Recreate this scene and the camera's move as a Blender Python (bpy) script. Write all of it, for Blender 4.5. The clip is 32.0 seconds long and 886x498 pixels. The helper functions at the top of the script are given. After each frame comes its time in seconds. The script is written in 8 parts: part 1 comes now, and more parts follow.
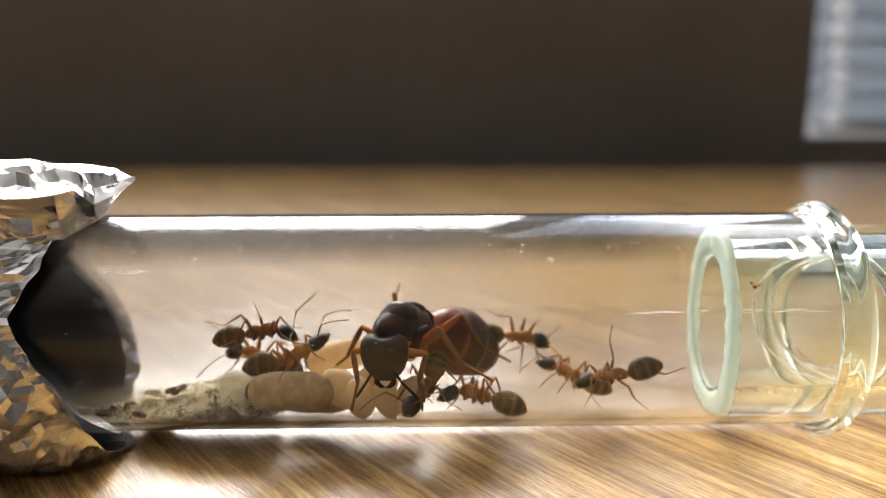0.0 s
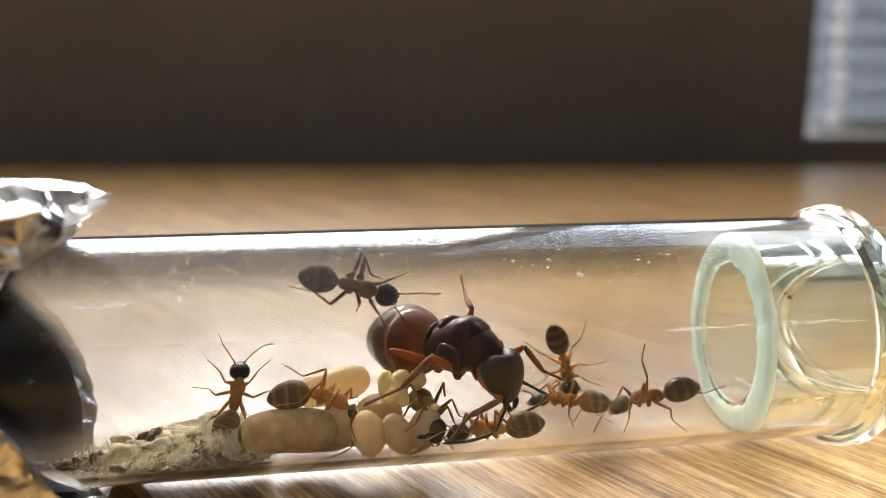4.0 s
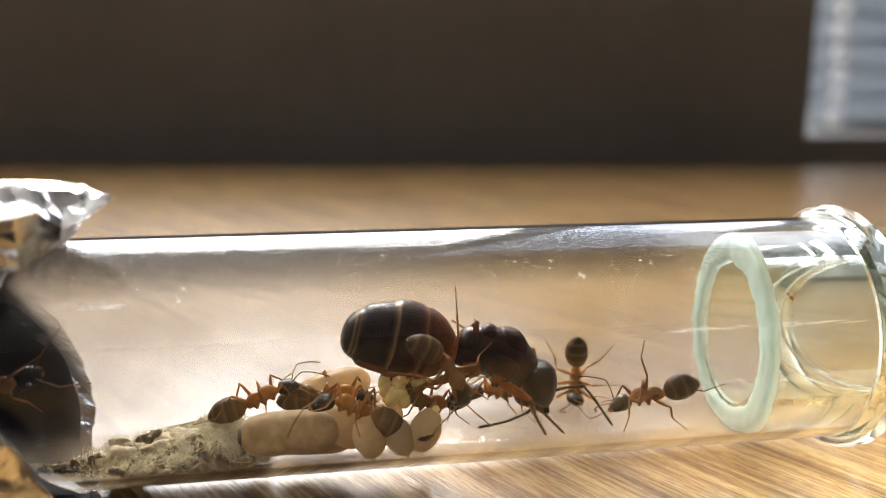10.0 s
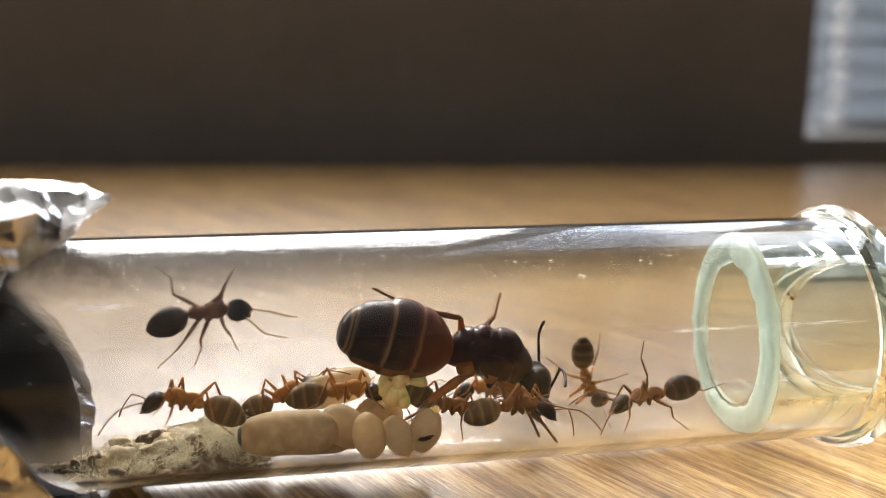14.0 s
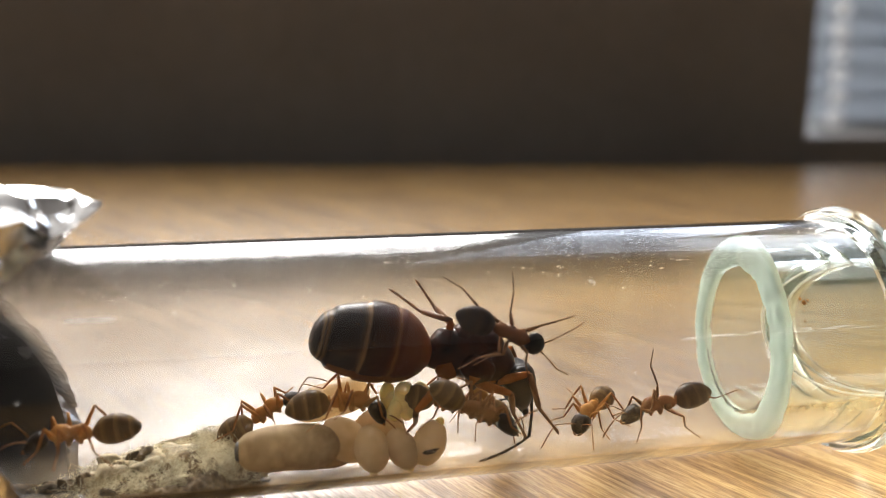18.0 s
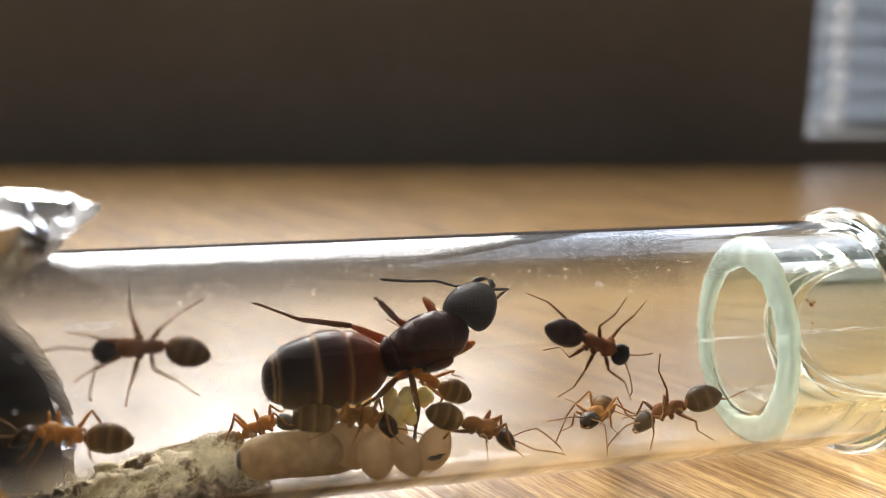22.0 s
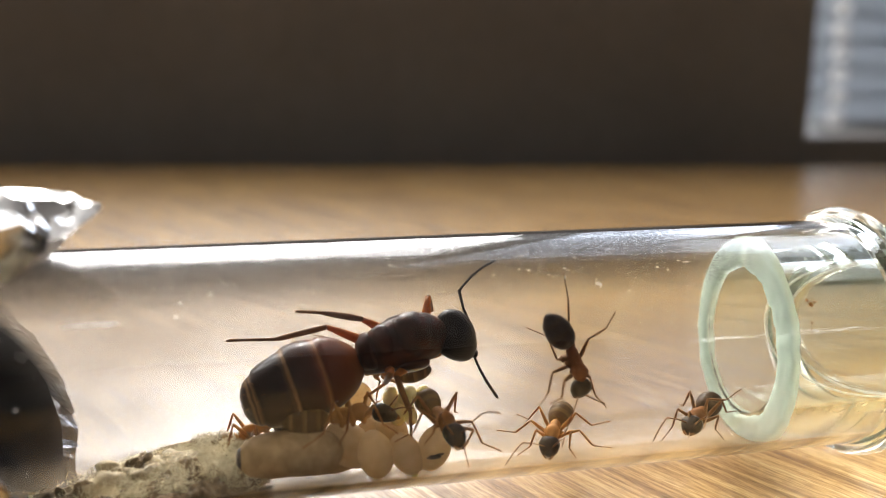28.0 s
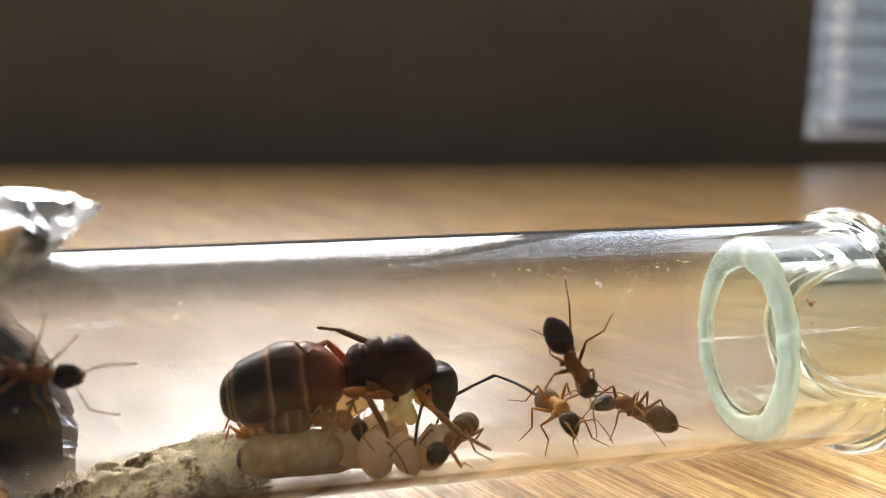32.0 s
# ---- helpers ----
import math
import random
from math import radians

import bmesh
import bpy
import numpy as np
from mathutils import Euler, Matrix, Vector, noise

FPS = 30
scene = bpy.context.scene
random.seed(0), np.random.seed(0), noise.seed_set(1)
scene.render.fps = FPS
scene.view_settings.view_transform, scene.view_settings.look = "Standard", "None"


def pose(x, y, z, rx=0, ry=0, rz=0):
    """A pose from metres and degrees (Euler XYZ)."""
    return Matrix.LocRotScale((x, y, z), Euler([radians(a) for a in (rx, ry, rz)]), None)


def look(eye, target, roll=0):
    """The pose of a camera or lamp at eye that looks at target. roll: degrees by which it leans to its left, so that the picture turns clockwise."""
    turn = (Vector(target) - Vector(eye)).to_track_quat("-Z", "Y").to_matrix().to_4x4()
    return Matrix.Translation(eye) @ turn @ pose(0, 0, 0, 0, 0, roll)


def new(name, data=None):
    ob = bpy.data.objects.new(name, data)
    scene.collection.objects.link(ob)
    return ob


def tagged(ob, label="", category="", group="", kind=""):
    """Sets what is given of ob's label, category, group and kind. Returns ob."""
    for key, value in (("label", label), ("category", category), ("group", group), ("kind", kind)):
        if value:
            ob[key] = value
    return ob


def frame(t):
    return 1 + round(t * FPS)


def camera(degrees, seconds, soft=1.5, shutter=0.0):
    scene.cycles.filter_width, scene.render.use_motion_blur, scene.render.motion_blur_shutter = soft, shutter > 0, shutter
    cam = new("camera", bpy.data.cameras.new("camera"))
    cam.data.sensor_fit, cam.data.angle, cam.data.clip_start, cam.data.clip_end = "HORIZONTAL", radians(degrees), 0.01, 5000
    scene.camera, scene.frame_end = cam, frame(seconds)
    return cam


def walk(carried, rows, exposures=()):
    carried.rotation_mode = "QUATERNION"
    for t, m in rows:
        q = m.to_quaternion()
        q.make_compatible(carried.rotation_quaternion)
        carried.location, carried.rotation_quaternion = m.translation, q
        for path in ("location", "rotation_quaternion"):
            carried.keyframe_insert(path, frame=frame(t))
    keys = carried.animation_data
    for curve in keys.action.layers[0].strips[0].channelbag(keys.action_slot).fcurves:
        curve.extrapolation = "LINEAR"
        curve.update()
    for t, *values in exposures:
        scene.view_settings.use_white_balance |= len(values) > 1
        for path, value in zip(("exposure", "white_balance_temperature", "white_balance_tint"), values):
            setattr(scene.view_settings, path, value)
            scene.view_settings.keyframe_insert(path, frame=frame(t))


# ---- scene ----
cam = camera(55.19, 32.0, soft=0.7)
walk(cam, [(0, pose(0, 0, 0.02678, 78.615, 0, 0)), (32, pose(0, 0, 0.02678, 78.615, 0, 0))], exposures=[(0, -0.05), (32, -0.05)])
cam.data.dof.use_dof, cam.data.dof.focus_distance, cam.data.dof.aperture_fstop = True, 0.057, 25.0

# ---- world and light ----
world = bpy.data.worlds.new("world")
world.use_nodes = True
scene.world = world
sky = world.node_tree.nodes.new("ShaderNodeTexSky")
sky.sky_type, sky.sun_disc = "NISHITA", False
sky.sun_elevation, sky.sun_rotation = radians(33.0), radians(-13.3)
world.node_tree.links.new(sky.outputs[0], world.node_tree.nodes["Background"].inputs[0])
world.node_tree.nodes["Background"].inputs[1].default_value = 0.12


def window_lamp(name, x, y, z, w, h, watts, colour):
    """Sky light that comes in through a window's opening, towards the room (-Y)."""
    lamp = bpy.data.lights.new(name, "AREA")
    lamp.shape, lamp.size, lamp.size_y, lamp.energy, lamp.color = "RECTANGLE", w, h, watts, colour
    ob = new(name, lamp)
    ob.matrix_world = look((x, y, z), (x, y - 1, z))
    return ob


window_lamp("window_light", -0.78, 1.26, 0.96, 1.8, 1.24, 92.0, (0.98, 0.97, 0.96))
sun = new("sun", bpy.data.lights.new("sun", "SUN"))
sun.data.energy, sun.data.angle, sun.data.color = 2.6, radians(19), (1.0, 0.97, 0.92)
sun.matrix_world = look((-0.26, 1.10, 0.73), (0, 0, 0))

# ---- materials ----


def material(name):
    m = bpy.data.materials.new(name)
    m.use_nodes = True
    return m, m.node_tree.nodes, m.node_tree.links, m.node_tree.nodes["Principled BSDF"]


def put(bsdf, **values):
    for key, value in values.items():
        bsdf.inputs[key.replace("_", " ")].default_value = value


def ramp(nodes, stops):
    r = nodes.new("ShaderNodeValToRGB")
    while len(r.color_ramp.elements) < len(stops):
        r.color_ramp.elements.new(0.5)
    for e, (p, c) in zip(r.color_ramp.elements, stops):
        e.position, e.color = p, (*c, 1)
    return r


def texture(nodes, links, kind, scale, coords=None, detail=4.0, stretch=(1, 1, 1), turn=(0, 0, 0)):
    tex = nodes.new(kind)
    tex.inputs["Scale"].default_value = scale
    if kind == "ShaderNodeTexNoise":
        tex.inputs["Detail"].default_value = detail
    at = nodes.new("ShaderNodeTexCoord")
    mp = nodes.new("ShaderNodeMapping")
    mp.vector_type = "TEXTURE"
    mp.inputs["Scale"].default_value = [1 / c for c in stretch]
    mp.inputs["Rotation"].default_value = [radians(a) for a in turn]
    links.new(at.outputs[coords or "Object"], mp.inputs[0])
    links.new(mp.outputs[0], tex.inputs["Vector"])
    return tex


def bump(nodes, links, bsdf, source, strength, distance):
    b = nodes.new("ShaderNodeBump")
    b.inputs["Strength"].default_value, b.inputs["Distance"].default_value = strength, distance
    links.new(source, b.inputs["Height"])
    links.new(b.outputs[0], bsdf.inputs["Normal"])


def plain(name, colour, rough, scale=300.0, spread=0.25, relief=0.0, **more):
    """A surface with a two-scale mottled colour."""
    m, nodes, links, bsdf = material(name)
    n1 = texture(nodes, links, "ShaderNodeTexNoise", scale)
    n2 = texture(nodes, links, "ShaderNodeTexNoise", scale * 9)
    mix = nodes.new("ShaderNodeMath")
    mix.operation = "MULTIPLY_ADD"
    mix.inputs[1].default_value = 0.35
    links.new(n2.outputs[0], mix.inputs[0])
    half = nodes.new("ShaderNodeMath")
    half.operation = "MULTIPLY"
    half.inputs[1].default_value = 0.65
    links.new(n1.outputs[0], half.inputs[0])
    links.new(half.outputs[0], mix.inputs[2])
    r = ramp(nodes, [(0.3, [c * (1 - spread) for c in colour]), (0.7, [min(1, c * (1 + spread)) for c in colour])])
    links.new(mix.outputs[0], r.inputs[0])
    links.new(r.outputs[0], bsdf.inputs["Base Color"])
    put(bsdf, Roughness=rough, **more)
    if relief:
        bump(nodes, links, bsdf, mix.outputs[0], 0.6, relief)
    return m


def wood_material():
    m, nodes, links, bsdf = material("oak_table")
    turn = (0, 0, -53)
    wide = texture(nodes, links, "ShaderNodeTexNoise", 560, stretch=(0.04, 1, 1), turn=turn, detail=2)
    band = texture(nodes, links, "ShaderNodeTexNoise", 2300, stretch=(0.035, 1, 1), turn=turn, detail=5)
    pore = texture(nodes, links, "ShaderNodeTexNoise", 5200, stretch=(0.16, 1, 1), turn=turn, detail=5)
    add = nodes.new("ShaderNodeMath")
    add.operation = "MULTIPLY_ADD"
    add.inputs[1].default_value = 0.55
    links.new(band.outputs[0], add.inputs[0])
    h = nodes.new("ShaderNodeMath")
    h.operation = "MULTIPLY"
    h.inputs[1].default_value = 0.45
    links.new(wide.outputs[0], h.inputs[0])
    links.new(h.outputs[0], add.inputs[2])
    r = ramp(nodes, [(0.36, (0.17, 0.09, 0.030)), (0.45, (0.24, 0.132, 0.043)), (0.53, (0.345, 0.203, 0.071)), (0.63, (0.45, 0.285, 0.112))])
    links.new(add.outputs[0], r.inputs[0])
    dark = ramp(nodes, [(0.38, (0.5, 0.45, 0.4)), (0.55, (1, 1, 1))])
    links.new(pore.outputs[0], dark.inputs[0])
    mul = nodes.new("ShaderNodeMix")
    mul.data_type, mul.blend_type = "RGBA", "MULTIPLY"
    mul.inputs[0].default_value = 0.55
    links.new(r.outputs[0], mul.inputs[6])
    links.new(dark.outputs[0], mul.inputs[7])
    links.new(mul.outputs[2], bsdf.inputs["Base Color"])
    put(bsdf, Roughness=0.55, Specular_IOR_Level=0.0, Coat_Weight=1.0, Coat_Roughness=0.24, Coat_IOR=1.6)
    bump(nodes, links, bsdf, pore.outputs[0], 0.7, 0.00008)
    # the lacquer follows the pores more shallowly than the wood under it
    lacquer = nodes.new("ShaderNodeBump")
    lacquer.inputs["Strength"].default_value, lacquer.inputs["Distance"].default_value = 0.4, 0.00006
    links.new(pore.outputs[0], lacquer.inputs["Height"])
    links.new(lacquer.outputs[0], bsdf.inputs["Coat Normal"])
    return m


def glass_material(name, colour, haze, rough=0.0, ior=1.48, tint=(0.08, 0.075, 0.072), least=0.0, band_strength=1.0, far_haze=0.0):
    """Clear glass with a faint uneven film of dust on it; the last argument: haze painted on the far side, thicker
    towards the wrapped end.
    """
    m, nodes, links, bsdf = material(name)
    put(bsdf, Base_Color=(*colour, 1), Roughness=rough, IOR=ior, Transmission_Weight=1.0)
    fine_relief = texture(nodes, links, "ShaderNodeTexNoise", 3500, stretch=(0.25, 1, 1))
    bump(nodes, links, bsdf, fine_relief.outputs[0], 0.12, 0.00001)
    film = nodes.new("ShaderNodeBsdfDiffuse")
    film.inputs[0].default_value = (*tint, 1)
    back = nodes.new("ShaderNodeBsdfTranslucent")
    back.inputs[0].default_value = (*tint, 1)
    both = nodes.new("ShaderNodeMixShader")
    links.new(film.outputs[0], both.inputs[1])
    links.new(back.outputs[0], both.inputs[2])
    n1 = texture(nodes, links, "ShaderNodeTexNoise", 160, stretch=(0.5, 1, 1))
    n2 = texture(nodes, links, "ShaderNodeTexNoise", 2600, stretch=(0.6, 1, 1))
    mul = nodes.new("ShaderNodeMath")
    mul.operation = "MULTIPLY"
    links.new(n1.outputs[0], mul.inputs[0])
    links.new(n2.outputs[0], mul.inputs[1])
    r = ramp(nodes, [(0.12, (least, least, least)), (0.42, (haze, haze, haze))])
    links.new(mul.outputs[0], r.inputs[0])
    # dust in the bottom; along the top, dust plus a painted dark refraction band
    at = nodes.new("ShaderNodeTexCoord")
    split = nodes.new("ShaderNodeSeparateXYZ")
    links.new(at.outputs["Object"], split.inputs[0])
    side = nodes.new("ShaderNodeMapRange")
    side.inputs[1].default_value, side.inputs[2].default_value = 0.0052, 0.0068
    side.inputs[3].default_value, side.inputs[4].default_value = 0.0, min(0.8, haze * 56) * band_strength
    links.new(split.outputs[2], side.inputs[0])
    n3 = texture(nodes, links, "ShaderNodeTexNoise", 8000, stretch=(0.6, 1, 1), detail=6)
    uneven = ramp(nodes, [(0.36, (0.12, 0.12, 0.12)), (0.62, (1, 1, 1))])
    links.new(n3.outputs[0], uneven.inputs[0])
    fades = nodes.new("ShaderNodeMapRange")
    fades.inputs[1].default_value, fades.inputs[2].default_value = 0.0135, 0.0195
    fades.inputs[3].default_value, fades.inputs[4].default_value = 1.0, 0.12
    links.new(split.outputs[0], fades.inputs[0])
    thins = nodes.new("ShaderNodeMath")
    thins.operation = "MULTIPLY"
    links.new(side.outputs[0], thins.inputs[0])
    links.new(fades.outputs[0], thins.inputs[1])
    top_band = nodes.new("ShaderNodeMath")
    top_band.operation = "MULTIPLY"
    links.new(thins.outputs[0], top_band.inputs[0])
    links.new(uneven.outputs[0], top_band.inputs[1])
    low = nodes.new("ShaderNodeMapRange")
    low.inputs[1].default_value, low.inputs[2].default_value = -0.0065, -0.0072
    low.inputs[3].default_value, low.inputs[4].default_value = 0.0, min(0.42, haze * 40) * band_strength
    links.new(split.outputs[2], low.inputs[0])
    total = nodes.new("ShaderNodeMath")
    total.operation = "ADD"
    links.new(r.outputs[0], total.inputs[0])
    links.new(top_band.outputs[0], total.inputs[1])
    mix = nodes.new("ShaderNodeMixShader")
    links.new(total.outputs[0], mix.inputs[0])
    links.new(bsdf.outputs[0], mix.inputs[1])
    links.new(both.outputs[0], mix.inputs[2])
    # painted haze: a brown translucent layer that dims and softens the view behind
    if far_haze:
        far = nodes.new("ShaderNodeMapRange")
        far.inputs[1].default_value, far.inputs[2].default_value = 0.0005, 0.0055
        far.inputs[3].default_value, far.inputs[4].default_value = 0.0, far_haze
        links.new(split.outputs[1], far.inputs[0])
        along = nodes.new("ShaderNodeMapRange")
        along.inputs[1].default_value, along.inputs[2].default_value = -0.016, 0.018
        along.inputs[3].default_value, along.inputs[4].default_value = 1.2, 0.6
        links.new(split.outputs[0], along.inputs[0])
        drift = texture(nodes, links, "ShaderNodeTexNoise", 240, stretch=(0.5, 1, 1), detail=5)
        cloudy = ramp(nodes, [(0.25, (0.6, 0.6, 0.6)), (0.7, (1, 1, 1))])
        links.new(drift.outputs[0], cloudy.inputs[0])
        haze_amount = far.outputs[0]
        for other in (along.outputs[0], cloudy.outputs[0]):
            times = nodes.new("ShaderNodeMath")
            times.operation = "MULTIPLY"
            links.new(haze_amount, times.inputs[0])
            links.new(other, times.inputs[1])
            haze_amount = times.outputs[0]
        haze_layer = nodes.new("ShaderNodeBsdfTranslucent")
        hue_place = nodes.new("ShaderNodeMapRange")
        hue_place.inputs[1].default_value, hue_place.inputs[2].default_value = -0.012, 0.014
        links.new(split.outputs[0], hue_place.inputs[0])
        hue = ramp(nodes, [(0.0, (0.15, 0.117, 0.085)), (1.0, (0.18, 0.122, 0.052))])
        links.new(hue_place.outputs[0], hue.inputs[0])
        links.new(hue.outputs[0], haze_layer.inputs[0])
        hazed = nodes.new("ShaderNodeMixShader")
        links.new(haze_amount, hazed.inputs[0])
        links.new(mix.outputs[0], hazed.inputs[1])
        links.new(haze_layer.outputs[0], hazed.inputs[2])
        mix = hazed
    soil = nodes.new("ShaderNodeBsdfDiffuse")
    soil.inputs[0].default_value = (0.32, 0.235, 0.14, 1)
    soiled = nodes.new("ShaderNodeMixShader")
    links.new(low.outputs[0], soiled.inputs[0])
    links.new(mix.outputs[0], soiled.inputs[1])
    links.new(soil.outputs[0], soiled.inputs[2])
    links.new(soiled.outputs[0], nodes["Material Output"].inputs[0])
    return m


def foil_material(name, low, high):
    m, nodes, links, bsdf = material(name)
    put(bsdf, Base_Color=(0.88, 0.88, 0.89, 1), Metallic=1.0, Roughness=0.2)
    n1 = texture(nodes, links, "ShaderNodeTexNoise", 500, detail=3)
    r = ramp(nodes, [(0.3, (low, low, low)), (0.7, (high, high, high))])
    links.new(n1.outputs[0], r.inputs[0])
    links.new(r.outputs[0], bsdf.inputs["Roughness"])
    v = texture(nodes, links, "ShaderNodeTexVoronoi", 700)
    bump(nodes, links, bsdf, v.outputs[0], 0.22, 0.0004)
    return m


def chitin(name, base, tip, glow, rough=0.22, bands=None, coat=0.16, relief=0.00002, gloss=(0.04, 0.16)):
    """Insect shell: glossy, a little translucent; bands: (edges, colour) of pale rings along the body."""
    m, nodes, links, bsdf = material(name)
    n1 = texture(nodes, links, "ShaderNodeTexNoise", 1400)
    n2 = texture(nodes, links, "ShaderNodeTexNoise", 9000)
    r = ramp(nodes, [(0.3, base), (0.75, tip)])
    links.new(n1.outputs[0], r.inputs[0])
    colour = r.outputs[0]
    if bands:
        at = nodes.new("ShaderNodeTexCoord")
        split = nodes.new("ShaderNodeSeparateXYZ")
        links.new(at.outputs["Generated"], split.inputs[0])
        wob = nodes.new("ShaderNodeMath")
        wob.operation = "MULTIPLY_ADD"
        wob.inputs[1].default_value = 0.03
        links.new(n1.outputs[0], wob.inputs[0])
        links.new(split.outputs[0], wob.inputs[2])
        br = ramp(nodes, bands)
        links.new(wob.outputs[0], br.inputs[0])
        mul = nodes.new("ShaderNodeMix")
        mul.data_type, mul.blend_type = "RGBA", "MIX"
        mul.inputs[0].default_value = 0.82
        links.new(colour, mul.inputs[6])
        links.new(br.outputs[0], mul.inputs[7])
        colour = mul.outputs[2]
    links.new(colour, bsdf.inputs["Base Color"])
    put(bsdf, Roughness=rough, Specular_IOR_Level=0.04, Coat_Weight=coat)
    bump(nodes, links, bsdf, n2.outputs[0], 0.15, 0.00001)
    # dull and shiny patches, and pits in the sheen
    patch = texture(nodes, links, "ShaderNodeTexNoise", 1900, detail=6)
    sheen = nodes.new("ShaderNodeMapRange")
    sheen.inputs[1].default_value, sheen.inputs[2].default_value = 0.35, 0.65
    sheen.inputs[3].default_value, sheen.inputs[4].default_value = gloss
    links.new(patch.outputs[0], sheen.inputs[0])
    links.new(sheen.outputs[0], bsdf.inputs["Coat Roughness"])
    pits = nodes.new("ShaderNodeBump")
    pits.inputs["Strength"].default_value, pits.inputs["Distance"].default_value = 0.5, relief
    links.new(patch.outputs[0], pits.inputs["Height"])
    links.new(pits.outputs[0], bsdf.inputs["Coat Normal"])
    thin = nodes.new("ShaderNodeBsdfTranslucent")
    links.new(colour, thin.inputs[0])
    mix = nodes.new("ShaderNodeMixShader")
    mix.inputs[0].default_value = glow
    links.new(bsdf.outputs[0], mix.inputs[1])
    links.new(thin.outputs[0], mix.inputs[2])
    links.new(mix.outputs[0], nodes["Material Output"].inputs[0])
    return m


WOOD = wood_material()
GLASS = glass_material("clear_glass", (0.995, 0.998, 0.996), 0.014, ior=1.4, far_haze=0.46)
# its pale green film is painted glow, for light carried through thick walls
GREEN_GLASS = glass_material("green_tinted_glass", (0.965, 0.99, 0.945), 0.035, 0.0, 1.34, (0.62, 0.74, 0.52), 0.008, 0.1)
FROSTED = glass_material("frosted_cut_glass", (0.90, 0.98, 0.92), 0.7, 0.4, 1.4, (0.68, 0.81, 0.66), 0.3, 0.0)
RIM = plain("pale_ground_rim", (0.80, 0.77, 0.66), 0.4, 900, 0.1, 0.0, Transmission_Weight=0.5)
FOIL = foil_material("aluminium_foil", 0.08, 0.24)
# near-white, with the window light on the hem put into the colour
FOIL_LIT = plain("lit_foil_hem", (0.88, 0.90, 0.93), 0.5, 900, 0.08, 0.0001)
# dark grey colour stands for the shade inside the foil
FOIL_SHADED = plain("shaded_foil_inside", (0.17, 0.17, 0.175), 0.55, 120, 0.15, 0.0, Metallic=0.3)
DARK_BOARD = plain("dark_painted_board", (0.205, 0.19, 0.18), 0.55, 20, 0.15)
PLASTER = plain("wall_paint", (0.46, 0.44, 0.41), 0.8, 8, 0.08)
# for walls out of view, kept dark to weaken reflections in the glass
DARK_UNSEEN = plain("dark_unseen_wall", (0.14, 0.125, 0.11), 0.8, 8, 0.08)
CEILING = plain("ceiling_paint", (0.66, 0.65, 0.63), 0.85, 6, 0.04)
FLOOR = plain("floor_boards", (0.20, 0.13, 0.08), 0.5, 12, 0.3)

EGG = plain("yellow_egg_skin", (0.76, 0.60, 0.25), 0.25, 1500, 0.1, 0.0, Subsurface_Weight=0.9, Subsurface_Radius=(0.0008, 0.0006, 0.0003))
FLUFF = plain("pale_plant_fluff", (0.62, 0.55, 0.37), 0.9, 500, 0.35, 0.0)
PACKED = plain("packed_litter", (0.14, 0.098, 0.052), 0.95, 420, 0.8, 0.00012)
DOWN = plain("cream_plant_down", (0.31, 0.25, 0.15), 0.95, 700, 0.7, 0.0002, Subsurface_Weight=0.4, Subsurface_Radius=(0.0006, 0.0005, 0.0003))
CRUMB = plain("brown_debris", (0.24, 0.17, 0.085), 0.8, 700, 0.6, 0.00008)
SOOT = plain("black_debris", (0.03, 0.025, 0.02), 0.7, 700, 0.4)
SLAT = plain("grey_blind", (0.36, 0.375, 0.39), 0.6, 60, 0.06)
COCOON = chitin("tan_silk", (0.30, 0.205, 0.105), (0.50, 0.36, 0.20), 0.45, 0.6, None, 0.0)
DUST_GLINT = chitin("pale_dust_and_glint", (0.80, 0.79, 0.77), (0.86, 0.85, 0.83), 0.6, 0.7, None, 0.0)
LARVA = chitin("pale_larva_skin", (0.60, 0.45, 0.26), (0.72, 0.57, 0.37), 0.65, 0.3, None, 0.2)
BEAD = chitin("white_bead", (0.85, 0.86, 0.86), (0.9, 0.9, 0.9), 0.6, 0.25)
BLACK = chitin("black_shell", (0.009, 0.008, 0.008), (0.022, 0.016, 0.013), 0.05, 0.35, None, 0.16, 0.00002)
QUEEN_BROWN = chitin("dark_brown_shell", (0.016, 0.008, 0.006), (0.072, 0.02, 0.010), 0.12, 0.3, None, 0.4, 0.00004, (0.03, 0.14))
QUEEN_GASTER = chitin("banded_queen_shell", (0.02, 0.012, 0.010), (0.07, 0.025, 0.014), 0.2, 0.3,
                      [(0.0, (0.03, 0.022, 0.018)), (0.075, (0.022, 0.015, 0.013)), (0.095, (0.30, 0.19, 0.09)), (0.11, (0.03, 0.018, 0.014)), (0.125, (0.22, 0.13, 0.06)), (0.15, (0.02, 0.014, 0.012)), (0.36, (0.026, 0.016, 0.013)),
                       (0.39, (0.10, 0.055, 0.026)), (0.412, (0.32, 0.18, 0.08)), (0.43, (0.03, 0.015, 0.010)), (0.60, (0.06, 0.019, 0.011)), (0.635, (0.14, 0.045, 0.018)), (0.655, (0.32, 0.13, 0.045)), (0.68, (0.11, 0.028, 0.012)), (0.85, (0.17, 0.042, 0.013)), (1.0, (0.42, 0.12, 0.026))], 0.5, 0.00005, (0.06, 0.26))
QUEEN_BELLY = chitin("orange_brown_shell", (0.17, 0.06, 0.02), (0.26, 0.10, 0.034), 0.4, 0.25)
QUEEN_LEG = chitin("red_leg_shell", (0.30, 0.095, 0.022), (0.46, 0.16, 0.038), 0.45, 0.25)
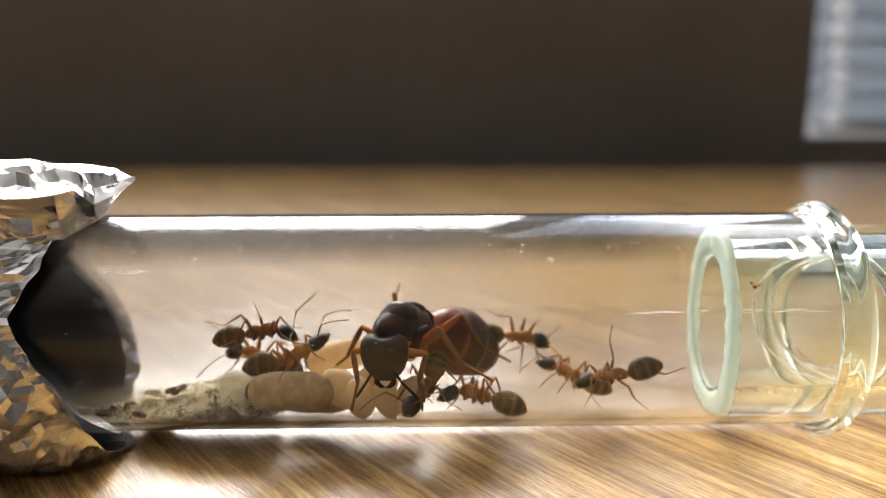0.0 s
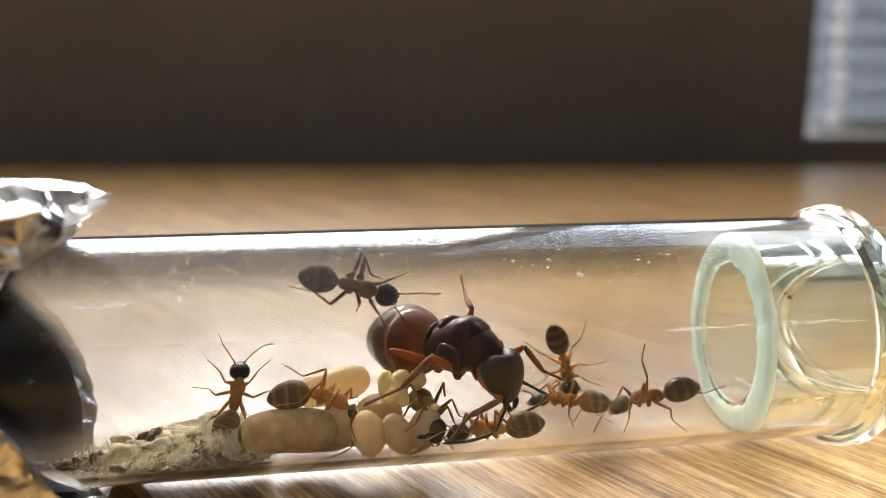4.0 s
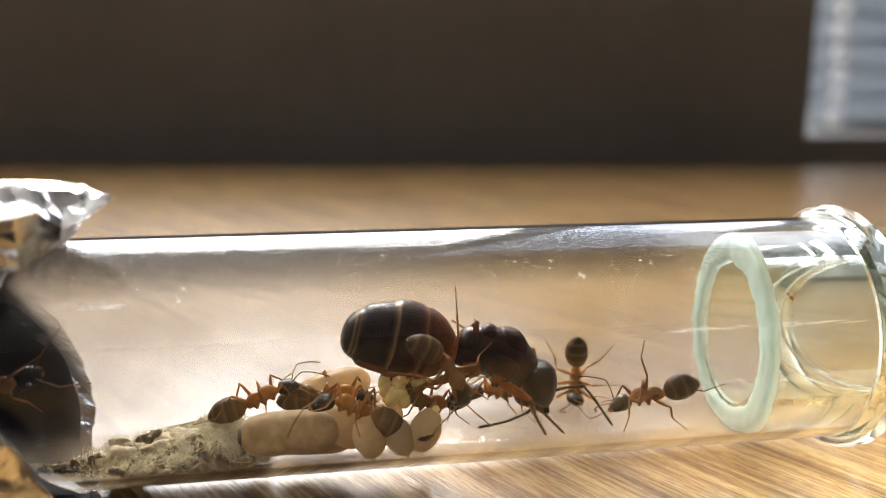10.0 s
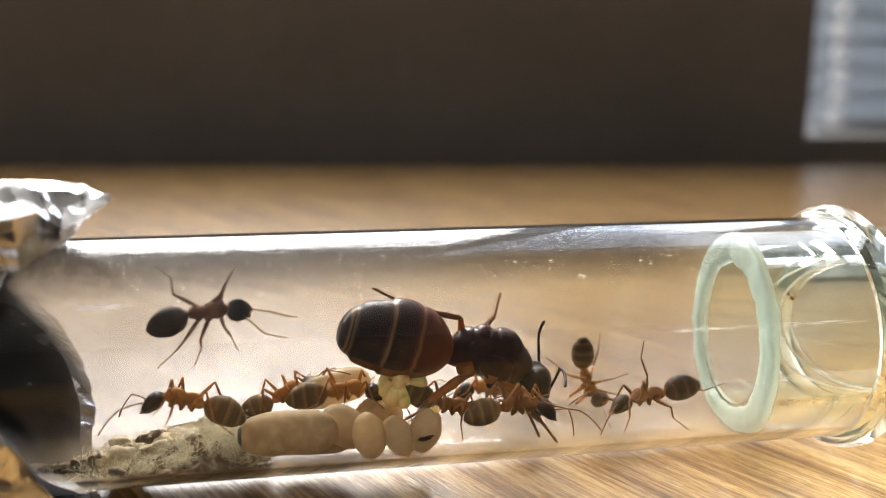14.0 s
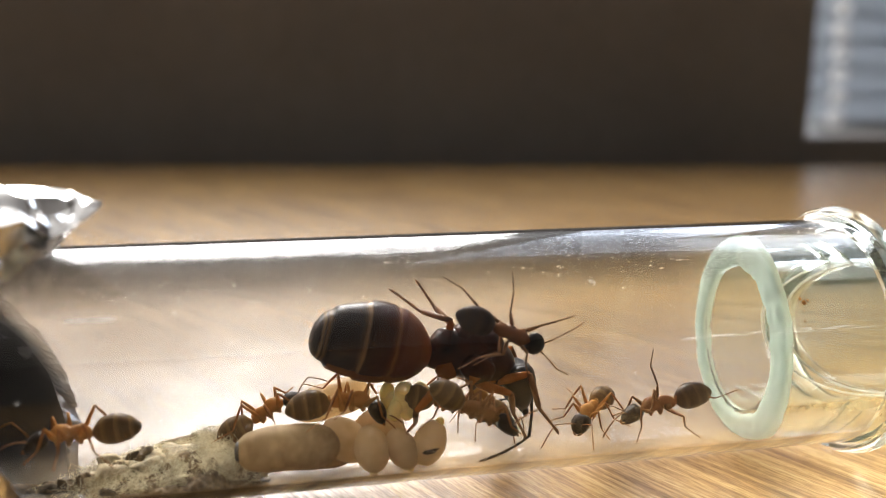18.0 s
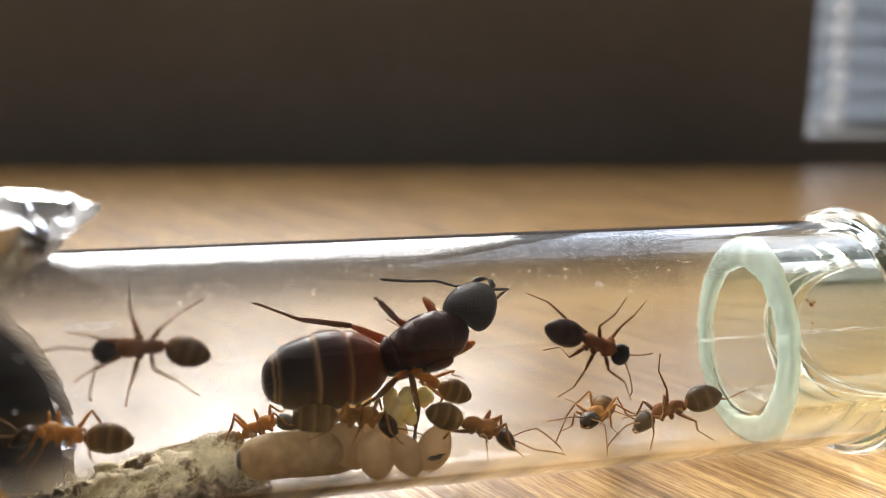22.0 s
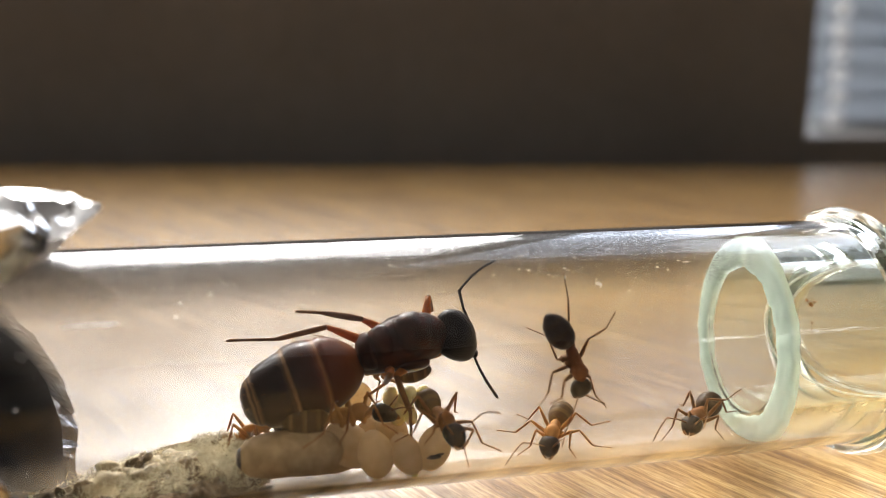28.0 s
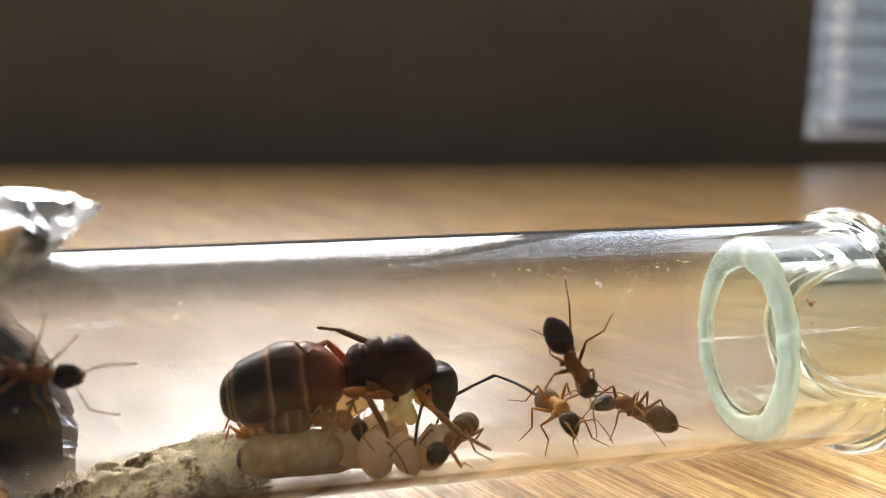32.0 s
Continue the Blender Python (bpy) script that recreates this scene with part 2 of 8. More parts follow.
DARK_LEG = chitin("brown_leg_shell", (0.145, 0.063, 0.024), (0.24, 0.108, 0.039), 0.3, 0.3)
AMBER = chitin("amber_shell", (0.36, 0.165, 0.042), (0.54, 0.275, 0.08), 0.5, 0.25)
BROWN = chitin("brown_shell", (0.21, 0.088, 0.030), (0.35, 0.155, 0.052), 0.5, 0.25)
RUST = chitin("dark_rust_shell", (0.165, 0.064, 0.025), (0.28, 0.108, 0.041), 0.45, 0.25)
AMBER_GASTER = chitin("banded_amber_shell", (0.06, 0.036, 0.018), (0.14, 0.08, 0.035), 0.42, 0.28,
                      [(0.0, (0.07, 0.045, 0.024)), (0.12, (0.07, 0.045, 0.024)), (0.2, (0.21, 0.13, 0.058)), (0.245, (0.085, 0.05, 0.025)), (0.38, (0.10, 0.06, 0.03)),
                       (0.485, (0.24, 0.148, 0.064)), (0.53, (0.10, 0.06, 0.03)), (0.66, (0.13, 0.078, 0.036)), (0.77, (0.25, 0.15, 0.056)), (0.815, (0.15, 0.085, 0.036)), (1.0, (0.30, 0.16, 0.05))])
DARK_GASTER = chitin("banded_dark_shell", (0.03, 0.017, 0.012), (0.09, 0.045, 0.025), 0.32, 0.3,
                     [(0.0, (0.022, 0.015, 0.012)), (0.15, (0.024, 0.016, 0.012)), (0.215, (0.075, 0.046, 0.026)), (0.25, (0.024, 0.016, 0.012)), (0.42, (0.026, 0.017, 0.013)),
                      (0.50, (0.075, 0.046, 0.026)), (0.535, (0.028, 0.018, 0.013)), (0.72, (0.034, 0.020, 0.014)), (0.80, (0.08, 0.046, 0.025)), (0.84, (0.036, 0.02, 0.014)), (1.0, (0.06, 0.03, 0.018))])

# ---- mesh helpers ----
MM = 0.001


def part(name, bm, mat, parent=None, label="", smooth=True):
    me = bpy.data.meshes.new(name)
    bm.normal_update()
    for f in bm.faces:
        f.smooth = smooth
    bm.to_mesh(me)
    bm.free()
    me.materials.append(mat)
    ob = new(name, me)
    if parent:
        ob.parent = parent
    return tagged(ob, label)


def empty(name, m=None):
    ob = new(name)
    ob.empty_display_size = 0.002
    if m:
        ob.matrix_basis = m
    return ob


def box(bm, x0, x1, y0, y1, z0, z1, edge=0.0):
    r = bmesh.ops.create_cube(bm, size=1.0)
    bmesh.ops.transform(bm, matrix=Matrix.LocRotScale(((x0 + x1) / 2, (y0 + y1) / 2, (z0 + z1) / 2), None, (x1 - x0, y1 - y0, z1 - z0)), verts=r["verts"])
    if edge:
        es = list({e for v in r["verts"] for e in v.link_edges})
        bmesh.ops.bevel(bm, geom=es, offset=edge, segments=2, affect="EDGES", profile=0.7)
    return bm


def skin(bm, rings, closed=True, caps=True):
    """Joins rings of points with quads."""
    vs = [[bm.verts.new(p) for p in ring] for ring in rings]
    n = len(rings[0])
    for a, b in zip(vs, vs[1:]):
        for i in range(n if closed else n - 1):
            j = (i + 1) % n
            bm.faces.new((a[i], a[j], b[j], b[i]))
    if caps and closed:
        bm.faces.new(list(reversed(vs[0])))
        bm.faces.new(vs[-1])
    return bm


def loft(bm, sections, n=18, k=MM):
    """A body along X from sections (x, z, half width, half height)."""
    rings = []
    for x, z, ry, rz in sections:
        ring = []
        for i in range(n):
            a = 2 * math.pi * i / n
            ring.append((x * k, ry * math.cos(a) * k, (z + rz * math.sin(a)) * k))
        rings.append(ring)
    skin(bm, rings)
    bmesh.ops.recalc_face_normals(bm, faces=bm.faces)
    return bm


def fine(sections, steps=3):
    """Smoothly resampled sections (Catmull-Rom)."""
    p = [np.array(s, float) for s in sections]
    out = []
    for i in range(len(p) - 1):
        a, b, c, d = p[max(i - 1, 0)], p[i], p[i + 1], p[min(i + 2, len(p) - 1)]
        for j in range(steps):
            u = j / steps
            q = 0.5 * (2 * b + (c - a) * u + (2 * a - 5 * b + 4 * c - d) * u * u + (3 * b - 3 * c + d - a) * u ** 3)
            q[2:] = np.maximum(q[2:], 0.01)
            out.append(tuple(q))
    return out + [tuple(p[-1])]


def sweep(bm, points, radii, n=7, k=MM):
    """A tapered limb through points."""
    pts = [Vector(p) * k for p in points]
    rings, side = [], None
    for i, p in enumerate(pts):
        d = (pts[min(i + 1, len(pts) - 1)] - pts[max(i - 1, 0)]).normalized()
        ref = side if side is not None else (Vector((0, 0, 1)) if abs(d.z) < 0.9 else Vector((1, 0, 0)))
        u = (ref - d * ref.dot(d)).normalized()
        side, w = u, d.cross(u)
        rings.append([p + (u * math.cos(2 * math.pi * j / n) + w * math.sin(2 * math.pi * j / n)) * radii[i] * k for j in range(n)])
    return skin(bm, rings)


def lathe(bm, profile, n=96, k=MM):
    """A closed profile of (s, r) turned round the X axis."""
    held = []
    for (s0, r0), (s1, r1) in zip(profile, profile[1:] + profile[:1]):
        held.append((s0, r0))
        d = math.hypot(s1 - s0, r1 - r0)
        if d > 0.3:      # holding loops keep flat walls flat under smooth shading
            held += [(s0 + (s1 - s0) * e / d, r0 + (r1 - r0) * e / d) for e in (0.03, d - 0.03)]
    rings = [[(s * k, r * math.cos(2 * math.pi * j / n) * k, r * math.sin(2 * math.pi * j / n) * k) for j in range(n)] for s, r in held]
    skin(bm, rings + [rings[0]], caps=False)
    bmesh.ops.remove_doubles(bm, verts=bm.verts, dist=1e-7)
    bmesh.ops.recalc_face_normals(bm, faces=bm.faces)
    if bm.calc_volume(signed=True) < 0:
        bmesh.ops.reverse_faces(bm, faces=bm.faces)
    return bm

# ---- the room ----


def slab(name, x0, x1, y0, y1, z0, z1, mat, edge=0.0):
    return tagged(part(name, box(bmesh.new(), x0, x1, y0, y1, z0, z1, edge), mat, smooth=False), kind="structure")


slab("floor", -2.5, 2.5, -3.2, 1.4, -0.80, -0.75, FLOOR)
slab("ceiling", -2.5, 2.5, -3.2, 1.4, 1.75, 1.80, CEILING)
slab("wall_west", -2.6, -2.5, -3.2, 1.4, -0.75, 1.75, DARK_UNSEEN)
slab("wall_east", 2.5, 2.6, -3.2, 1.4, -0.75, 1.75, PLASTER)
slab("wall_south", -2.5, 2.5, -3.3, -3.2, -0.75, 1.75, DARK_UNSEEN)
# window wall with one large opening; a pier with a narrow window stands before it
slab("wall_north", -2.5, 2.5, 1.25, 1.40, -0.75, 0.34, PLASTER)
slab("wall_north_left", -2.5, -1.70, 1.25, 1.40, 0.34, 1.75, PLASTER)
slab("wall_north_right", 0.14, 2.5, 1.25, 1.40, 0.34, 1.75, PLASTER)
slab("wall_north_lintel", -1.70, 0.14, 1.25, 1.40, 1.62, 1.75, PLASTER)
slab("wall_pier_right", 0.62, 2.5, 0.36, 0.50, -0.75, 1.75, PLASTER)
slab("wall_pier_sill", 0.14, 0.62, 0.36, 0.50, -0.75, 0.004, PLASTER)
slab("wall_pier_lintel", 0.14, 0.62, 0.36, 0.50, 0.9, 1.75, PLASTER)
upstand = slab("wall_low", -2.4, 0.1282, 0.30, 0.33, -0.75, 0.084, DARK_BOARD, 0.001)
tagged(upstand, "dark brown low partition behind the table")
slab("wall_low_right", 0.1282, 0.75, 0.30, 0.33, -0.75, 0.0068, DARK_BOARD, 0.001)

table = empty("table", pose(0, 0, 0))
tagged(table, "oak-veneered table top with streaked diagonal grain", "table")
part("tabletop", box(bmesh.new(), -0.75, 0.75, -0.42, 0.262, -0.028, 0.0, 0.0015), WOOD, table, smooth=False)
for lx, ly in ((-0.68, -0.36), (0.68, -0.36), (-0.68, 0.2), (0.68, 0.2)):
    part("leg", box(bmesh.new(), lx - 0.025, lx + 0.025, ly - 0.025, ly + 0.025, -0.75, -0.028, 0.002), WOOD, table, smooth=False)


def backdrop():
    m, nodes, links, bsdf = material("outdoor_sky")
    glow = nodes.new("ShaderNodeEmission")
    glow.inputs[0].default_value = (0.72, 0.80, 0.95, 1)
    glow.inputs[1].default_value = 5.0
    links.new(glow.outputs[0], nodes["Material Output"].inputs[0])
    ob = part("backdrop", box(bmesh.new(), 0.1, 0.75, 0.55, 0.56, -0.1, 1.3), m)
    return tagged(ob, kind="structure")


backdrop()


def blind():
    """A white slatted blind in the narrow window, with its bead cord."""
    ob = empty("window_blind", pose(0.3955, 0.352, 0.004))
    tagged(ob, "grey slatted window blind, closed against the daylight", "blind")
    bm = bmesh.new()
    box(bm, -0.246, 0.246, -0.006, 0.006, 0, 0.006, 0.001)
    part("bottom_rail", bm, SLAT, ob, smooth=False)
    first = None
    for i in range(28):
        z = 0.0115 + i * 0.0105
        if first is None:
            bm = bmesh.new()
            skin(bm, [[(x, 0.0016 * math.cos(a * 0.9), 0.0058 * a / 1.0) for a in (-1, -0.5, 0, 0.5, 1)] for x in (-0.245, 0.245)], closed=False)
            bmesh.ops.solidify(bm, geom=bm.faces[:], thickness=0.0004)
            first = part("slat", bm, SLAT, ob)
            first.matrix_basis = pose(0, 0, z)
        else:
            s = new("slat", first.data)
            s.parent = ob
            s.matrix_basis = pose(0, 0, z)
    return ob


blind()


def cord():
    ob = empty("bead_cord", pose(0.1545, 0.338, 0.006))
    tagged(ob, "hanging cord of pale plastic beads", "cord")
    bm = bmesh.new()
    sweep(bm, [(0, 0, 3), (0.5, 0, 40), (0, 0, 90), (0, 0, 300)], [0.25] * 4, 8)
    part("string", bm, BEAD, ob)
    bm = bmesh.new()
    bmesh.ops.create_uvsphere(bm, u_segments=14, v_segments=10, radius=0.0035)
    first = part("bead", bm, BEAD, ob)
    first.matrix_basis = pose(0, 0, 0.0052)
    for i in range(1, 36):
        b = new("bead", first.data)
        b.parent = ob
        b.matrix_basis = pose(0.0006 * math.sin(i * 1.1), 0, 0.0052 + i * 0.0084)
    return ob


cord()

# ---- the glass tube ----
TUBE = [(0, -1.136, 61.79, 1.5), (0.5, -1.10, 61.5, 1.7), (1, -1.08, 60.9, 3.0), (1.5, -0.95, 59.45, 5.3), (2, -0.735, 58.02, 6.8), (2.5, -0.68, 57.5, 7.8), (3, -0.55, 56.8, 8.7), (3.5, -0.50, 56.35, 9.1),
        (5.5, -0.45, 55.3, 9.4), (6, -0.45, 55.5, 9.6), (6.5, -0.43, 55.68, 9.5), (14.5, -0.42, 55.64, 9.43), (16.5, -0.33, 54.5, 11.2), (17, -0.30, 54.05, 11.2), (18, -0.22, 53.7, 11.4), (18.5, -0.58, 55.3, 9.9),
        (19, -0.79, 56.5, 9.0), (19.5, -0.17, 53.45, 11.1), (20, 0.03, 52.5, 12.6), (20.5, 0.08, 52.3, 12.8), (21, 0.03, 52.85, 12.5), (32, 0.03, 53.0, 12.2)]


def tube_pose(row):
    return pose(row[1] * MM, row[2] * MM, 8.9 * MM, 0, 0, row[3])


START = tube_pose(TUBE[0])
RIDERS = []          # things that lie in or on the tube and travel with it


def rides(ob, local=None):
    """Puts ob at a place in the tube's own space and lets it travel with the tube."""
    local = local or Matrix.Identity(4)
    ob.matrix_basis = START @ local
    RIDERS.append((ob, local))
    return ob


def arc(cx, cr, r, a0, a1, n):
    return [(cx + r * math.cos(radians(a0 + (a1 - a0) * i / n)), cr + r * math.sin(radians(a0 + (a1 - a0) * i / n))) for i in range(n + 1)]


def glass_tube():
    ob = empty("test_tube")
    tagged(ob, "clear glass test tube lying on the table, dusty inside", "test tube")
    # the lip: flared bead at the open end, then the long wall and the rounded end under the wrap
    wall = [(27.9, 8.0), (27.9, 7.45), (-70, 7.45)] + [(-70 - 7.45 * math.sin(radians(a)), 7.45 * math.cos(radians(a))) for a in (20, 40, 60, 75, 85)] + [(-77.45, 0.02)]
    wall += [(-78.0, 0.02)] + [(-70 - 8.0 * math.sin(radians(a)), 8.0 * math.cos(radians(a))) for a in (85, 75, 60, 40, 20)] + [(-70, 8.0), (-40, 8.0), (0, 8.0)]
    body = part("glass_wall", lathe(bmesh.new(), wall), GLASS, ob)
    body.visible_shadow = False
    bead = [(27.93, 7.46), (27.93, 8.02), (28.2, 8.45)] + arc(29.2, 8.0, 0.9, 135, 0, 10) + arc(29.75, 7.85, 0.38, 20, -90, 5)
    lip = part("lip", lathe(bmesh.new(), bead), GREEN_GLASS, ob, "thick rounded glass lip")
    lip.visible_shadow = False
    return rides(ob)


glass_tube()


def inner_tube():
    ob = empty("connecting_tube")
    tagged(ob, "pale green glass connecting tube with a roughly cut end", "tube")
    prof = [(21.42, 5.15), (75, 5.15), (75, 7.25), (21.42, 7.25)]
    bm = lathe(bmesh.new(), prof)
    for v in bm.verts:
        if v.co.x < 0.0216:
            v.co.x += 0.10 * v.co.y
    b = part("glass_wall", bm, GREEN_GLASS, ob)
    b.visible_shadow = False
    bm = bmesh.new()
    rings = []
    for j in range(11):
        u = j / 10
        rings.append([])
        for i in range(120):
            a = 2 * math.pi * i / 120
            q = Vector((math.cos(a) * 1.5, math.sin(a) * 1.5, 0))
            inn = 5.3 + 0.2 * noise.noise(q * 2.2) + 0.12 * noise.noise(q * 9) + 0.07 * noise.noise(q * 24) - 0.3 * math.sin(a) + 0.22 * math.cos(a)
            out = 7.2 + 0.06 * noise.noise(q * 3 + Vector((5, 0, 0))) + 0.05 * noise.noise(q * 14)
            r = inn + (out - inn) * u
            y, z = r * math.cos(a), r * math.sin(a)
            s = 21.2 + 0.3 * (2 * u - 1) ** 4 + 0.14 * noise.noise(q * 3 + Vector((0, 0, 4))) + 0.09 * noise.noise(Vector((y, z, 0)) * 1.8) + 0.10 * y
            rings[-1].append((s * MM, y * MM, z * MM))
    # the frosted face turns back a little way along the walls
    rings.insert(0, [(p[0] + 0.35 * MM, p[1], p[2]) for p in rings[0]])
    rings.append([(p[0] + 0.35 * MM, p[1], p[2]) for p in rings[-1]])
    skin(bm, rings, caps=False)
    part("cut_edge", bm, FROSTED, ob, "frosted pale green cut edge")
    return rides(ob, pose(0, 0, -0.17 * MM))


inner_tube()


def feed_tube():
    """A narrow clear sleeve, cut at a slant, that sits inside the connecting tube."""
    ob = empty("narrow_sleeve")
    tagged(ob, "narrow clear glass sleeve cut at a slant inside the connecting tube", "tube")
    def slanted(bm):
        for v in bm.verts:
            v.co.x -= 0.5 * v.co.y
        return bm

    b = part("glass_wall", slanted(lathe(bmesh.new(), [(31.2, 5.0), (30.4, 5.0), (30.4, 4.8), (31.2, 4.8)])), GLASS, ob)
    b.visible_shadow = False
    for s, r in ((29.0, 4.92), (30.3, 4.85)):
        part("rim", slanted(lathe(bmesh.new(), arc(s, r, 0.075, 0, 330, 11))), RIM, ob, "pale slanting ground rim")
    return rides(ob, pose(0, 0, -0.17 * MM))


feed_tube()


def crease(p):
    """Sharp-folded relief, as in crumpled foil."""
    v = 0.0
    for f, a in ((0.28, 1.0), (0.62, 0.65), (1.3, 0.3)):
        v += a * (1 - 2 * abs(noise.noise(Vector(p) * f)))
    return v - 0.9


FOIL_EDGE = [(0, -26.8), (15, -28.4), (31, -29.6), (60, -27), (80, -23.8), (100, -22.9), (112, -23.3), (121, -25), (142, -25.7), (162, -27.2), (171, -26.6),
             (195, -24.2), (214, -23.4), (231, -22.2), (255, -21.9), (280, -23.3), (300, -23.9), (320, -24.3), (343, -25.4), (360, -26.8)]


def foil_wrap():
    ob = empty("foil_wrap")
    tagged(ob, "crumpled aluminium foil wrapped round the end of the tube", "foil")
    fa, fs = zip(*FOIL_EDGE)
    bm = bmesh.new()
    rings = []
    nv = 46
    for j in range(nv):
        u = (j / (nv - 1)) ** 1.25
        ring = []
        for i in range(120):
            a = 360 * i / 120
            e = float(np.interp(a, fa, fs)) + 0.25 * noise.noise(Vector((i * 0.5, 1, 0)))
            s = e + u * (-62 - e) + (0.5 * noise.noise(Vector((i * 3.1, j * 2.3, 8))) if j else 0)
            near = math.exp(-((a - 222) / 38) ** 2) * (0.35 + min(1.0, (e - s) / 3)) + 0.5 * math.exp(-((a - 140) / 30) ** 2) * min(1.0, (e - s) / 4)
            rim = math.exp(-(e - s) / 0.8) * (1.2 if 310 < a or a < 62 else 0.1)
            c = crease((s * 1.1, a * 0.16, 3)) * (0.25 + 0.75 * min(1.0, near + 0.1))
            r = 8.22 + max(0, 0.5 + 0.75 * c) * (1 if 100 < a < 275 else 0.5) + 1.7 * near + rim
            y, z = r * math.cos(radians(a)), r * math.sin(radians(a))
            ring.append((s * MM, y * MM, max(z, -8.85 + 0.06 * (i % 3)) * MM))
        rings.append(ring)
    skin(bm, rings, caps=False)
    sl = part("sleeve", bm, FOIL, ob, smooth=False)
    th = sl.modifiers.new("thickness", "SOLIDIFY")
    th.thickness, th.offset = 0.00004, 1
    # an added dark sheet, smooth on the glass, for the shade inside the wrap
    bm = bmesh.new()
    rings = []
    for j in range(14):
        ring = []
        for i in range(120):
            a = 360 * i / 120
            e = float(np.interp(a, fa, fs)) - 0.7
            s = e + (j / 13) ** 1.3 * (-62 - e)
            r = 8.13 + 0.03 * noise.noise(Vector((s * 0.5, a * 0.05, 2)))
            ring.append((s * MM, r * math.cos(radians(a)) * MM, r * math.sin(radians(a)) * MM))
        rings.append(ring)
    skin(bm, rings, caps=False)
    part("shade_sheet", bm, FOIL_SHADED, ob, "dark grey sheet for the shade inside the foil")
    # the far hem is folded in against the glass
    bm = bmesh.new()
    rows = []
    for j in range(9):
        u = j / 8
        row = []
        for i in range(34):
            a = -34 + 74 * i / 33
            e = float(np.interp(a % 360, fa, fs))
            s = e + 0.35 - u * 2.0 * max(0.05, math.cos(radians((a - 3) / 37 * 90))) ** 0.7
            r = 8.06 + 0.5 * max(0.0, 0.45 + crease((s * 1.5, a * 0.34, 7)))
            row.append((s * MM, r * math.cos(radians(a)) * MM, r * math.sin(radians(a)) * MM))
        rows.append(row)
    skin(bm, rows, closed=False)
    hem = part("hem", bm, FOIL_LIT, ob, "crinkled bright foil hem", smooth=False)
    th = hem.modifiers.new("thickness", "SOLIDIFY")
    th.thickness, th.offset = 0.00004, 1
    # the raised flap on top: a ridge that ends in a beak
    ridge = [(-19.3, -5.5, 11.3), (-19.9, -6.0, 10.8), (-20.5, -6.4, 10.4), (-21.7, -6.8, 9.9), (-22.9, -6.8, 10.8), (-24.1, -7.0, 10.5), (-25.6, -7.0, 10.3), (-29.0, -7.0, 10.2), (-33.3, -7.0, 10.3), (-39.3, -7.0, 10.4)]
    foot = [(-20.0, -5.3, 10.9), (-21.1, -4.5, 9.9), (-22.0, -3.8, 8.9), (-22.9, -3.2, 8.2), (-23.7, -4.0, 7.8), (-24.7, -4.8, 7.2), (-26.4, -5.4, 7.1), (-30.1, -5.4, 7.1), (-34.6, -5.4, 7.1), (-40.9, -5.4, 7.2)]
    rear = [(-19.5, -5.3, 11.4), (-20.3, -4.6, 11.6), (-21.1, -4.0, 11.9), (-22.2, -3.4, 12.0), (-23.7, -3.0, 12.1), (-25.6, -2.6, 12.1), (-27.6, -2.4, 12.4), (-31.1, -2.4, 12.3), (-35.7, -2.4, 12.4), (-42.2, -2.4, 12.4)]
    bm = bmesh.new()
    rows = []
    tuck = [tuple(np.array(p) + min(1, i / 4) * (np.array((p[0] - 1.5, 2.0, 8.6)) - np.array(p)) + (-0.02, 0.01, -0.05)) for i, p in enumerate(rear)]
    for a, b in ((foot, ridge), (ridge, rear), (rear, tuck)):
        for u in np.linspace(0, 1, 9)[0 if a is foot else 1:]:
            row = []
            for i in range(len(ridge) - 1):
                for v in np.linspace(0, 1, 5)[:-1]:
                    p = [(1 - u) * ((1 - v) * a[i][c] + v * a[i + 1][c]) + u * ((1 - v) * b[i][c] + v * b[i + 1][c]) for c in range(3)]
                    w = math.sin(math.pi * u)
                    c = crease((p[0] * 0.6, p[1] * 2.0 + (9 if a is ridge else 0), p[2] * 2.0)) * w * min(1.0, (abs(p[0]) - 18.6) / 3.0)
                    row.append((p[0] * MM, (p[1] - (0.3 * c if a is foot else 0)) * MM, (p[2] + (0.75 * c if a is ridge else 0.3 * c)) * MM))
            rows.append(row)
    skin(bm, rows, closed=False)
    fl = part("flap", bm, FOIL, ob, "raised beak-shaped foil flap", smooth=False)
    th = fl.modifiers.new("thickness", "SOLIDIFY")
    th.thickness, th.offset = 0.00004, 0
    return rides(ob)


foil_wrap()

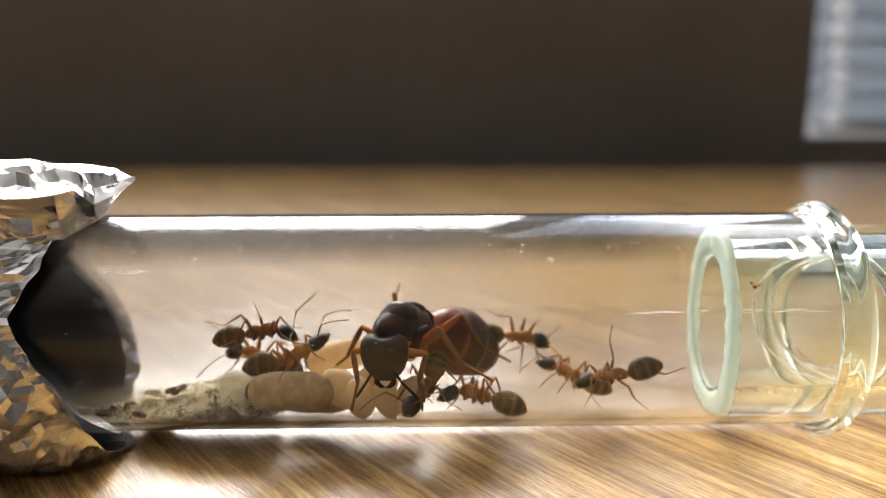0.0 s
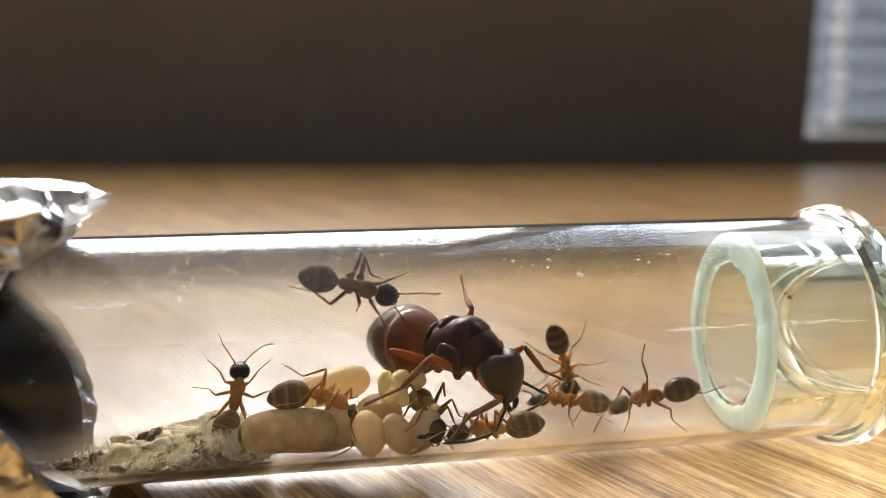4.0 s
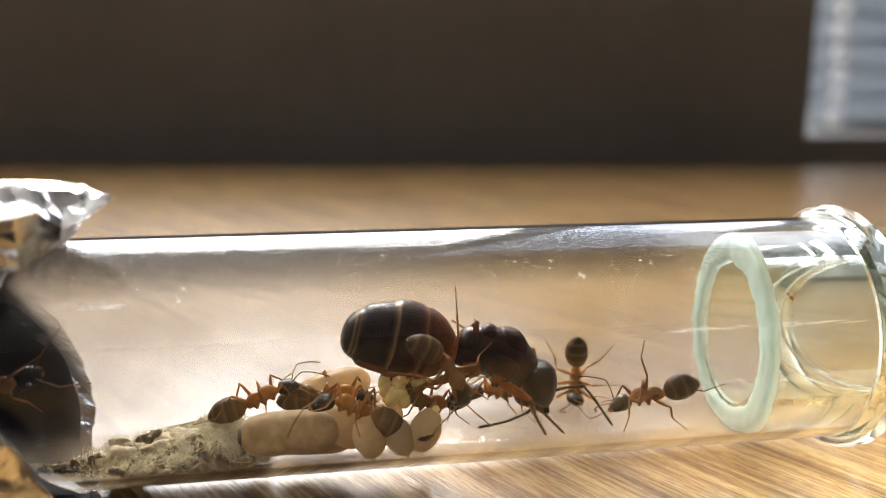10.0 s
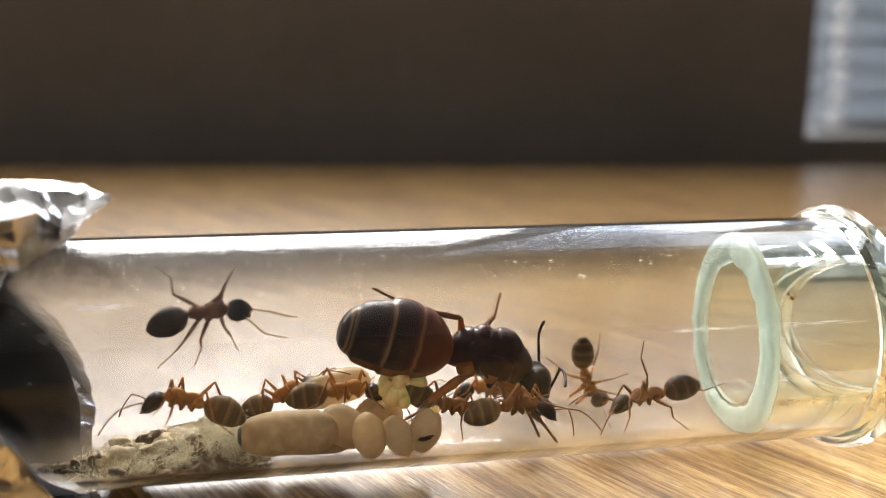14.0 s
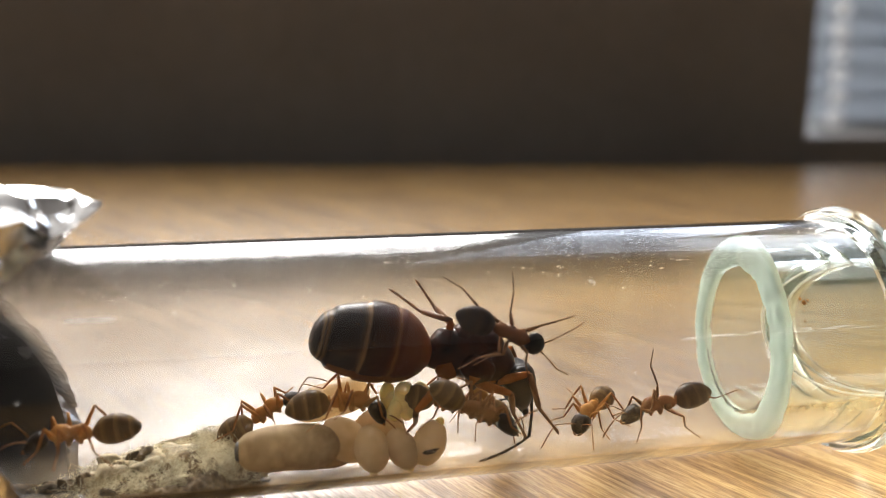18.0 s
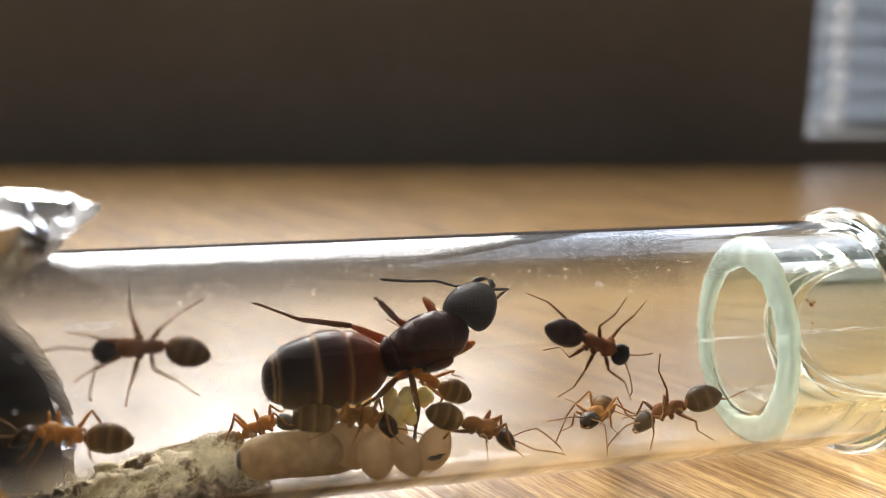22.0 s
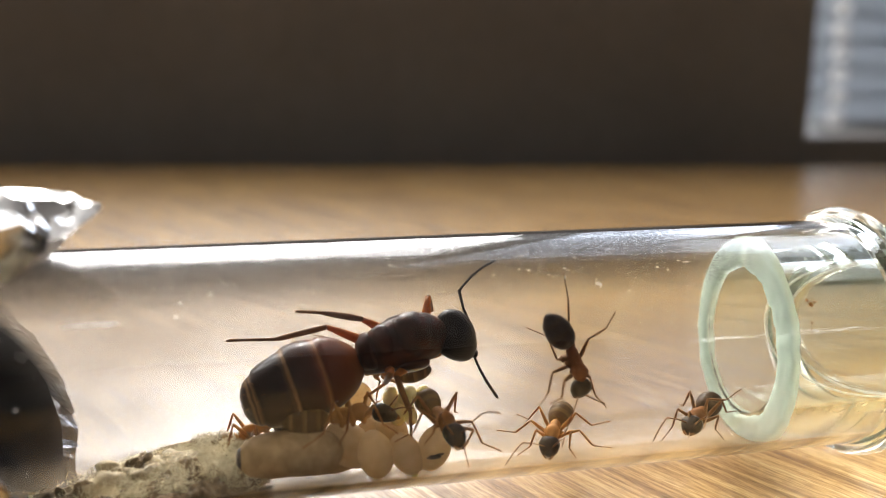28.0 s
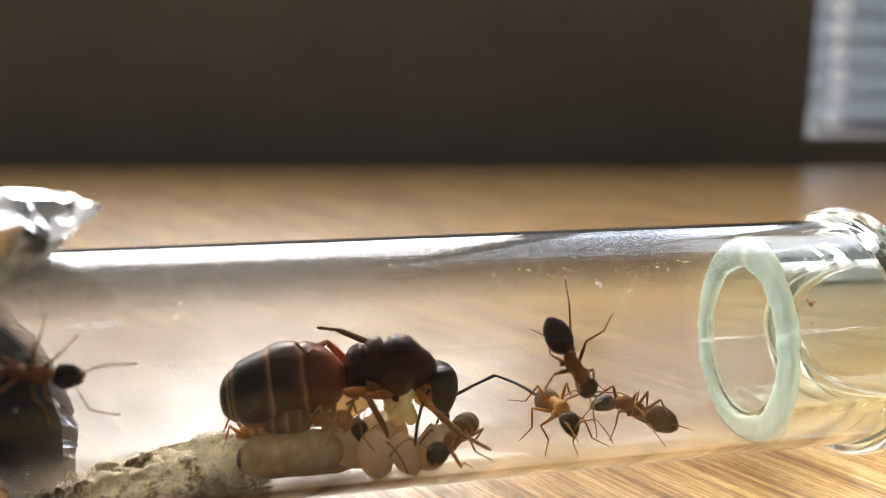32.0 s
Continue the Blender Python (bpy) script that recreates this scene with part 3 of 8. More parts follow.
# ---- brood and debris in the tube ----


def pupa(s, d, h, length, width, tilt, yaw, label, mat=COCOON):
    """A silk cocoon: a long egg with a darker end cap."""
    ob = empty("cocoon")
    tagged(ob, label, "cocoon", "brood pile")
    L, W = length / 2, width / 2
    prof = [(-L, 0, W * 0.08, W * 0.08), (-L * 0.95, 0, W * 0.42, W * 0.42), (-L * 0.78, 0, W * 0.78, W * 0.76), (-L * 0.4, 0.02 * W, W, W * 0.95), (0, 0.03 * W, W * 1.02, W * 0.96), (L * 0.45, 0, W * 0.98, W * 0.98), (L * 0.8, 0, W * 0.74, W * 0.76), (L * 0.96, 0, W * 0.36, W * 0.38), (L, 0, W * 0.08, W * 0.08)]
    part("silk_case", loft(bmesh.new(), fine(prof), 22), mat, ob)
    bm = bmesh.new()
    loft(bm, [(-L - 0.05, 0, W * 0.06, W * 0.06), (-L - 0.02, 0, W * 0.3, W * 0.3), (-L * 0.955, 0, W * 0.43, W * 0.43), (-L * 0.93, 0, W * 0.47, W * 0.47)], 16)
    part("dark_end", bm, SOOT, ob, "dark spot at the end of the case")
    return rides(ob, pose(s * MM, d * MM, h * MM, 0, tilt, yaw))


def larva(s, d, h, size, tilt, yaw, fat=0.42):
    """A legless grub: a fat bent body in faint rings with a small head."""
    ob = empty("larva")
    tagged(ob, "plump cream-white ant larva lying in the brood pile", "larva", "brood pile")
    pts, rad = [], []
    for i in range(25):
        u = i / 24
        a = radians(-35 + 75 * u)
        pts.append((size * (u - 0.5), 0, size * 0.32 * (math.cos(a) - 0.8)))
        rad.append(size * fat * (math.sin(math.pi * (0.06 + 0.84 * u ** 1.15)) ** 0.62) * (0.75 + 0.25 * (1 - u)) * (1 + 0.035 * math.cos(u * 2 * math.pi * 10)))
    rad[0], rad[-1] = rad[0] * 0.5, rad[-1] * 0.7
    part("body", sweep(bmesh.new(), pts, rad, 18), LARVA, ob)
    bm = bmesh.new()
    bmesh.ops.create_icosphere(bm, subdivisions=2, radius=size * 0.1 * MM)
    bmesh.ops.translate(bm, verts=bm.verts, vec=(size * 0.53 * MM, 0, pts[-1][2] * MM))
    part("head", bm, EGG, ob)
    return rides(ob, pose(s * MM, d * MM, h * MM, 0, tilt, yaw))


def eggs(s, d, h, count, spread):
    for i in range(count):
        ob = empty("egg")
        tagged(ob, "small glossy yellow ant egg in a clump", "egg", "egg clump")
        part("shell", loft(bmesh.new(), fine([(-0.66, 0, 0.04, 0.04), (-0.55, 0, 0.32, 0.32), (0, 0, 0.48, 0.48), (0.55, 0, 0.32, 0.32), (0.66, 0, 0.04, 0.04)]), 12), EGG, ob)
        rides(ob, pose((s + random.uniform(-1, 1) * spread[0]) * MM, (d + random.uniform(-1, 1) * 0.5) * MM, (h + random.uniform(-1, 1) * spread[1]) * MM, random.uniform(-60, 60), random.uniform(-70, 70), random.uniform(0, 180)))


pupa(-10.09, -2.6, -4.62, 6.4, 2.9, 2, 4, 'tan silk cocoon with a dark end beside the litter')
pupa(-8.41, 0.2, -6.46, 5.6, 2.6, -8, -12, 'shaded tan cocoon at the bottom of the brood pile')
pupa(-7.03, 2.6, -3.73, 5.4, 2.5, -10, 10, 'pale yellowish cocoon at the back of the brood pile', LARVA)
larva(-5.13, -3, -5.05, 3.1, 78, 20)
larva(-3.18, -3, -5.17, 2.7, 60, -30)
larva(-1.13, -3, -4.95, 2.9, -70, 10)
larva(-6.65, -1.5, -5.08, 3.6, 48, 15)
larva(-3.53, 0.5, -5.28, 3.0, 30, 60)
larva(-4.4, 0.8, -5.39, 3.2, -40, 20)
larva(-1.84, -1, -6.57, 2.4, 15, 40)
eggs(-3.18, -1, -2.93, 14, (0.9, 1.1))
eggs(-1.7, -0, -2.67, 3, (0.5, 0.5))


def debris():
    """The litter mound by the foil: pale fluff, brown crumbs and dark grains, resting on the tube's bottom."""
    rnd = random.Random(4)

    def top(s):
        return float(np.interp(s, [-27, -24.5, -22, -20, -18, -16, -13.6, -12, -10], [-7.1, -7.0, -6.7, -6.1, -5.7, -5.5, -5.5, -6.6, -7.3]))

    ob = empty("litter_mound")
    tagged(ob, "mound of pale fluff, brown crumbs and black grains on the glass", "litter")
    # packed core of the mound
    bm = bmesh.new()
    rings = []
    for j in range(230):
        s = -28 + 18.5 * j / 229
        t = top(s) - 0.55
        ring = []
        w = math.sqrt(max(7.4 ** 2 - t * t, 0.01))
        for i in range(110):
            x = -1 + 2 * i / 109
            y = x * w * 0.98
            q = Vector((s, y, 2))
            z = t + 0.25 - 1.1 * max(0, x) ** 2 - 0.5 * max(0, -x) ** 2 + 0.9 * noise.noise(q * 0.55) + 0.9 * noise.noise(q * 1.3) + 0.3 * noise.noise(q * 3.6) + 0.08 * noise.noise(q * 9.5)
            z = max(z, -math.sqrt(max(7.41 ** 2 - y * y, 0)) + 0.02)
            ring.append((s * MM, y * MM, z * MM))
        for i in range(12):
            y = w * 0.98 * (1 - 2 * i / 11)
            ring.append((s * MM, y * MM, -math.sqrt(max(7.41 ** 2 - y * y, 0)) * MM))
        rings.append(ring)
    skin(bm, rings)
    tagged(part("packed_litter", bm, PACKED, ob), "packed brown litter")

    def place(pale):
        s = rnd.uniform(-27.5, -11)
        w = math.sqrt(max(7.4 ** 2 - (top(s) - 0.5) ** 2, 0.5))
        y = rnd.uniform(-0.3 if pale else -0.9, 0.8) * w
        z = max(top(s) - 0.5 - 0.9 * (abs(y) / w) ** 2.5 + rnd.uniform(-0.2, 0.15), -math.sqrt(max(7.35 ** 2 - y * y, 0)) + 0.06)
        return s, y, z

    for name, label, mat, count, big in (("clod", "brown felted lumps", PACKED, 40, 0.6), ("wad", "soft cream wads of plant down", DOWN, 40, 1.25)):
        bm = bmesh.new()
        for _ in range(count):
            s, y, z = place(True)
            if mat is DOWN:
                s = rnd.triangular(-24, -11.6, -14)
                z = top(s) - 0.62 - 0.035 * y * y
            r = rnd.uniform(0.25, big)
            got = bmesh.ops.create_icosphere(bm, subdivisions=3, radius=1.0)
            for v in got["verts"]:
                q = v.co * 1.6 + Vector((s, y, 0)) * 3
                f = r * (1 + 0.5 * noise.noise(q) + 0.3 * noise.noise(q * 2.7) + 0.1 * noise.noise(q * 6))
                v.co = Vector((s + v.co.x * f * 1.3, y + v.co.y * f, z - 0.15 + v.co.z * f * 0.8)) * MM
        tagged(part(name, bm, mat, ob), label, kind="stuff")

    for name, mat, count, size in (("pale_crumbs", FLUFF, 900, (0.03, 0.12)), ("brown_crumbs", CRUMB, 900, (0.04, 0.15)), ("black_grains", SOOT, 60, (0.06, 0.2))):
        verts, faces = [], []
        for _ in range(count):
            s, y, z = place(mat is FLUFF)
            r = rnd.uniform(*size)
            b = len(verts)
            for vx, vy, vz in ((1, 0, 0), (-1, 0, 0), (0, 1, 0), (0, -1, 0), (0, 0, 1), (0, 0, -1)):
                verts.append(((s + r * (vx + rnd.uniform(-0.5, 0.5))) * MM, (y + r * (vy + rnd.uniform(-0.5, 0.5))) * MM, (z + r * (vz + rnd.uniform(-0.5, 0.5))) * MM))
            for f in ((0, 2, 4), (2, 1, 4), (1, 3, 4), (3, 0, 4), (2, 0, 5), (1, 2, 5), (3, 1, 5), (0, 3, 5)):
                faces.append(tuple(b + q for q in f))
        me = bpy.data.meshes.new(name)
        me.from_pydata(verts, [], faces)
        me.materials.append(mat)
        p = new(name, me)
        p.parent = ob
        tagged(p, kind="stuff")
    bm = bmesh.new()
    for _ in range(6500):
        s = rnd.triangular(-24.5, -11.4, -14)
        y = rnd.uniform(-3.0, 2.8)
        z = top(s) - 0.45 - 0.03 * y * y + rnd.uniform(-0.2, 0.75) * (1.6 if -16 < s < -12 else 0.7)
        d = Vector((rnd.uniform(-1, 1), rnd.uniform(-1, 1), rnd.uniform(-0.6, 0.9))).normalized()
        L = rnd.uniform(0.25, 1.0)
        bend = Vector((rnd.uniform(-1, 1), rnd.uniform(-1, 1), rnd.uniform(-1, 0.4))) * L * 0.35
        p0 = Vector((s, y, z))
        sweep(bm, [p0 - d * L / 2, p0 - d * L / 5 + bend * 0.6, p0 + d * L / 5 + bend * 0.6, p0 + d * L / 2], [0.010, 0.017, 0.017, 0.008], 3)
    tagged(part("fluff", bm, FLUFF, ob), "tangled pale fibres", kind="stuff")
    return rides(ob)


debris()


def dust():
    """Specks, short scratches and pale streaks on the upper glass."""
    rnd = random.Random(9)
    ob = empty("dust_and_glint")
    tagged(ob, "fine pale dust specks, scratches and a painted reflection streak on the glass", "dust", kind="stuff")
    verts, faces = [], []
    for i in range(3800):
        s = rnd.uniform(-24, 24)
        a = radians(rnd.gauss(120, 10) if i < 3400 else rnd.uniform(100, 200))
        r = 8.012
        w = rnd.uniform(0.005, 0.016) * (2.4 if rnd.random() < 0.06 else 1)
        l = w * (rnd.uniform(2, 5) if rnd.random() < 0.2 else rnd.uniform(0.8, 1.5))
        if i < 36:       # one long pale streak towards the lip, a reflection painted in slivers
            s, a, w, l = rnd.uniform(14, 27), radians(161 + rnd.gauss(0, 0.5)), rnd.uniform(0.004, 0.011), rnd.uniform(0.3, 1.3)
        elif i < 56:     # a star-shaped scratch
            s, a, w, l = 8.31 + rnd.gauss(0, 0.12), radians(133.3 + rnd.gauss(0, 0.9)), 0.009, rnd.uniform(0.08, 0.3)
        elif i < 96:    # a bright streak by the wrap
            s, a, w, l = rnd.uniform(-21.3, -19), radians(139.5 + rnd.gauss(0, 0.35)), rnd.uniform(0.008, 0.02), rnd.uniform(0.2, 0.6)
        u = Vector((1, 0, 0))
        n = Vector((0, math.cos(a), math.sin(a)))
        v = n.cross(u)
        g = rnd.uniform(-0.5, 0.5) * (0.02 if i < 36 or 56 <= i < 96 else 6 if i < 56 else 1)
        u, v = u * math.cos(g) + v * math.sin(g), v * math.cos(g) - u * math.sin(g)
        c = Vector((s, 0, 0)) + n * r
        b = len(verts)
        verts += [(c + u * l) * MM, (c + v * w) * MM, (c - u * l) * MM, (c - v * w) * MM, (c + n * w * 0.6) * MM]
        faces += [(b, b + 1, b + 4), (b + 1, b + 2, b + 4), (b + 2, b + 3, b + 4), (b + 3, b, b + 4)]
    me = bpy.data.meshes.new("specks")
    me.from_pydata(verts, [], faces)
    me.materials.append(DUST_GLINT)
    p = new("specks", me)
    p.parent = ob
    tagged(p, kind="stuff")
    return rides(ob)


dust()


def crust(name, label, category, mat, spots):
    """Small flattened lumps on the glass or on the brood."""
    rnd = random.Random(21)
    ob = empty(name)
    tagged(ob, label, category)
    for s, y, z, r in spots:
        bm = bmesh.new()
        bmesh.ops.create_icosphere(bm, subdivisions=3, radius=1.0)
        out = Vector((0, y, z)).normalized()
        lift = rnd.uniform(0, 9)
        for v in bm.verts:
            p = v.co * (r * (1 + 0.45 * noise.noise(v.co * 1.7 + Vector((lift, s, y)))))
            p -= out * p.dot(out) * 0.7
            v.co = (Vector((s, y, z)) + p) * MM
        part("lump", bm, mat, ob)
    return rides(ob)


crust("dried_residue", "dried amber specks caught between the glass walls", "residue", AMBER,
      [(s, 7.33 * math.cos(radians(a)), 7.33 * math.sin(radians(a)), r) for s, a, r in ((22.0, 146, 0.10), (22.2, 148, 0.15), (22.5, 147, 0.08), (22.0, 157, 0.07), (21.9, 160, 0.05), (22.1, 152, 0.05))])
crust("black_crumb", "black crumbs lying at the bottom of the tube", "crumb", SOOT, [(-20.3, -5.2, -5.0, 0.42), (-20.0, -5.3, -5.05, 0.3), (-12.1, -2.2, -7.1, 0.5), (-11.6, -2.3, -7.0, 0.35)])
crust("black_crumb", "black crumb lying against a larva", "crumb", SOOT, [(-1.5, -4.0, -5.0, 0.42), (-1.15, -4.0, -4.85, 0.26)])

# ---- the ants ----


def limb_direction(az, el):
    return Vector((math.cos(radians(az)) * math.cos(radians(el)), math.sin(radians(az)) * math.cos(radians(el)), math.sin(radians(el))))


def ant(name, label, k, tone, queen=False):
    """An ant facing +X, its origin in the middle of the thorax; returns it and its moving parts."""
    if queen:
        thorax, waist, tail, skull, leg_m, shin_m, mand = QUEEN_BROWN, QUEEN_LEG, QUEEN_GASTER, BLACK, QUEEN_LEG, DARK_LEG, BLACK
    else:
        thorax, tail, leg_m = {"amber": (AMBER, AMBER_GASTER, AMBER), "brown": (BROWN, AMBER_GASTER, BROWN), "dark": (RUST, DARK_GASTER, DARK_LEG)}[tone]
        waist, skull, shin_m, mand = thorax, BLACK, (DARK_LEG if tone == "dark" else BROWN), BROWN
    ob = empty(name)
    tagged(ob, label, "ant", "" if queen else "worker ants")
    q = {"root": ob, "legs": []}
    if queen:
        mid = [(-3.15, -0.75, 0.35, 0.3), (-2.9, -0.55, 0.85, 0.8), (-2.3, -0.15, 1.2, 1.25), (-1.6, 0.12, 1.45, 1.55), (-0.7, 0.2, 1.62, 1.72), (0.3, 0.22, 1.68, 1.74), (1.2, 0.15, 1.66, 1.62), (2.0, 0.05, 1.45, 1.38), (2.6, 0.05, 1.0, 0.95), (2.95, 0.12, 0.5, 0.45)]
        node = [(-2.85, -0.75, 0.3, 0.25), (-3.1, -0.6, 0.5, 0.55), (-3.3, -0.5, 0.55, 0.7), (-3.5, -0.62, 0.4, 0.5), (-3.75, -0.75, 0.3, 0.25)]
        rear = [(0.35, 0, 0.22, 0.2), (0.1, 0.05, 0.75, 0.7), (-0.5, 0.12, 1.5, 1.5), (-1.3, 0.2, 2.1, 2.15), (-2.4, 0.25, 2.5, 2.6), (-3.6, 0.25, 2.66, 2.78), (-4.8, 0.15, 2.62, 2.72), (-5.8, 0.05, 2.35, 2.42), (-6.7, -0.05, 2.12, 2.17), (-7.4, -0.15, 1.75, 1.78), (-7.9, -0.25, 1.28, 1.28), (-8.17, -0.3, 0.75, 0.75), (-8.26, -0.32, 0.1, 0.1)]
        front = [(-0.1, 0, 0.35, 0.3), (0.1, 0.05, 1.05, 0.9), (0.5, 0.1, 1.55, 1.35), (1.2, 0.12, 1.75, 1.5), (2.0, 0.05, 1.7, 1.42), (2.8, -0.1, 1.45, 1.1), (3.3, -0.2, 1.12, 0.74), (3.65, -0.28, 0.75, 0.45), (3.8, -0.3, 0.4, 0.2)]
        front = [(x * 0.9, z * 0.87, w, h * 0.87) for x, z, w, h in front]
        waist_at, neck_at = (-2.9, 0, -0.6), (2.6, 0, 0.2)
        bases = [(1.7, 0.75, -1.2), (0.3, 0.85, -1.4), (-1.3, 0.8, -1.3)]
        fem, tib, tar, thick = (2.7, 3.1, 3.8), (2.3, 2.9, 3.5), (2.0, 2.6, 3.2), 0.31
        eyes, jaws, feel = (1.57, 1.42, 0.48, 0.27), (3.2, 0.45, -0.26), (2.4, 0.52, 0.65, 3.0, 3.9, 0.12)
    else:
        mid = [(-1.28, -0.1, 0.1, 0.1), (-1.18, -0.02, 0.3, 0.32), (-0.85, 0.08, 0.38, 0.46), (-0.45, 0.14, 0.38, 0.46), (-0.1, 0.13, 0.37, 0.40), (0.25, 0.2, 0.5, 0.5), (0.65, 0.2, 0.54, 0.5), (0.95, 0.12, 0.4, 0.38), (1.15, 0.06, 0.2, 0.2), (1.25, 0.04, 0.12, 0.12)]
        node = [(-1.2, -0.12, 0.12, 0.1), (-1.32, -0.02, 0.2, 0.22), (-1.42, 0.06, 0.22, 0.34), (-1.52, -0.03, 0.18, 0.22), (-1.64, -0.1, 0.1, 0.1)]
        rear = [(0.05, 0, 0.08, 0.08), (-0.08, 0, 0.3, 0.3), (-0.35, 0.02, 0.66, 0.66), (-0.8, 0.04, 0.9, 0.9), (-1.3, 0.05, 0.98, 0.98), (-1.8, 0.02, 0.93, 0.92), (-2.25, -0.03, 0.78, 0.77), (-2.6, -0.08, 0.54, 0.53), (-2.82, -0.13, 0.32, 0.3), (-2.95, -0.16, 0.08, 0.08)]
        front = [(-0.08, 0, 0.14, 0.12), (0.05, 0.02, 0.4, 0.32), (0.3, 0.03, 0.64, 0.48), (0.65, 0.02, 0.72, 0.53), (1.0, -0.02, 0.66, 0.48), (1.3, -0.08, 0.54, 0.38), (1.5, -0.12, 0.4, 0.26), (1.6, -0.14, 0.22, 0.12)]
        waist_at, neck_at = (-1.3, 0, -0.05), (1.15, 0, 0.05)
        bases = [(0.6, 0.28, -0.25), (0.0, 0.3, -0.3), (-0.55, 0.28, -0.3)]
        fem, tib, tar, thick = (1.45, 1.6, 1.95), (1.25, 1.4, 1.8), (1.15, 1.3, 1.6), 0.13
        eyes, jaws, feel = (0.72, 0.62, 0.22, 0.13), (1.45, 0.2, -0.14), (1.1, 0.26, 0.3, 1.65, 2.1, 0.05)
    kk = k * MM
    part("thorax", loft(bmesh.new(), fine(mid), 22, kk), thorax, ob)
    part("waist_node", loft(bmesh.new(), fine(node), 14, kk), waist, ob)
    if queen:
        def dented(sections, n):
            bm = loft(bmesh.new(), fine(sections, 5), n, kk)
            for v in bm.verts:
                p = v.co / kk
                v.co *= 1 + 0.035 * noise.noise(p * 1.7) + 0.02 * noise.noise(p * 4.5)
            return bm

        part("scutum", dented([(-0.32, 1.05, 0.7, 0.55), (-0.2, 1.1, 1.2, 0.98), (0.6, 1.1, 1.4, 1.14), (1.3, 0.92, 1.34, 1.12), (1.9, 0.66, 0.98, 0.8), (2.18, 0.5, 0.55, 0.45)], 34), thorax, ob)
        part("scutellum", dented([(-1.72, 1.1, 0.45, 0.4), (-1.5, 1.2, 0.92, 0.76), (-0.98, 1.24, 1.08, 0.9), (-0.55, 1.15, 0.9, 0.68), (-0.42, 1.05, 0.5, 0.4)], 32), thorax, ob)
        part("rear_plate", dented([(-3.0, 0.12, 0.35, 0.35), (-2.75, 0.3, 0.95, 0.76), (-2.25, 0.5, 1.26, 1.02), (-1.95, 0.6, 1.2, 0.96), (-1.8, 0.7, 0.7, 0.6)], 32), thorax, ob)
        for sd in (1, -1):
            bm = loft(bmesh.new(), fine([(-1.2, 0, 0.1, 0.2), (-0.9, 0, 0.3, 0.75), (0, 0, 0.4, 1.0), (0.8, 0, 0.34, 0.85), (1.1, 0, 0.1, 0.25)]), 16, kk)
            bmesh.ops.transform(bm, matrix=pose(0.2 * kk, sd * 1.5 * kk, -0.35 * kk, sd * -14, 18, 0), verts=bm.verts)
            part("side_plate", bm, thorax, ob)
    # gaster with a shallow step at the edge of each plate
    steps = []
    full = fine(rear, 5)
    length = full[0][0] - full[-1][0]
    for x, z, ry, rz in full:
        f = (full[0][0] - x) / length
        lip = min((f - e) % 1.0 for e in (0.335, 0.6, 0.865))
        g = 1 - (0.085 if queen else 0.06) * math.exp(-lip / (0.045 if queen else 0.035)) - 0.02 * math.exp(-lip / 0.006)
        steps.append((x, z, ry * g, rz * g))
    size = {"": 0.95, "amber": 0.94, "brown": 0.86, "dark": 0.92}[tone]
    steps = [tuple(c * size for c in row) for row in steps]
    q["gaster"] = part("gaster", loft(bmesh.new(), steps, 26, kk), tail, ob)
    q["gaster"].matrix_basis = pose(*[c * kk for c in waist_at])
    if queen:
        under = [(x, z - 0.24 * rz / 2.7, ry * 0.93, rz * 0.965) for x, z, ry, rz in steps if -6.6 < x < -0.2]
        part("belly_plate", loft(bmesh.new(), under, 24, kk), QUEEN_BELLY, q["gaster"], "paler orange-brown underside")
    rnd = random.Random(int(k * 100))
    bm = bmesh.new()
    for _ in range(90 if queen else 34):
        x, z, ry, rz = steps[rnd.randrange(len(steps) // 3, len(steps) - 3)]
        a = rnd.uniform(0, 2 * math.pi)
        root = Vector((x, ry * math.cos(a), z + rz * math.sin(a)))
        out = Vector((-1.1, math.cos(a), math.sin(a))).normalized() * (rnd.uniform(0.35, 0.7) if queen else rnd.uniform(0.15, 0.3))
        w = 0.010 if queen else 0.006
        sweep(bm, [root - out * 0.1, root + out * 0.6, root + out], [w, w * 0.7, w * 0.2], 3, kk)
    tagged(part("hair", bm, AMBER, q["gaster"]), kind="stuff")
    head = part("head", loft(bmesh.new(), fine(front), 22, kk), skull, ob)
    head.matrix_basis = pose(*[c * kk for c in neck_at], 0, 18, 0)
    deep, wide_in = (0.42, 0.7) if queen else (0.14, 0.3)
    for v in head.data.vertices:       # the back of the head is hollowed between two rounded lobes
        x, y = v.co.x / kk, v.co.y / kk
        v.co.x += kk * deep * math.exp(-(y / wide_in) ** 2) * max(0.0, 1 - max(x, 0) / (deep * 3))
    q["head"], q["waist_at"], q["neck_at"], q["feelers"] = head, [c * kk for c in waist_at], [c * kk for c in neck_at], []
    for sd in (1, -1):
        bm = bmesh.new()
        bmesh.ops.create_icosphere(bm, subdivisions=2, radius=eyes[3] * kk)
        bmesh.ops.transform(bm, matrix=Matrix.LocRotScale((eyes[0] * kk, sd * eyes[1] * kk, eyes[2] * kk), None, (1, 0.6, 0.9)), verts=bm.verts)
        part("eye", bm, BLACK, head, "black compound eye")
        j = jaws
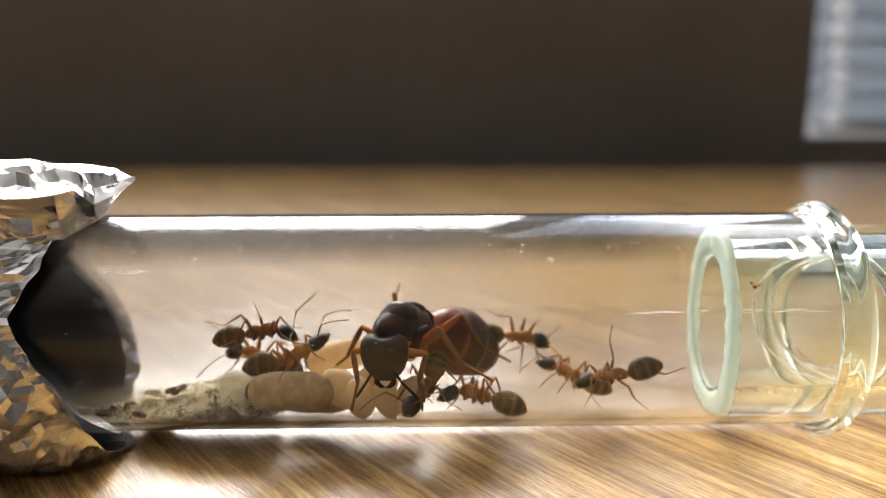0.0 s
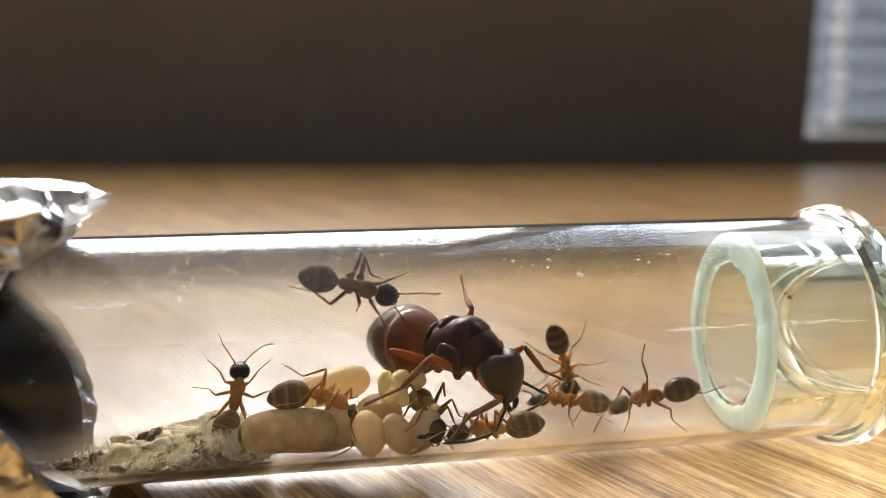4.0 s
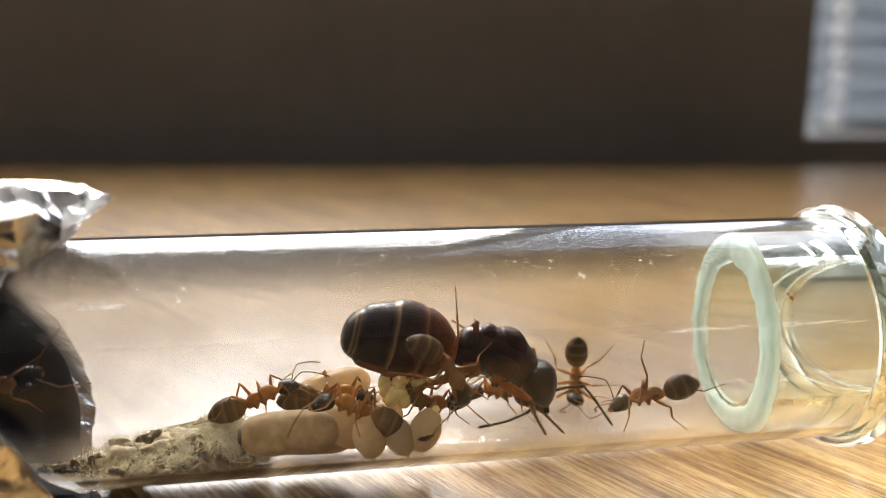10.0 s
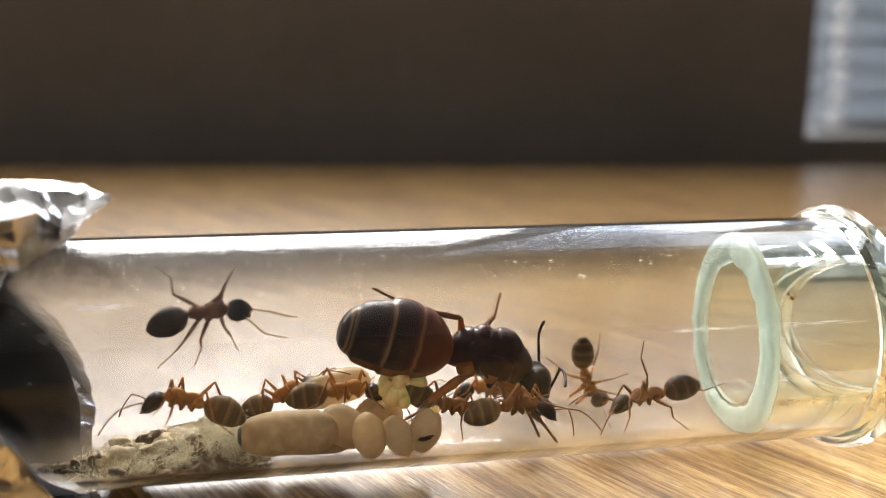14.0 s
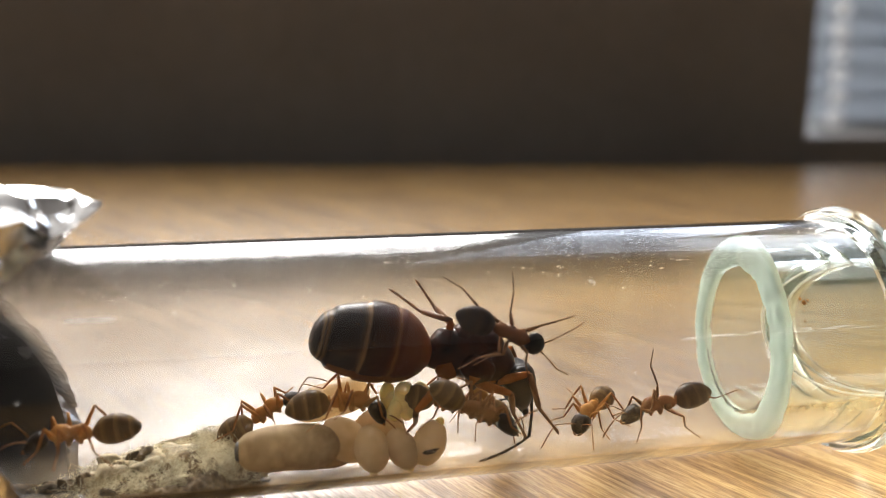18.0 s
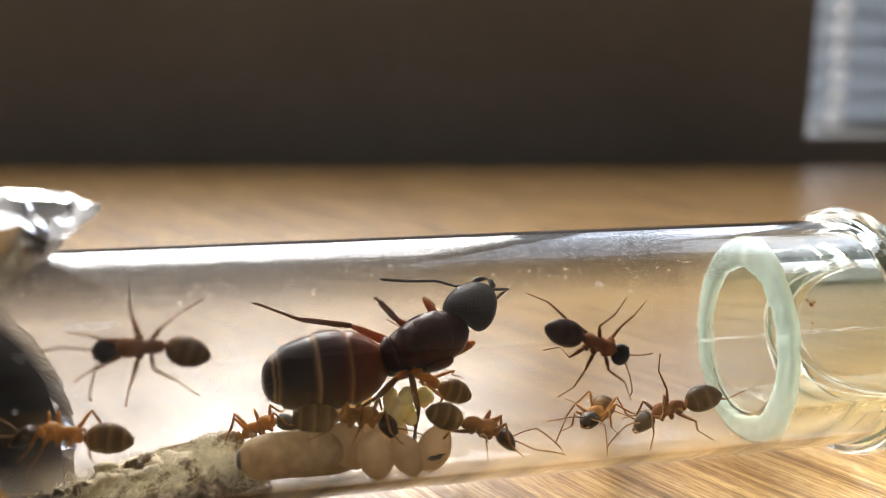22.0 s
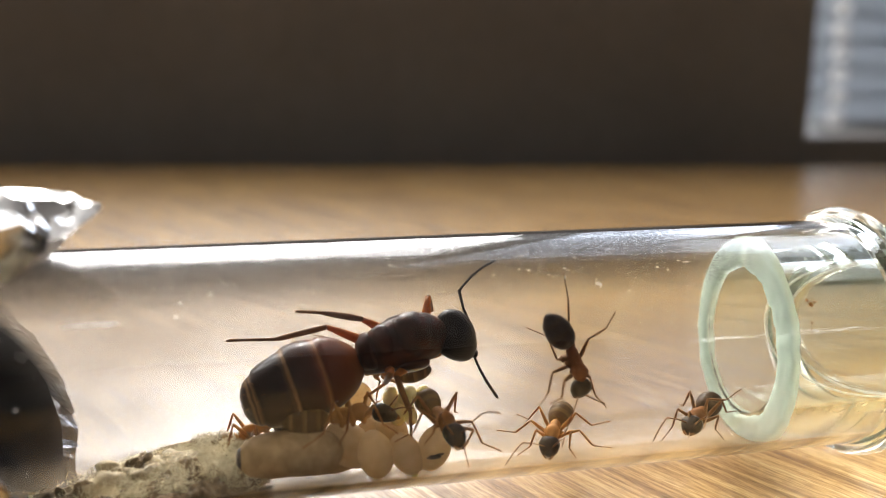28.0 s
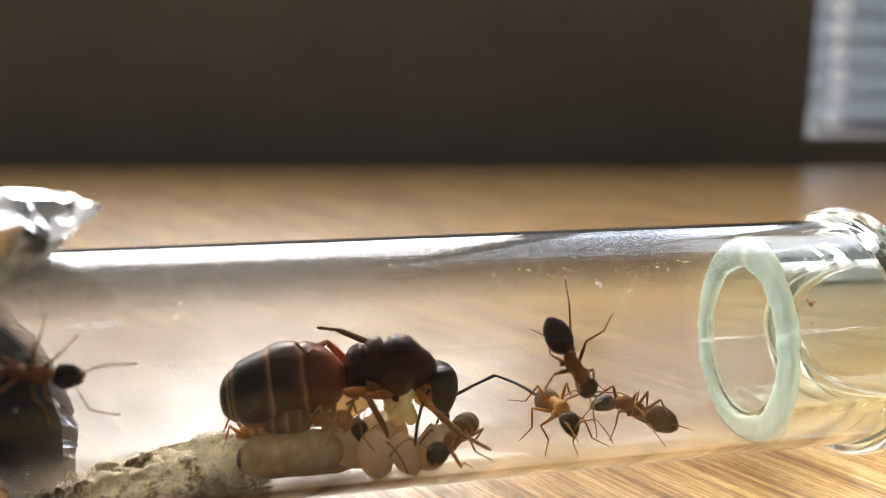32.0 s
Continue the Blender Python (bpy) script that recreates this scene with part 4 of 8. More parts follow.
        part("mandible", sweep(bmesh.new(), [(j[0], sd * j[1] * 1.3, j[2]), (j[0] + j[1] * 0.8, sd * j[1] * 1.35, j[2] - 0.1 * j[1]), (j[0] + j[1] * 1.4, sd * j[1] * 0.7, j[2] - 0.25 * j[1]), (j[0] + j[1] * 1.6, sd * j[1] * 0.05, j[2] - 0.3 * j[1])],
                               [j[1] * 0.5, j[1] * 0.5, j[1] * 0.36, j[1] * 0.1], 8, kk), mand, head)
        fx, fy, fz, sl, fl, fr = feel
        el = Vector((sl * 0.62, sd * sl * 0.68, sl * 0.42))
        e2 = el + Vector((fl * 0.85, sd * fl * 0.28, -fl * 0.42))
        pts = [(0, 0, 0), tuple(el * 0.5 + Vector((0, 0, 0.05 * sl))), tuple(el)] + [tuple(el.lerp(e2, u) + Vector((0, 0, 0.06 * fl * math.sin(u * 3.1)))) for u in (0.06, 0.2, 0.4, 0.6, 0.8, 0.95, 1.0)]
        a = part("antenna", sweep(bmesh.new(), pts, [fr, fr * 0.8, fr * 1.0, fr * 0.75, fr * 0.8, fr * 0.85, fr * 0.9, fr * 0.95, fr * 0.9, fr * 0.3], 7, kk), DARK_LEG if not queen else BLACK, head)
        a.matrix_basis = pose(fx * kk, sd * fy * kk, fz * kk)
        q["feelers"].append((a, (fx * kk, sd * fy * kk, fz * kk)))
    for i, (bx, by, bz) in enumerate(bases):
        for sd in (1, -1):
            bm = loft(bmesh.new(), fine([(-0.2, 0, 0.12, 0.12), (0.0, 0, 0.3, 0.34), (0.45, 0.02, 0.4, 0.46), (0.9, 0, 0.3, 0.34), (1.2, -0.02, 0.14, 0.16)]), 12, kk * (1.25 if queen else 0.5))
            bmesh.ops.transform(bm, matrix=pose(bx * kk * 0.95, sd * by * kk * 0.75, (bz + (0.95 if queen else 0.36)) * kk, 0, 72, sd * (35, 80, 140)[i]), verts=bm.verts)
            part("coxa", bm, QUEEN_BROWN if queen and i < 2 else leg_m if queen else thorax, ob)
            az = (48, 95, 142)[i] * sd
            d1, d2, d3 = limb_direction(az * 0.9, 38 if queen else 52), limb_direction(az, -52 if queen else -60), limb_direction(az * 1.04, -26 if queen else -16)
            knee = d1 * fem[i]
            leg = part("leg", sweep(bmesh.new(), [(0, -sd * thick * 0.6, thick * 3.2), (0, 0, 0), tuple(d1 * fem[i] * 0.12), tuple(d1 * fem[i] * 0.4), tuple(d1 * fem[i] * 0.8), tuple(knee)],
                                    [thick * 2.1, thick * 1.5, thick * 0.8, thick * 1.1, thick * 0.8, thick * 0.55], 8, kk), leg_m, ob)
            leg.matrix_basis = pose(bx * kk, sd * by * kk, bz * kk)
            ank = d2 * tib[i]
            toe = ank + d3 * tar[i]
            t2 = thick * (0.72 if queen else 0.62)
            shin = part("shin", sweep(bmesh.new(), [(0, 0, 0), tuple(ank * 0.3), tuple(ank * 0.9), tuple(ank), tuple(ank.lerp(toe, 0.3)), tuple(ank.lerp(toe, 0.65)), tuple(ank.lerp(toe, 0.92)), tuple(toe + Vector((0, 0, -0.03 * tar[i])))],
                                      [t2 * 0.8, t2, t2 * 0.85, t2 * 0.55, t2 * 0.5, t2 * 0.42, t2 * 0.5, t2 * 0.2], 7, kk), shin_m, leg)
            shin.matrix_basis = pose(*(knee * kk))
            q["legs"].append((leg, (bx * kk, sd * by * kk, bz * kk), i, sd, shin, tuple(knee * kk), tuple(toe * kk)))
    return q


ANTS = {
    "Q": ant("queen_ant", "large glossy black queen ant with a banded reddish-brown abdomen", 1.0, "", True),
    "W": ant("worker_ant", "dark rust-brown worker ant beside the cut glass ring", 1.0, "dark"),
    "X": ant("worker_ant", "blackish worker ant climbing on the glass wall", 0.95, "dark"),
    "D": ant("worker_ant", "brown worker ant with a dark striped abdomen, walking over the queen", 1.0, "brown"),
    "A": ant("worker_ant", "small amber worker ant with a dark head near the cut ring", 0.95, "amber"),
    "B": ant("worker_ant", "amber worker ant with striped abdomen behind the queen", 0.95, "amber"),
    "C": ant("worker_ant", "amber worker ant walking along the glass floor", 1.0, "amber"),
    "E": ant("worker_ant", "amber worker ant standing by the litter mound", 0.95, "amber"),
    "F": ant("worker_ant", "amber-brown worker ant standing over the cocoon", 1.05, "amber"),
    "G": ant("worker_ant", "brown worker ant under the queen's body", 1.0, "brown"),
}
for key, a in ANTS.items():
    a["key"] = key
PACING = {
    "Q": [(0.5, 1.0), (1.0, 1.5), (1.5, 2.0), (2.0, 2.5), (2.5, 3.0), (3.0, 3.5), (3.5, 5.5), (16.5, 17.0), (18.0, 18.5), (18.5, 19.0), (19.0, 19.5), (19.5, 20.0), (20.0, 20.5), (20.5, 21.0)],
    "W": [(1.0, 1.5), (1.5, 2.0), (18.0, 18.5), (18.5, 19.0), (19.0, 19.5), (19.5, 20.0), (29.0, 30.0), (30.0, 31.0)],
    "X": [(0.0, 0.5), (0.5, 1.0), (1.0, 1.5), (1.5, 2.0), (2.0, 2.5), (2.5, 3.0), (3.0, 3.5), (8.0, 9.0), (9.0, 10.0), (10.0, 11.0), (11.0, 12.0), (12.0, 13.0), (13.0, 14.0), (14.0, 14.5), (14.5, 16.5), (16.5, 17.0), (17.0, 18.0), (18.0, 18.5), (18.5, 19.0), (19.0, 19.5), (19.5, 20.0), (20.0, 20.5), (20.5, 21.0), (22.0, 22.5), (22.5, 23.0)],
    "D": [(0.0, 0.5), (0.5, 1.0), (1.0, 1.5), (1.5, 2.0), (2.0, 2.5), (2.5, 3.0), (3.0, 3.5), (3.5, 5.5), (5.5, 6.0), (6.0, 6.5), (6.5, 7.0), (7.0, 8.0), (8.0, 9.0), (9.0, 10.0), (10.0, 11.0), (12.0, 13.0), (14.0, 14.5), (14.5, 16.5), (16.5, 17.0), (17.0, 18.0), (18.0, 18.5), (18.5, 19.0), (19.0, 19.5), (19.5, 20.0), (20.0, 20.5), (20.5, 21.0), (21.0, 21.5), (21.5, 22.0), (22.0, 22.5), (22.5, 23.0), (23.0, 24.0), (30.0, 31.0), (31.0, 32.0)],
    "A": [(1.0, 1.5), (1.5, 2.0), (2.0, 2.5), (2.5, 3.0), (16.5, 17.0), (17.0, 18.0), (18.0, 18.5), (18.5, 19.0), (19.0, 19.5), (19.5, 20.0), (25.0, 25.5), (25.5, 27.5), (27.5, 28.0)],
    "B": [(1.0, 1.5), (1.5, 2.0), (2.5, 3.0), (3.0, 3.5), (3.5, 5.5), (9.0, 10.0), (16.5, 17.0), (18.0, 18.5), (18.5, 19.0), (19.0, 19.5), (19.5, 20.0), (20.0, 20.5), (20.5, 21.0), (23.0, 24.0)],
    "C": [(1.0, 1.5), (1.5, 2.0), (2.5, 3.0), (7.0, 8.0), (9.0, 10.0), (10.0, 11.0), (11.0, 12.0), (12.0, 13.0), (13.0, 14.0), (14.0, 14.5), (14.5, 16.5), (18.0, 18.5), (18.5, 19.0), (19.0, 19.5), (19.5, 20.0), (20.5, 21.0), (22.0, 22.5), (22.5, 23.0), (23.0, 24.0)],
    "E": [(0.5, 1.0), (1.0, 1.5), (1.5, 2.0), (2.0, 2.5), (2.5, 3.0), (7.0, 8.0), (10.0, 11.0), (14.5, 16.5), (18.0, 18.5), (18.5, 19.0), (19.0, 19.5), (19.5, 20.0), (20.5, 21.0)],
    "F": [(0.5, 1.0), (1.0, 1.5), (1.5, 2.0), (2.0, 2.5), (2.5, 3.0), (3.0, 3.5), (3.5, 5.5), (9.0, 10.0), (14.5, 16.5), (16.5, 17.0), (18.0, 18.5), (18.5, 19.0), (19.0, 19.5), (19.5, 20.0), (20.0, 20.5)],
    "G": [(0.5, 1.0), (1.0, 1.5), (1.5, 2.0), (2.5, 3.0), (18.0, 18.5), (18.5, 19.0), (19.0, 19.5), (19.5, 20.0), (20.5, 21.0)],
}


NODS = {}            # each ant's head turns


def nod(a, which, rows):
    """Turns an ant's head or gaster at its joint."""
    base = a["waist_at"] if which == "gaster" else a["neck_at"]
    dip = 20 if which == "head" else 0
    rows = [(t, pose(*base, rx, ry, rz) @ pose(0, 0, 0, 0, dip, 0)) for t, rx, ry, rz in rows]
    walk(a[which], rows)
    if which == "head":
        NODS[a["key"]] = rows


HOLDS = {}           # legs and antennae held in a way of their own


def hold(key, limb, rows):
    """Rows of (t, turn of the leg or antenna[, turn of the shin]) in degrees; limb: leg 0 to 2 or A, and the side."""
    HOLDS[key, limb] = [(r[0], pose(0, 0, 0, *r[1:4]), pose(0, 0, 0, *r[4:7]) if len(r) > 4 else None) for r in rows]


def eased(rows):
    """Rows with steps between them where a turn is wide."""
    out = [rows[0]]
    for (t0, a), (t1, b) in zip(rows, rows[1:]):
        n = max(1, math.ceil(math.degrees(a.to_quaternion().rotation_difference(b.to_quaternion()).angle) / 70))
        out += [(t0 + (t1 - t0) * i / n, between([(t0, a), (t1, b)], t0 + (t1 - t0) * i / n)) for i in range(1, n)] + [(t1, b)]
    return out


ROOTS = {}           # each ant's own path


def between(rows, t):
    """The pose at t on a path of rows."""
    for (t0, a), (t1, b) in zip(rows, rows[1:]):
        if t <= t1:
            u = (t - t0) / (t1 - t0)
            return Matrix.LocRotScale(a.translation.lerp(b.translation, u), a.to_quaternion().slerp(b.to_quaternion(), u), None)
    return rows[-1][1]


TUBE_PATH = [(row[0], tube_pose(row)) for row in TUBE]


def leg_turn(i, sd, angle):
    az = radians((48, 95, 142)[i])
    return pose(0, 0, 0, angle * sd * math.sin(az), -angle * math.cos(az), 0)


def inside(key, t, base, i, sd, knee, toe, az, el):
    """The lift, at or above el, that keeps foot and knee within the glass."""
    m = between(TUBE_PATH, t).inverted() @ between(ROOTS[key], t)
    foot = Vector(knee) + Vector(toe)
    best, least = el, 1e9
    for step in range(0, 120, 4):
        for e in (el + step, el - step):
            hip = m @ (pose(*base, 0, 0, az) @ leg_turn(i, sd, e))
            r = max(math.hypot(p.y, p.z) for p in (hip @ foot, hip @ Vector(knee)))
            if r < 0.00732:
                return e
            if r < least:
                best, least = e, r
    return best


def tuck(rows, base, carrier, points):
    """Adds rows where a limb would reach through the glass on its way."""
    extra = []
    for k in range(129):
        t = k * 0.25
        m, held, ps = carrier(t), between(rows, t), points(t)

        def reach(turn):
            q = m @ turn
            return max(math.hypot(p.y, p.z) for p in (q @ p for p in ps))

        if reach(held) < 0.00755:
            continue
        spin, best, least = held.to_3x3().to_4x4(), held, 1e9
        for angle in range(8, 105, 8):
            for axis in ("X", "Y", "Z"):
                for a in (angle, -angle):
                    turn = pose(*base) @ Matrix.Rotation(radians(a), 4, axis) @ spin
                    r = reach(turn)
                    if r < least:
                        best, least = turn, r
            if least < 0.0074:
                break
        extra.append((t, best))
    times = {r[0] for r in extra}
    return sorted([r for r in rows if r[0] not in times] + extra, key=lambda r: r[0])


def stir():
    """Legs stride while an ant walks and shift a little while it stands; antennae feel about."""
    rnd = random.Random(11)
    for key, a in ANTS.items():
        for leg, base, i, sd, shin, knee, toe in a["legs"]:
            held = HOLDS.get((key, "%d%s" % (i, "+" if sd > 0 else "-")), [])
            ph = rnd.uniform(0, 0.6) + math.pi * ((i + (sd > 0)) % 2)
            rest, lift = rnd.uniform(-14, 14), rnd.uniform(-8, 10)
            rows, bends = [], []
            t = 0.0
            while t < 32.01:
                pace = any(p <= t <= q for p, q in PACING[key])
                s = math.sin(ph + t * 7.0) if pace else 0.25 * math.sin(ph + t * 0.7)
                c = math.cos(ph + t * 7.0) if pace else 0.15 * math.cos(ph + t * 0.9)
                turn = rest * sd + 17 * s
                el = inside(key, t, base, i, sd, knee, toe, turn, lift + 7 * c)
                if all(abs(t - h[0]) > 1.6 for h in held):
                    rows.append((t, pose(*base, 0, 0, turn) @ leg_turn(i, sd, el)))
                    bends.append((t, pose(*knee)))
                t += 0.25 if pace else 1.0
                t = round(t * 4) / 4
            for t, m, b in held:
                rows.append((t, pose(*base) @ m))
                bends.append((t, pose(*knee) @ b))
            for path in (rows, bends):
                path.sort(key=lambda r: r[0])
                path[:] = [(0.0, path[0][1])] * (path[0][0] > 0) + path + [(32.0, path[-1][1])] * (path[-1][0] < 32)
            rows = tuck(rows, base, lambda t: between(TUBE_PATH, t).inverted() @ between(ROOTS[key], t),
                        lambda t: (Vector(knee), between(bends, t) @ Vector(toe)))
            walk(leg, eased(rows))
            if held:
                walk(shin, eased(bends))
        for j, (f, base) in enumerate(a["feelers"]):
            ph, w = rnd.uniform(0, 6), rnd.uniform(1.2, 2.4)
            held = HOLDS.get((key, "A" + "+-"[j]), [])
            still = [(0, a["head"].matrix_basis.copy()), (32, a["head"].matrix_basis.copy())]
            far = max((v.co for v in f.data.vertices), key=lambda c: c.length)
            rows = []
            for k in range(65):
                t = k * 0.5
                droop = float(np.interp(t, [0, 19, 20.5, 25, 27.5, 32], [42, 42, 95, 95, 10, 25])) if key == "Q" else 0
                feel = pose(0, 0, 0, 10 * math.sin(ph + w * k * 0.37), 16 * math.sin(ph * 2 + w * k * 0.5), 18 * math.sin(ph + w * k * 0.61))
                m = between(TUBE_PATH, t).inverted() @ between(ROOTS[key], t) @ between(NODS.get(key, still), t)
                best, least = droop, 1e9
                for step in range(0, 130, 5):
                    for e in (droop - step, droop + step):
                        p = m @ pose(*base, 0, e, 0) @ feel @ far
                        r = math.hypot(p.y, p.z)
                        if r < least - 1e-5 and least > 0.0073:
                            best, least = e, r
                if all(abs(t - h[0]) > 1.1 for h in held):
                    rows.append((t, pose(*base, 0, best, 0) @ feel))
            rows = sorted(rows + [(t, pose(*base) @ m) for t, m, _ in held], key=lambda r: r[0])
            rows = [(0.0, rows[0][1])] * (rows[0][0] > 0) + rows + [(32.0, rows[-1][1])] * (rows[-1][0] < 32)
            rows = tuck(rows, base, lambda t: between(TUBE_PATH, t).inverted() @ between(ROOTS[key], t) @ between(NODS.get(key, still), t), lambda t: (far,))
            walk(f, eased(rows))


# ---- movement ----


def motions():
    for ob, local in RIDERS:
        walk(ob, [(row[0], tube_pose(row) @ local) for row in TUBE])

    ROOTS["Q"] = [
        (0, pose(-0.00287, 0.06004, 0.00858, 0.0, -8.5, -119.7)), (0.5, pose(-0.00286, 0.05975, 0.00861, 0.0, -8.6, -118.4)), (1, pose(-0.00283, 0.05911, 0.00865, 0.0, -8.8, -116.0)), (1.5, pose(-0.00221, 0.05763, 0.00889, 0.0, -10.4, -112.2)),
        (2, pose(-0.00152, 0.05621, 0.00913, 0.0, -11.9, -109.3)), (2.5, pose(-0.00215, 0.05518, 0.00945, 0.0, -5.4, -103.7)), (3, pose(-0.00173, 0.05419, 0.00965, 0.0, -5.6, -77.1)), (3.5, pose(0.00030, 0.05445, 0.00929, 0.0, -6.3, -56.8)),
        (4.5, pose(0.00167, 0.05517, 0.00869, -3.5, 5.5, -24.0)), (5.5, pose(0.00304, 0.05588, 0.00810, 0.0, 17.3, 9.4)), (6, pose(0.00305, 0.05609, 0.00786, 0.0, 17.3, 9.6)), (6.5, pose(0.00315, 0.05628, 0.00783, 0.0, 17.9, 9.5)),
        (7, pose(0.00322, 0.05629, 0.00779, 0.0, 18.5, 9.5)), (8, pose(0.00342, 0.05632, 0.00778, 0.0, 18.6, 9.5)), (9, pose(0.00362, 0.05634, 0.00778, 0.0, 18.7, 9.5)), (10, pose(0.00362, 0.05634, 0.00786, 0.0, 19.5, 9.5)),
        (11, pose(0.00370, 0.05634, 0.00775, 0.0, 20.1, 9.5)), (12, pose(0.00378, 0.05635, 0.00765, 0.0, 20.5, 9.5)), (13, pose(0.00354, 0.05631, 0.00773, 0.0, 20.5, 9.4)), (14, pose(0.00330, 0.05626, 0.00780, 0.0, 20.6, 9.4)),
        (14.5, pose(0.00315, 0.05623, 0.00785, 0.0, 20.5, 9.4)), (16.5, pose(0.00262, 0.05508, 0.00804, 0.0, 20.0, 11.2)), (17, pose(0.00225, 0.05455, 0.00814, 0.0, 18.1, 11.2)), (18, pose(0.00185, 0.05412, 0.00853, 0.0, 17.8, 11.4)),
        (18.5, pose(0.00127, 0.05562, 0.00858, 0.0, 15.1, 9.9)), (19, pose(0.00083, 0.05676, 0.00863, 0.0, 12.5, 9.0)), (19.5, pose(0.00091, 0.05366, 0.00906, 22.6, 7.7, 11.1)), (20, pose(0.00059, 0.05262, 0.00949, 45.0, 2.6, 12.6)),
        (20.5, pose(-0.00002, 0.05228, 0.00988, 45.1, -4.5, 12.8)), (21, pose(-0.00073, 0.05268, 0.01028, 45.7, -12.9, 12.5)), (21.5, pose(-0.00097, 0.05264, 0.01010, 46.2, -16.8, 12.5)), (22, pose(-0.00121, 0.05259, 0.00992, 46.9, -20.7, 12.5)),
        (22.5, pose(-0.00170, 0.05249, 0.01018, 47.9, -25.4, 12.5)), (23, pose(-0.00218, 0.05239, 0.01044, 49.2, -30.2, 12.4)), (24, pose(-0.00240, 0.05236, 0.01026, 50.1, -33.3, 12.4)), (25, pose(-0.00255, 0.05234, 0.01027, 49.7, -32.1, 12.4)),
        (25.5, pose(-0.00257, 0.05234, 0.01022, 48.8, -28.9, 12.4)), (27.5, pose(-0.00264, 0.05236, 0.01004, 46.4, -17.7, 12.3)), (28, pose(-0.00266, 0.05236, 0.01000, 46.1, -15.6, 12.3)), (29, pose(-0.00292, 0.05232, 0.00963, 45.2, -7.5, 12.3)),
        (30, pose(-0.00295, 0.05232, 0.00967, 45.1, -4.2, 12.3)), (31, pose(-0.00336, 0.05225, 0.00893, 0.0, 1.1, 12.2)), (32, pose(-0.00344, 0.05225, 0.00839, 0.0, 4.9, 12.2)),
    ]
    walk(ANTS["Q"]["root"], ROOTS["Q"])
    nod(ANTS["Q"], "gaster", [
        (0, 3, -15, -19), (0.5, 3, -15, -21), (1, 3, -15, -23), (1.5, 3, -15, -24), (2, 3, -14, -25), (2.5, 3, -10, -37), (3, 3, -9, -37), (3.5, 0, -3, -13),
        (5.5, 0, -13, -52), (6, 0, -8, -46), (6.5, 0, 3, 0), (7, -0, -8, -26), (8, -0, -2, 0), (9, -0, -4, 0), (10, 0, -4, -0), (11, 0, -3, -0),
        (12, -0, -2, 0), (13, -0, -3, 0), (14, -0, -3, 0), (14.5, -0, -3, 0), (16.5, 0, -2, -0), (17, 0, -1, -0), (18, 0, -2, -0), (18.5, 0, -1, -0),
        (19, -0, 0, -0), (19.5, 0, 3, 2), (20, 0, 6, 2), (20.5, -0, 9, -1), (21, -1, 12, -5), (21.5, -1, 15, -8), (22, -2, 18, -11), (22.5, -2, 19, -12),
        (23, -2, 19, -13), (24, -3, 22, -17), (25, -3, 20, -15), (25.5, -2, 17, -11), (27.5, 0, 7, 1), (28, 0, 5, 4), (29, 0, 1, 8), (30, 0, 1, 7),
        (31, 0, -7, -0), (32, -0, -10, 0),
    ])
    nod(ANTS["Q"], "head", [
        (0, 11, 62, 32), (0.5, 11, 60, 34), (1, 11, 59, 35), (1.5, 11, 57, 36), (2, 11, 54, 37), (2.5, 9, 44, 44), (3, 10, 44, 43), (3.5, 8, 46, 25),
        (5.5, 0, 23, 0), (6, 0, 14, 0), (6.5, -0, 18, -0), (7, -0, 21, -0), (8, -0, 24, -0), (9, -0, 27, -0), (10, 0, 28, 0), (11, 0, 29, 0),
        (12, -0, 30, -0), (13, -0, 30, -0), (14, -0, 30, -0), (14.5, -0, 31, -0), (16.5, 0, 35, 0), (17, 0, 27, 0), (18, 0, 29, 0), (18.5, 0, 27, 0),
        (19, 0, 24, 0), (19.5, -1, 21, -6), (20, -1, 14, -6), (20.5, 0, 14, 3), (21, -3, -8, 48), (21.5, -7, -18, 45), (22, -9, -22, 44), (22.5, -9, -21, 44),
        (23, -8, -21, 44), (24, -9, -22, 44), (25, -9, -21, 44), (25.5, -8, -18, 45), (27.5, -2, 28, -9), (28, -4, 28, -16), (29, -9, 34, -29), (30, -5, 26, -21),
        (31, 0, 43, 0), (32, -0, 44, -0),
    ])
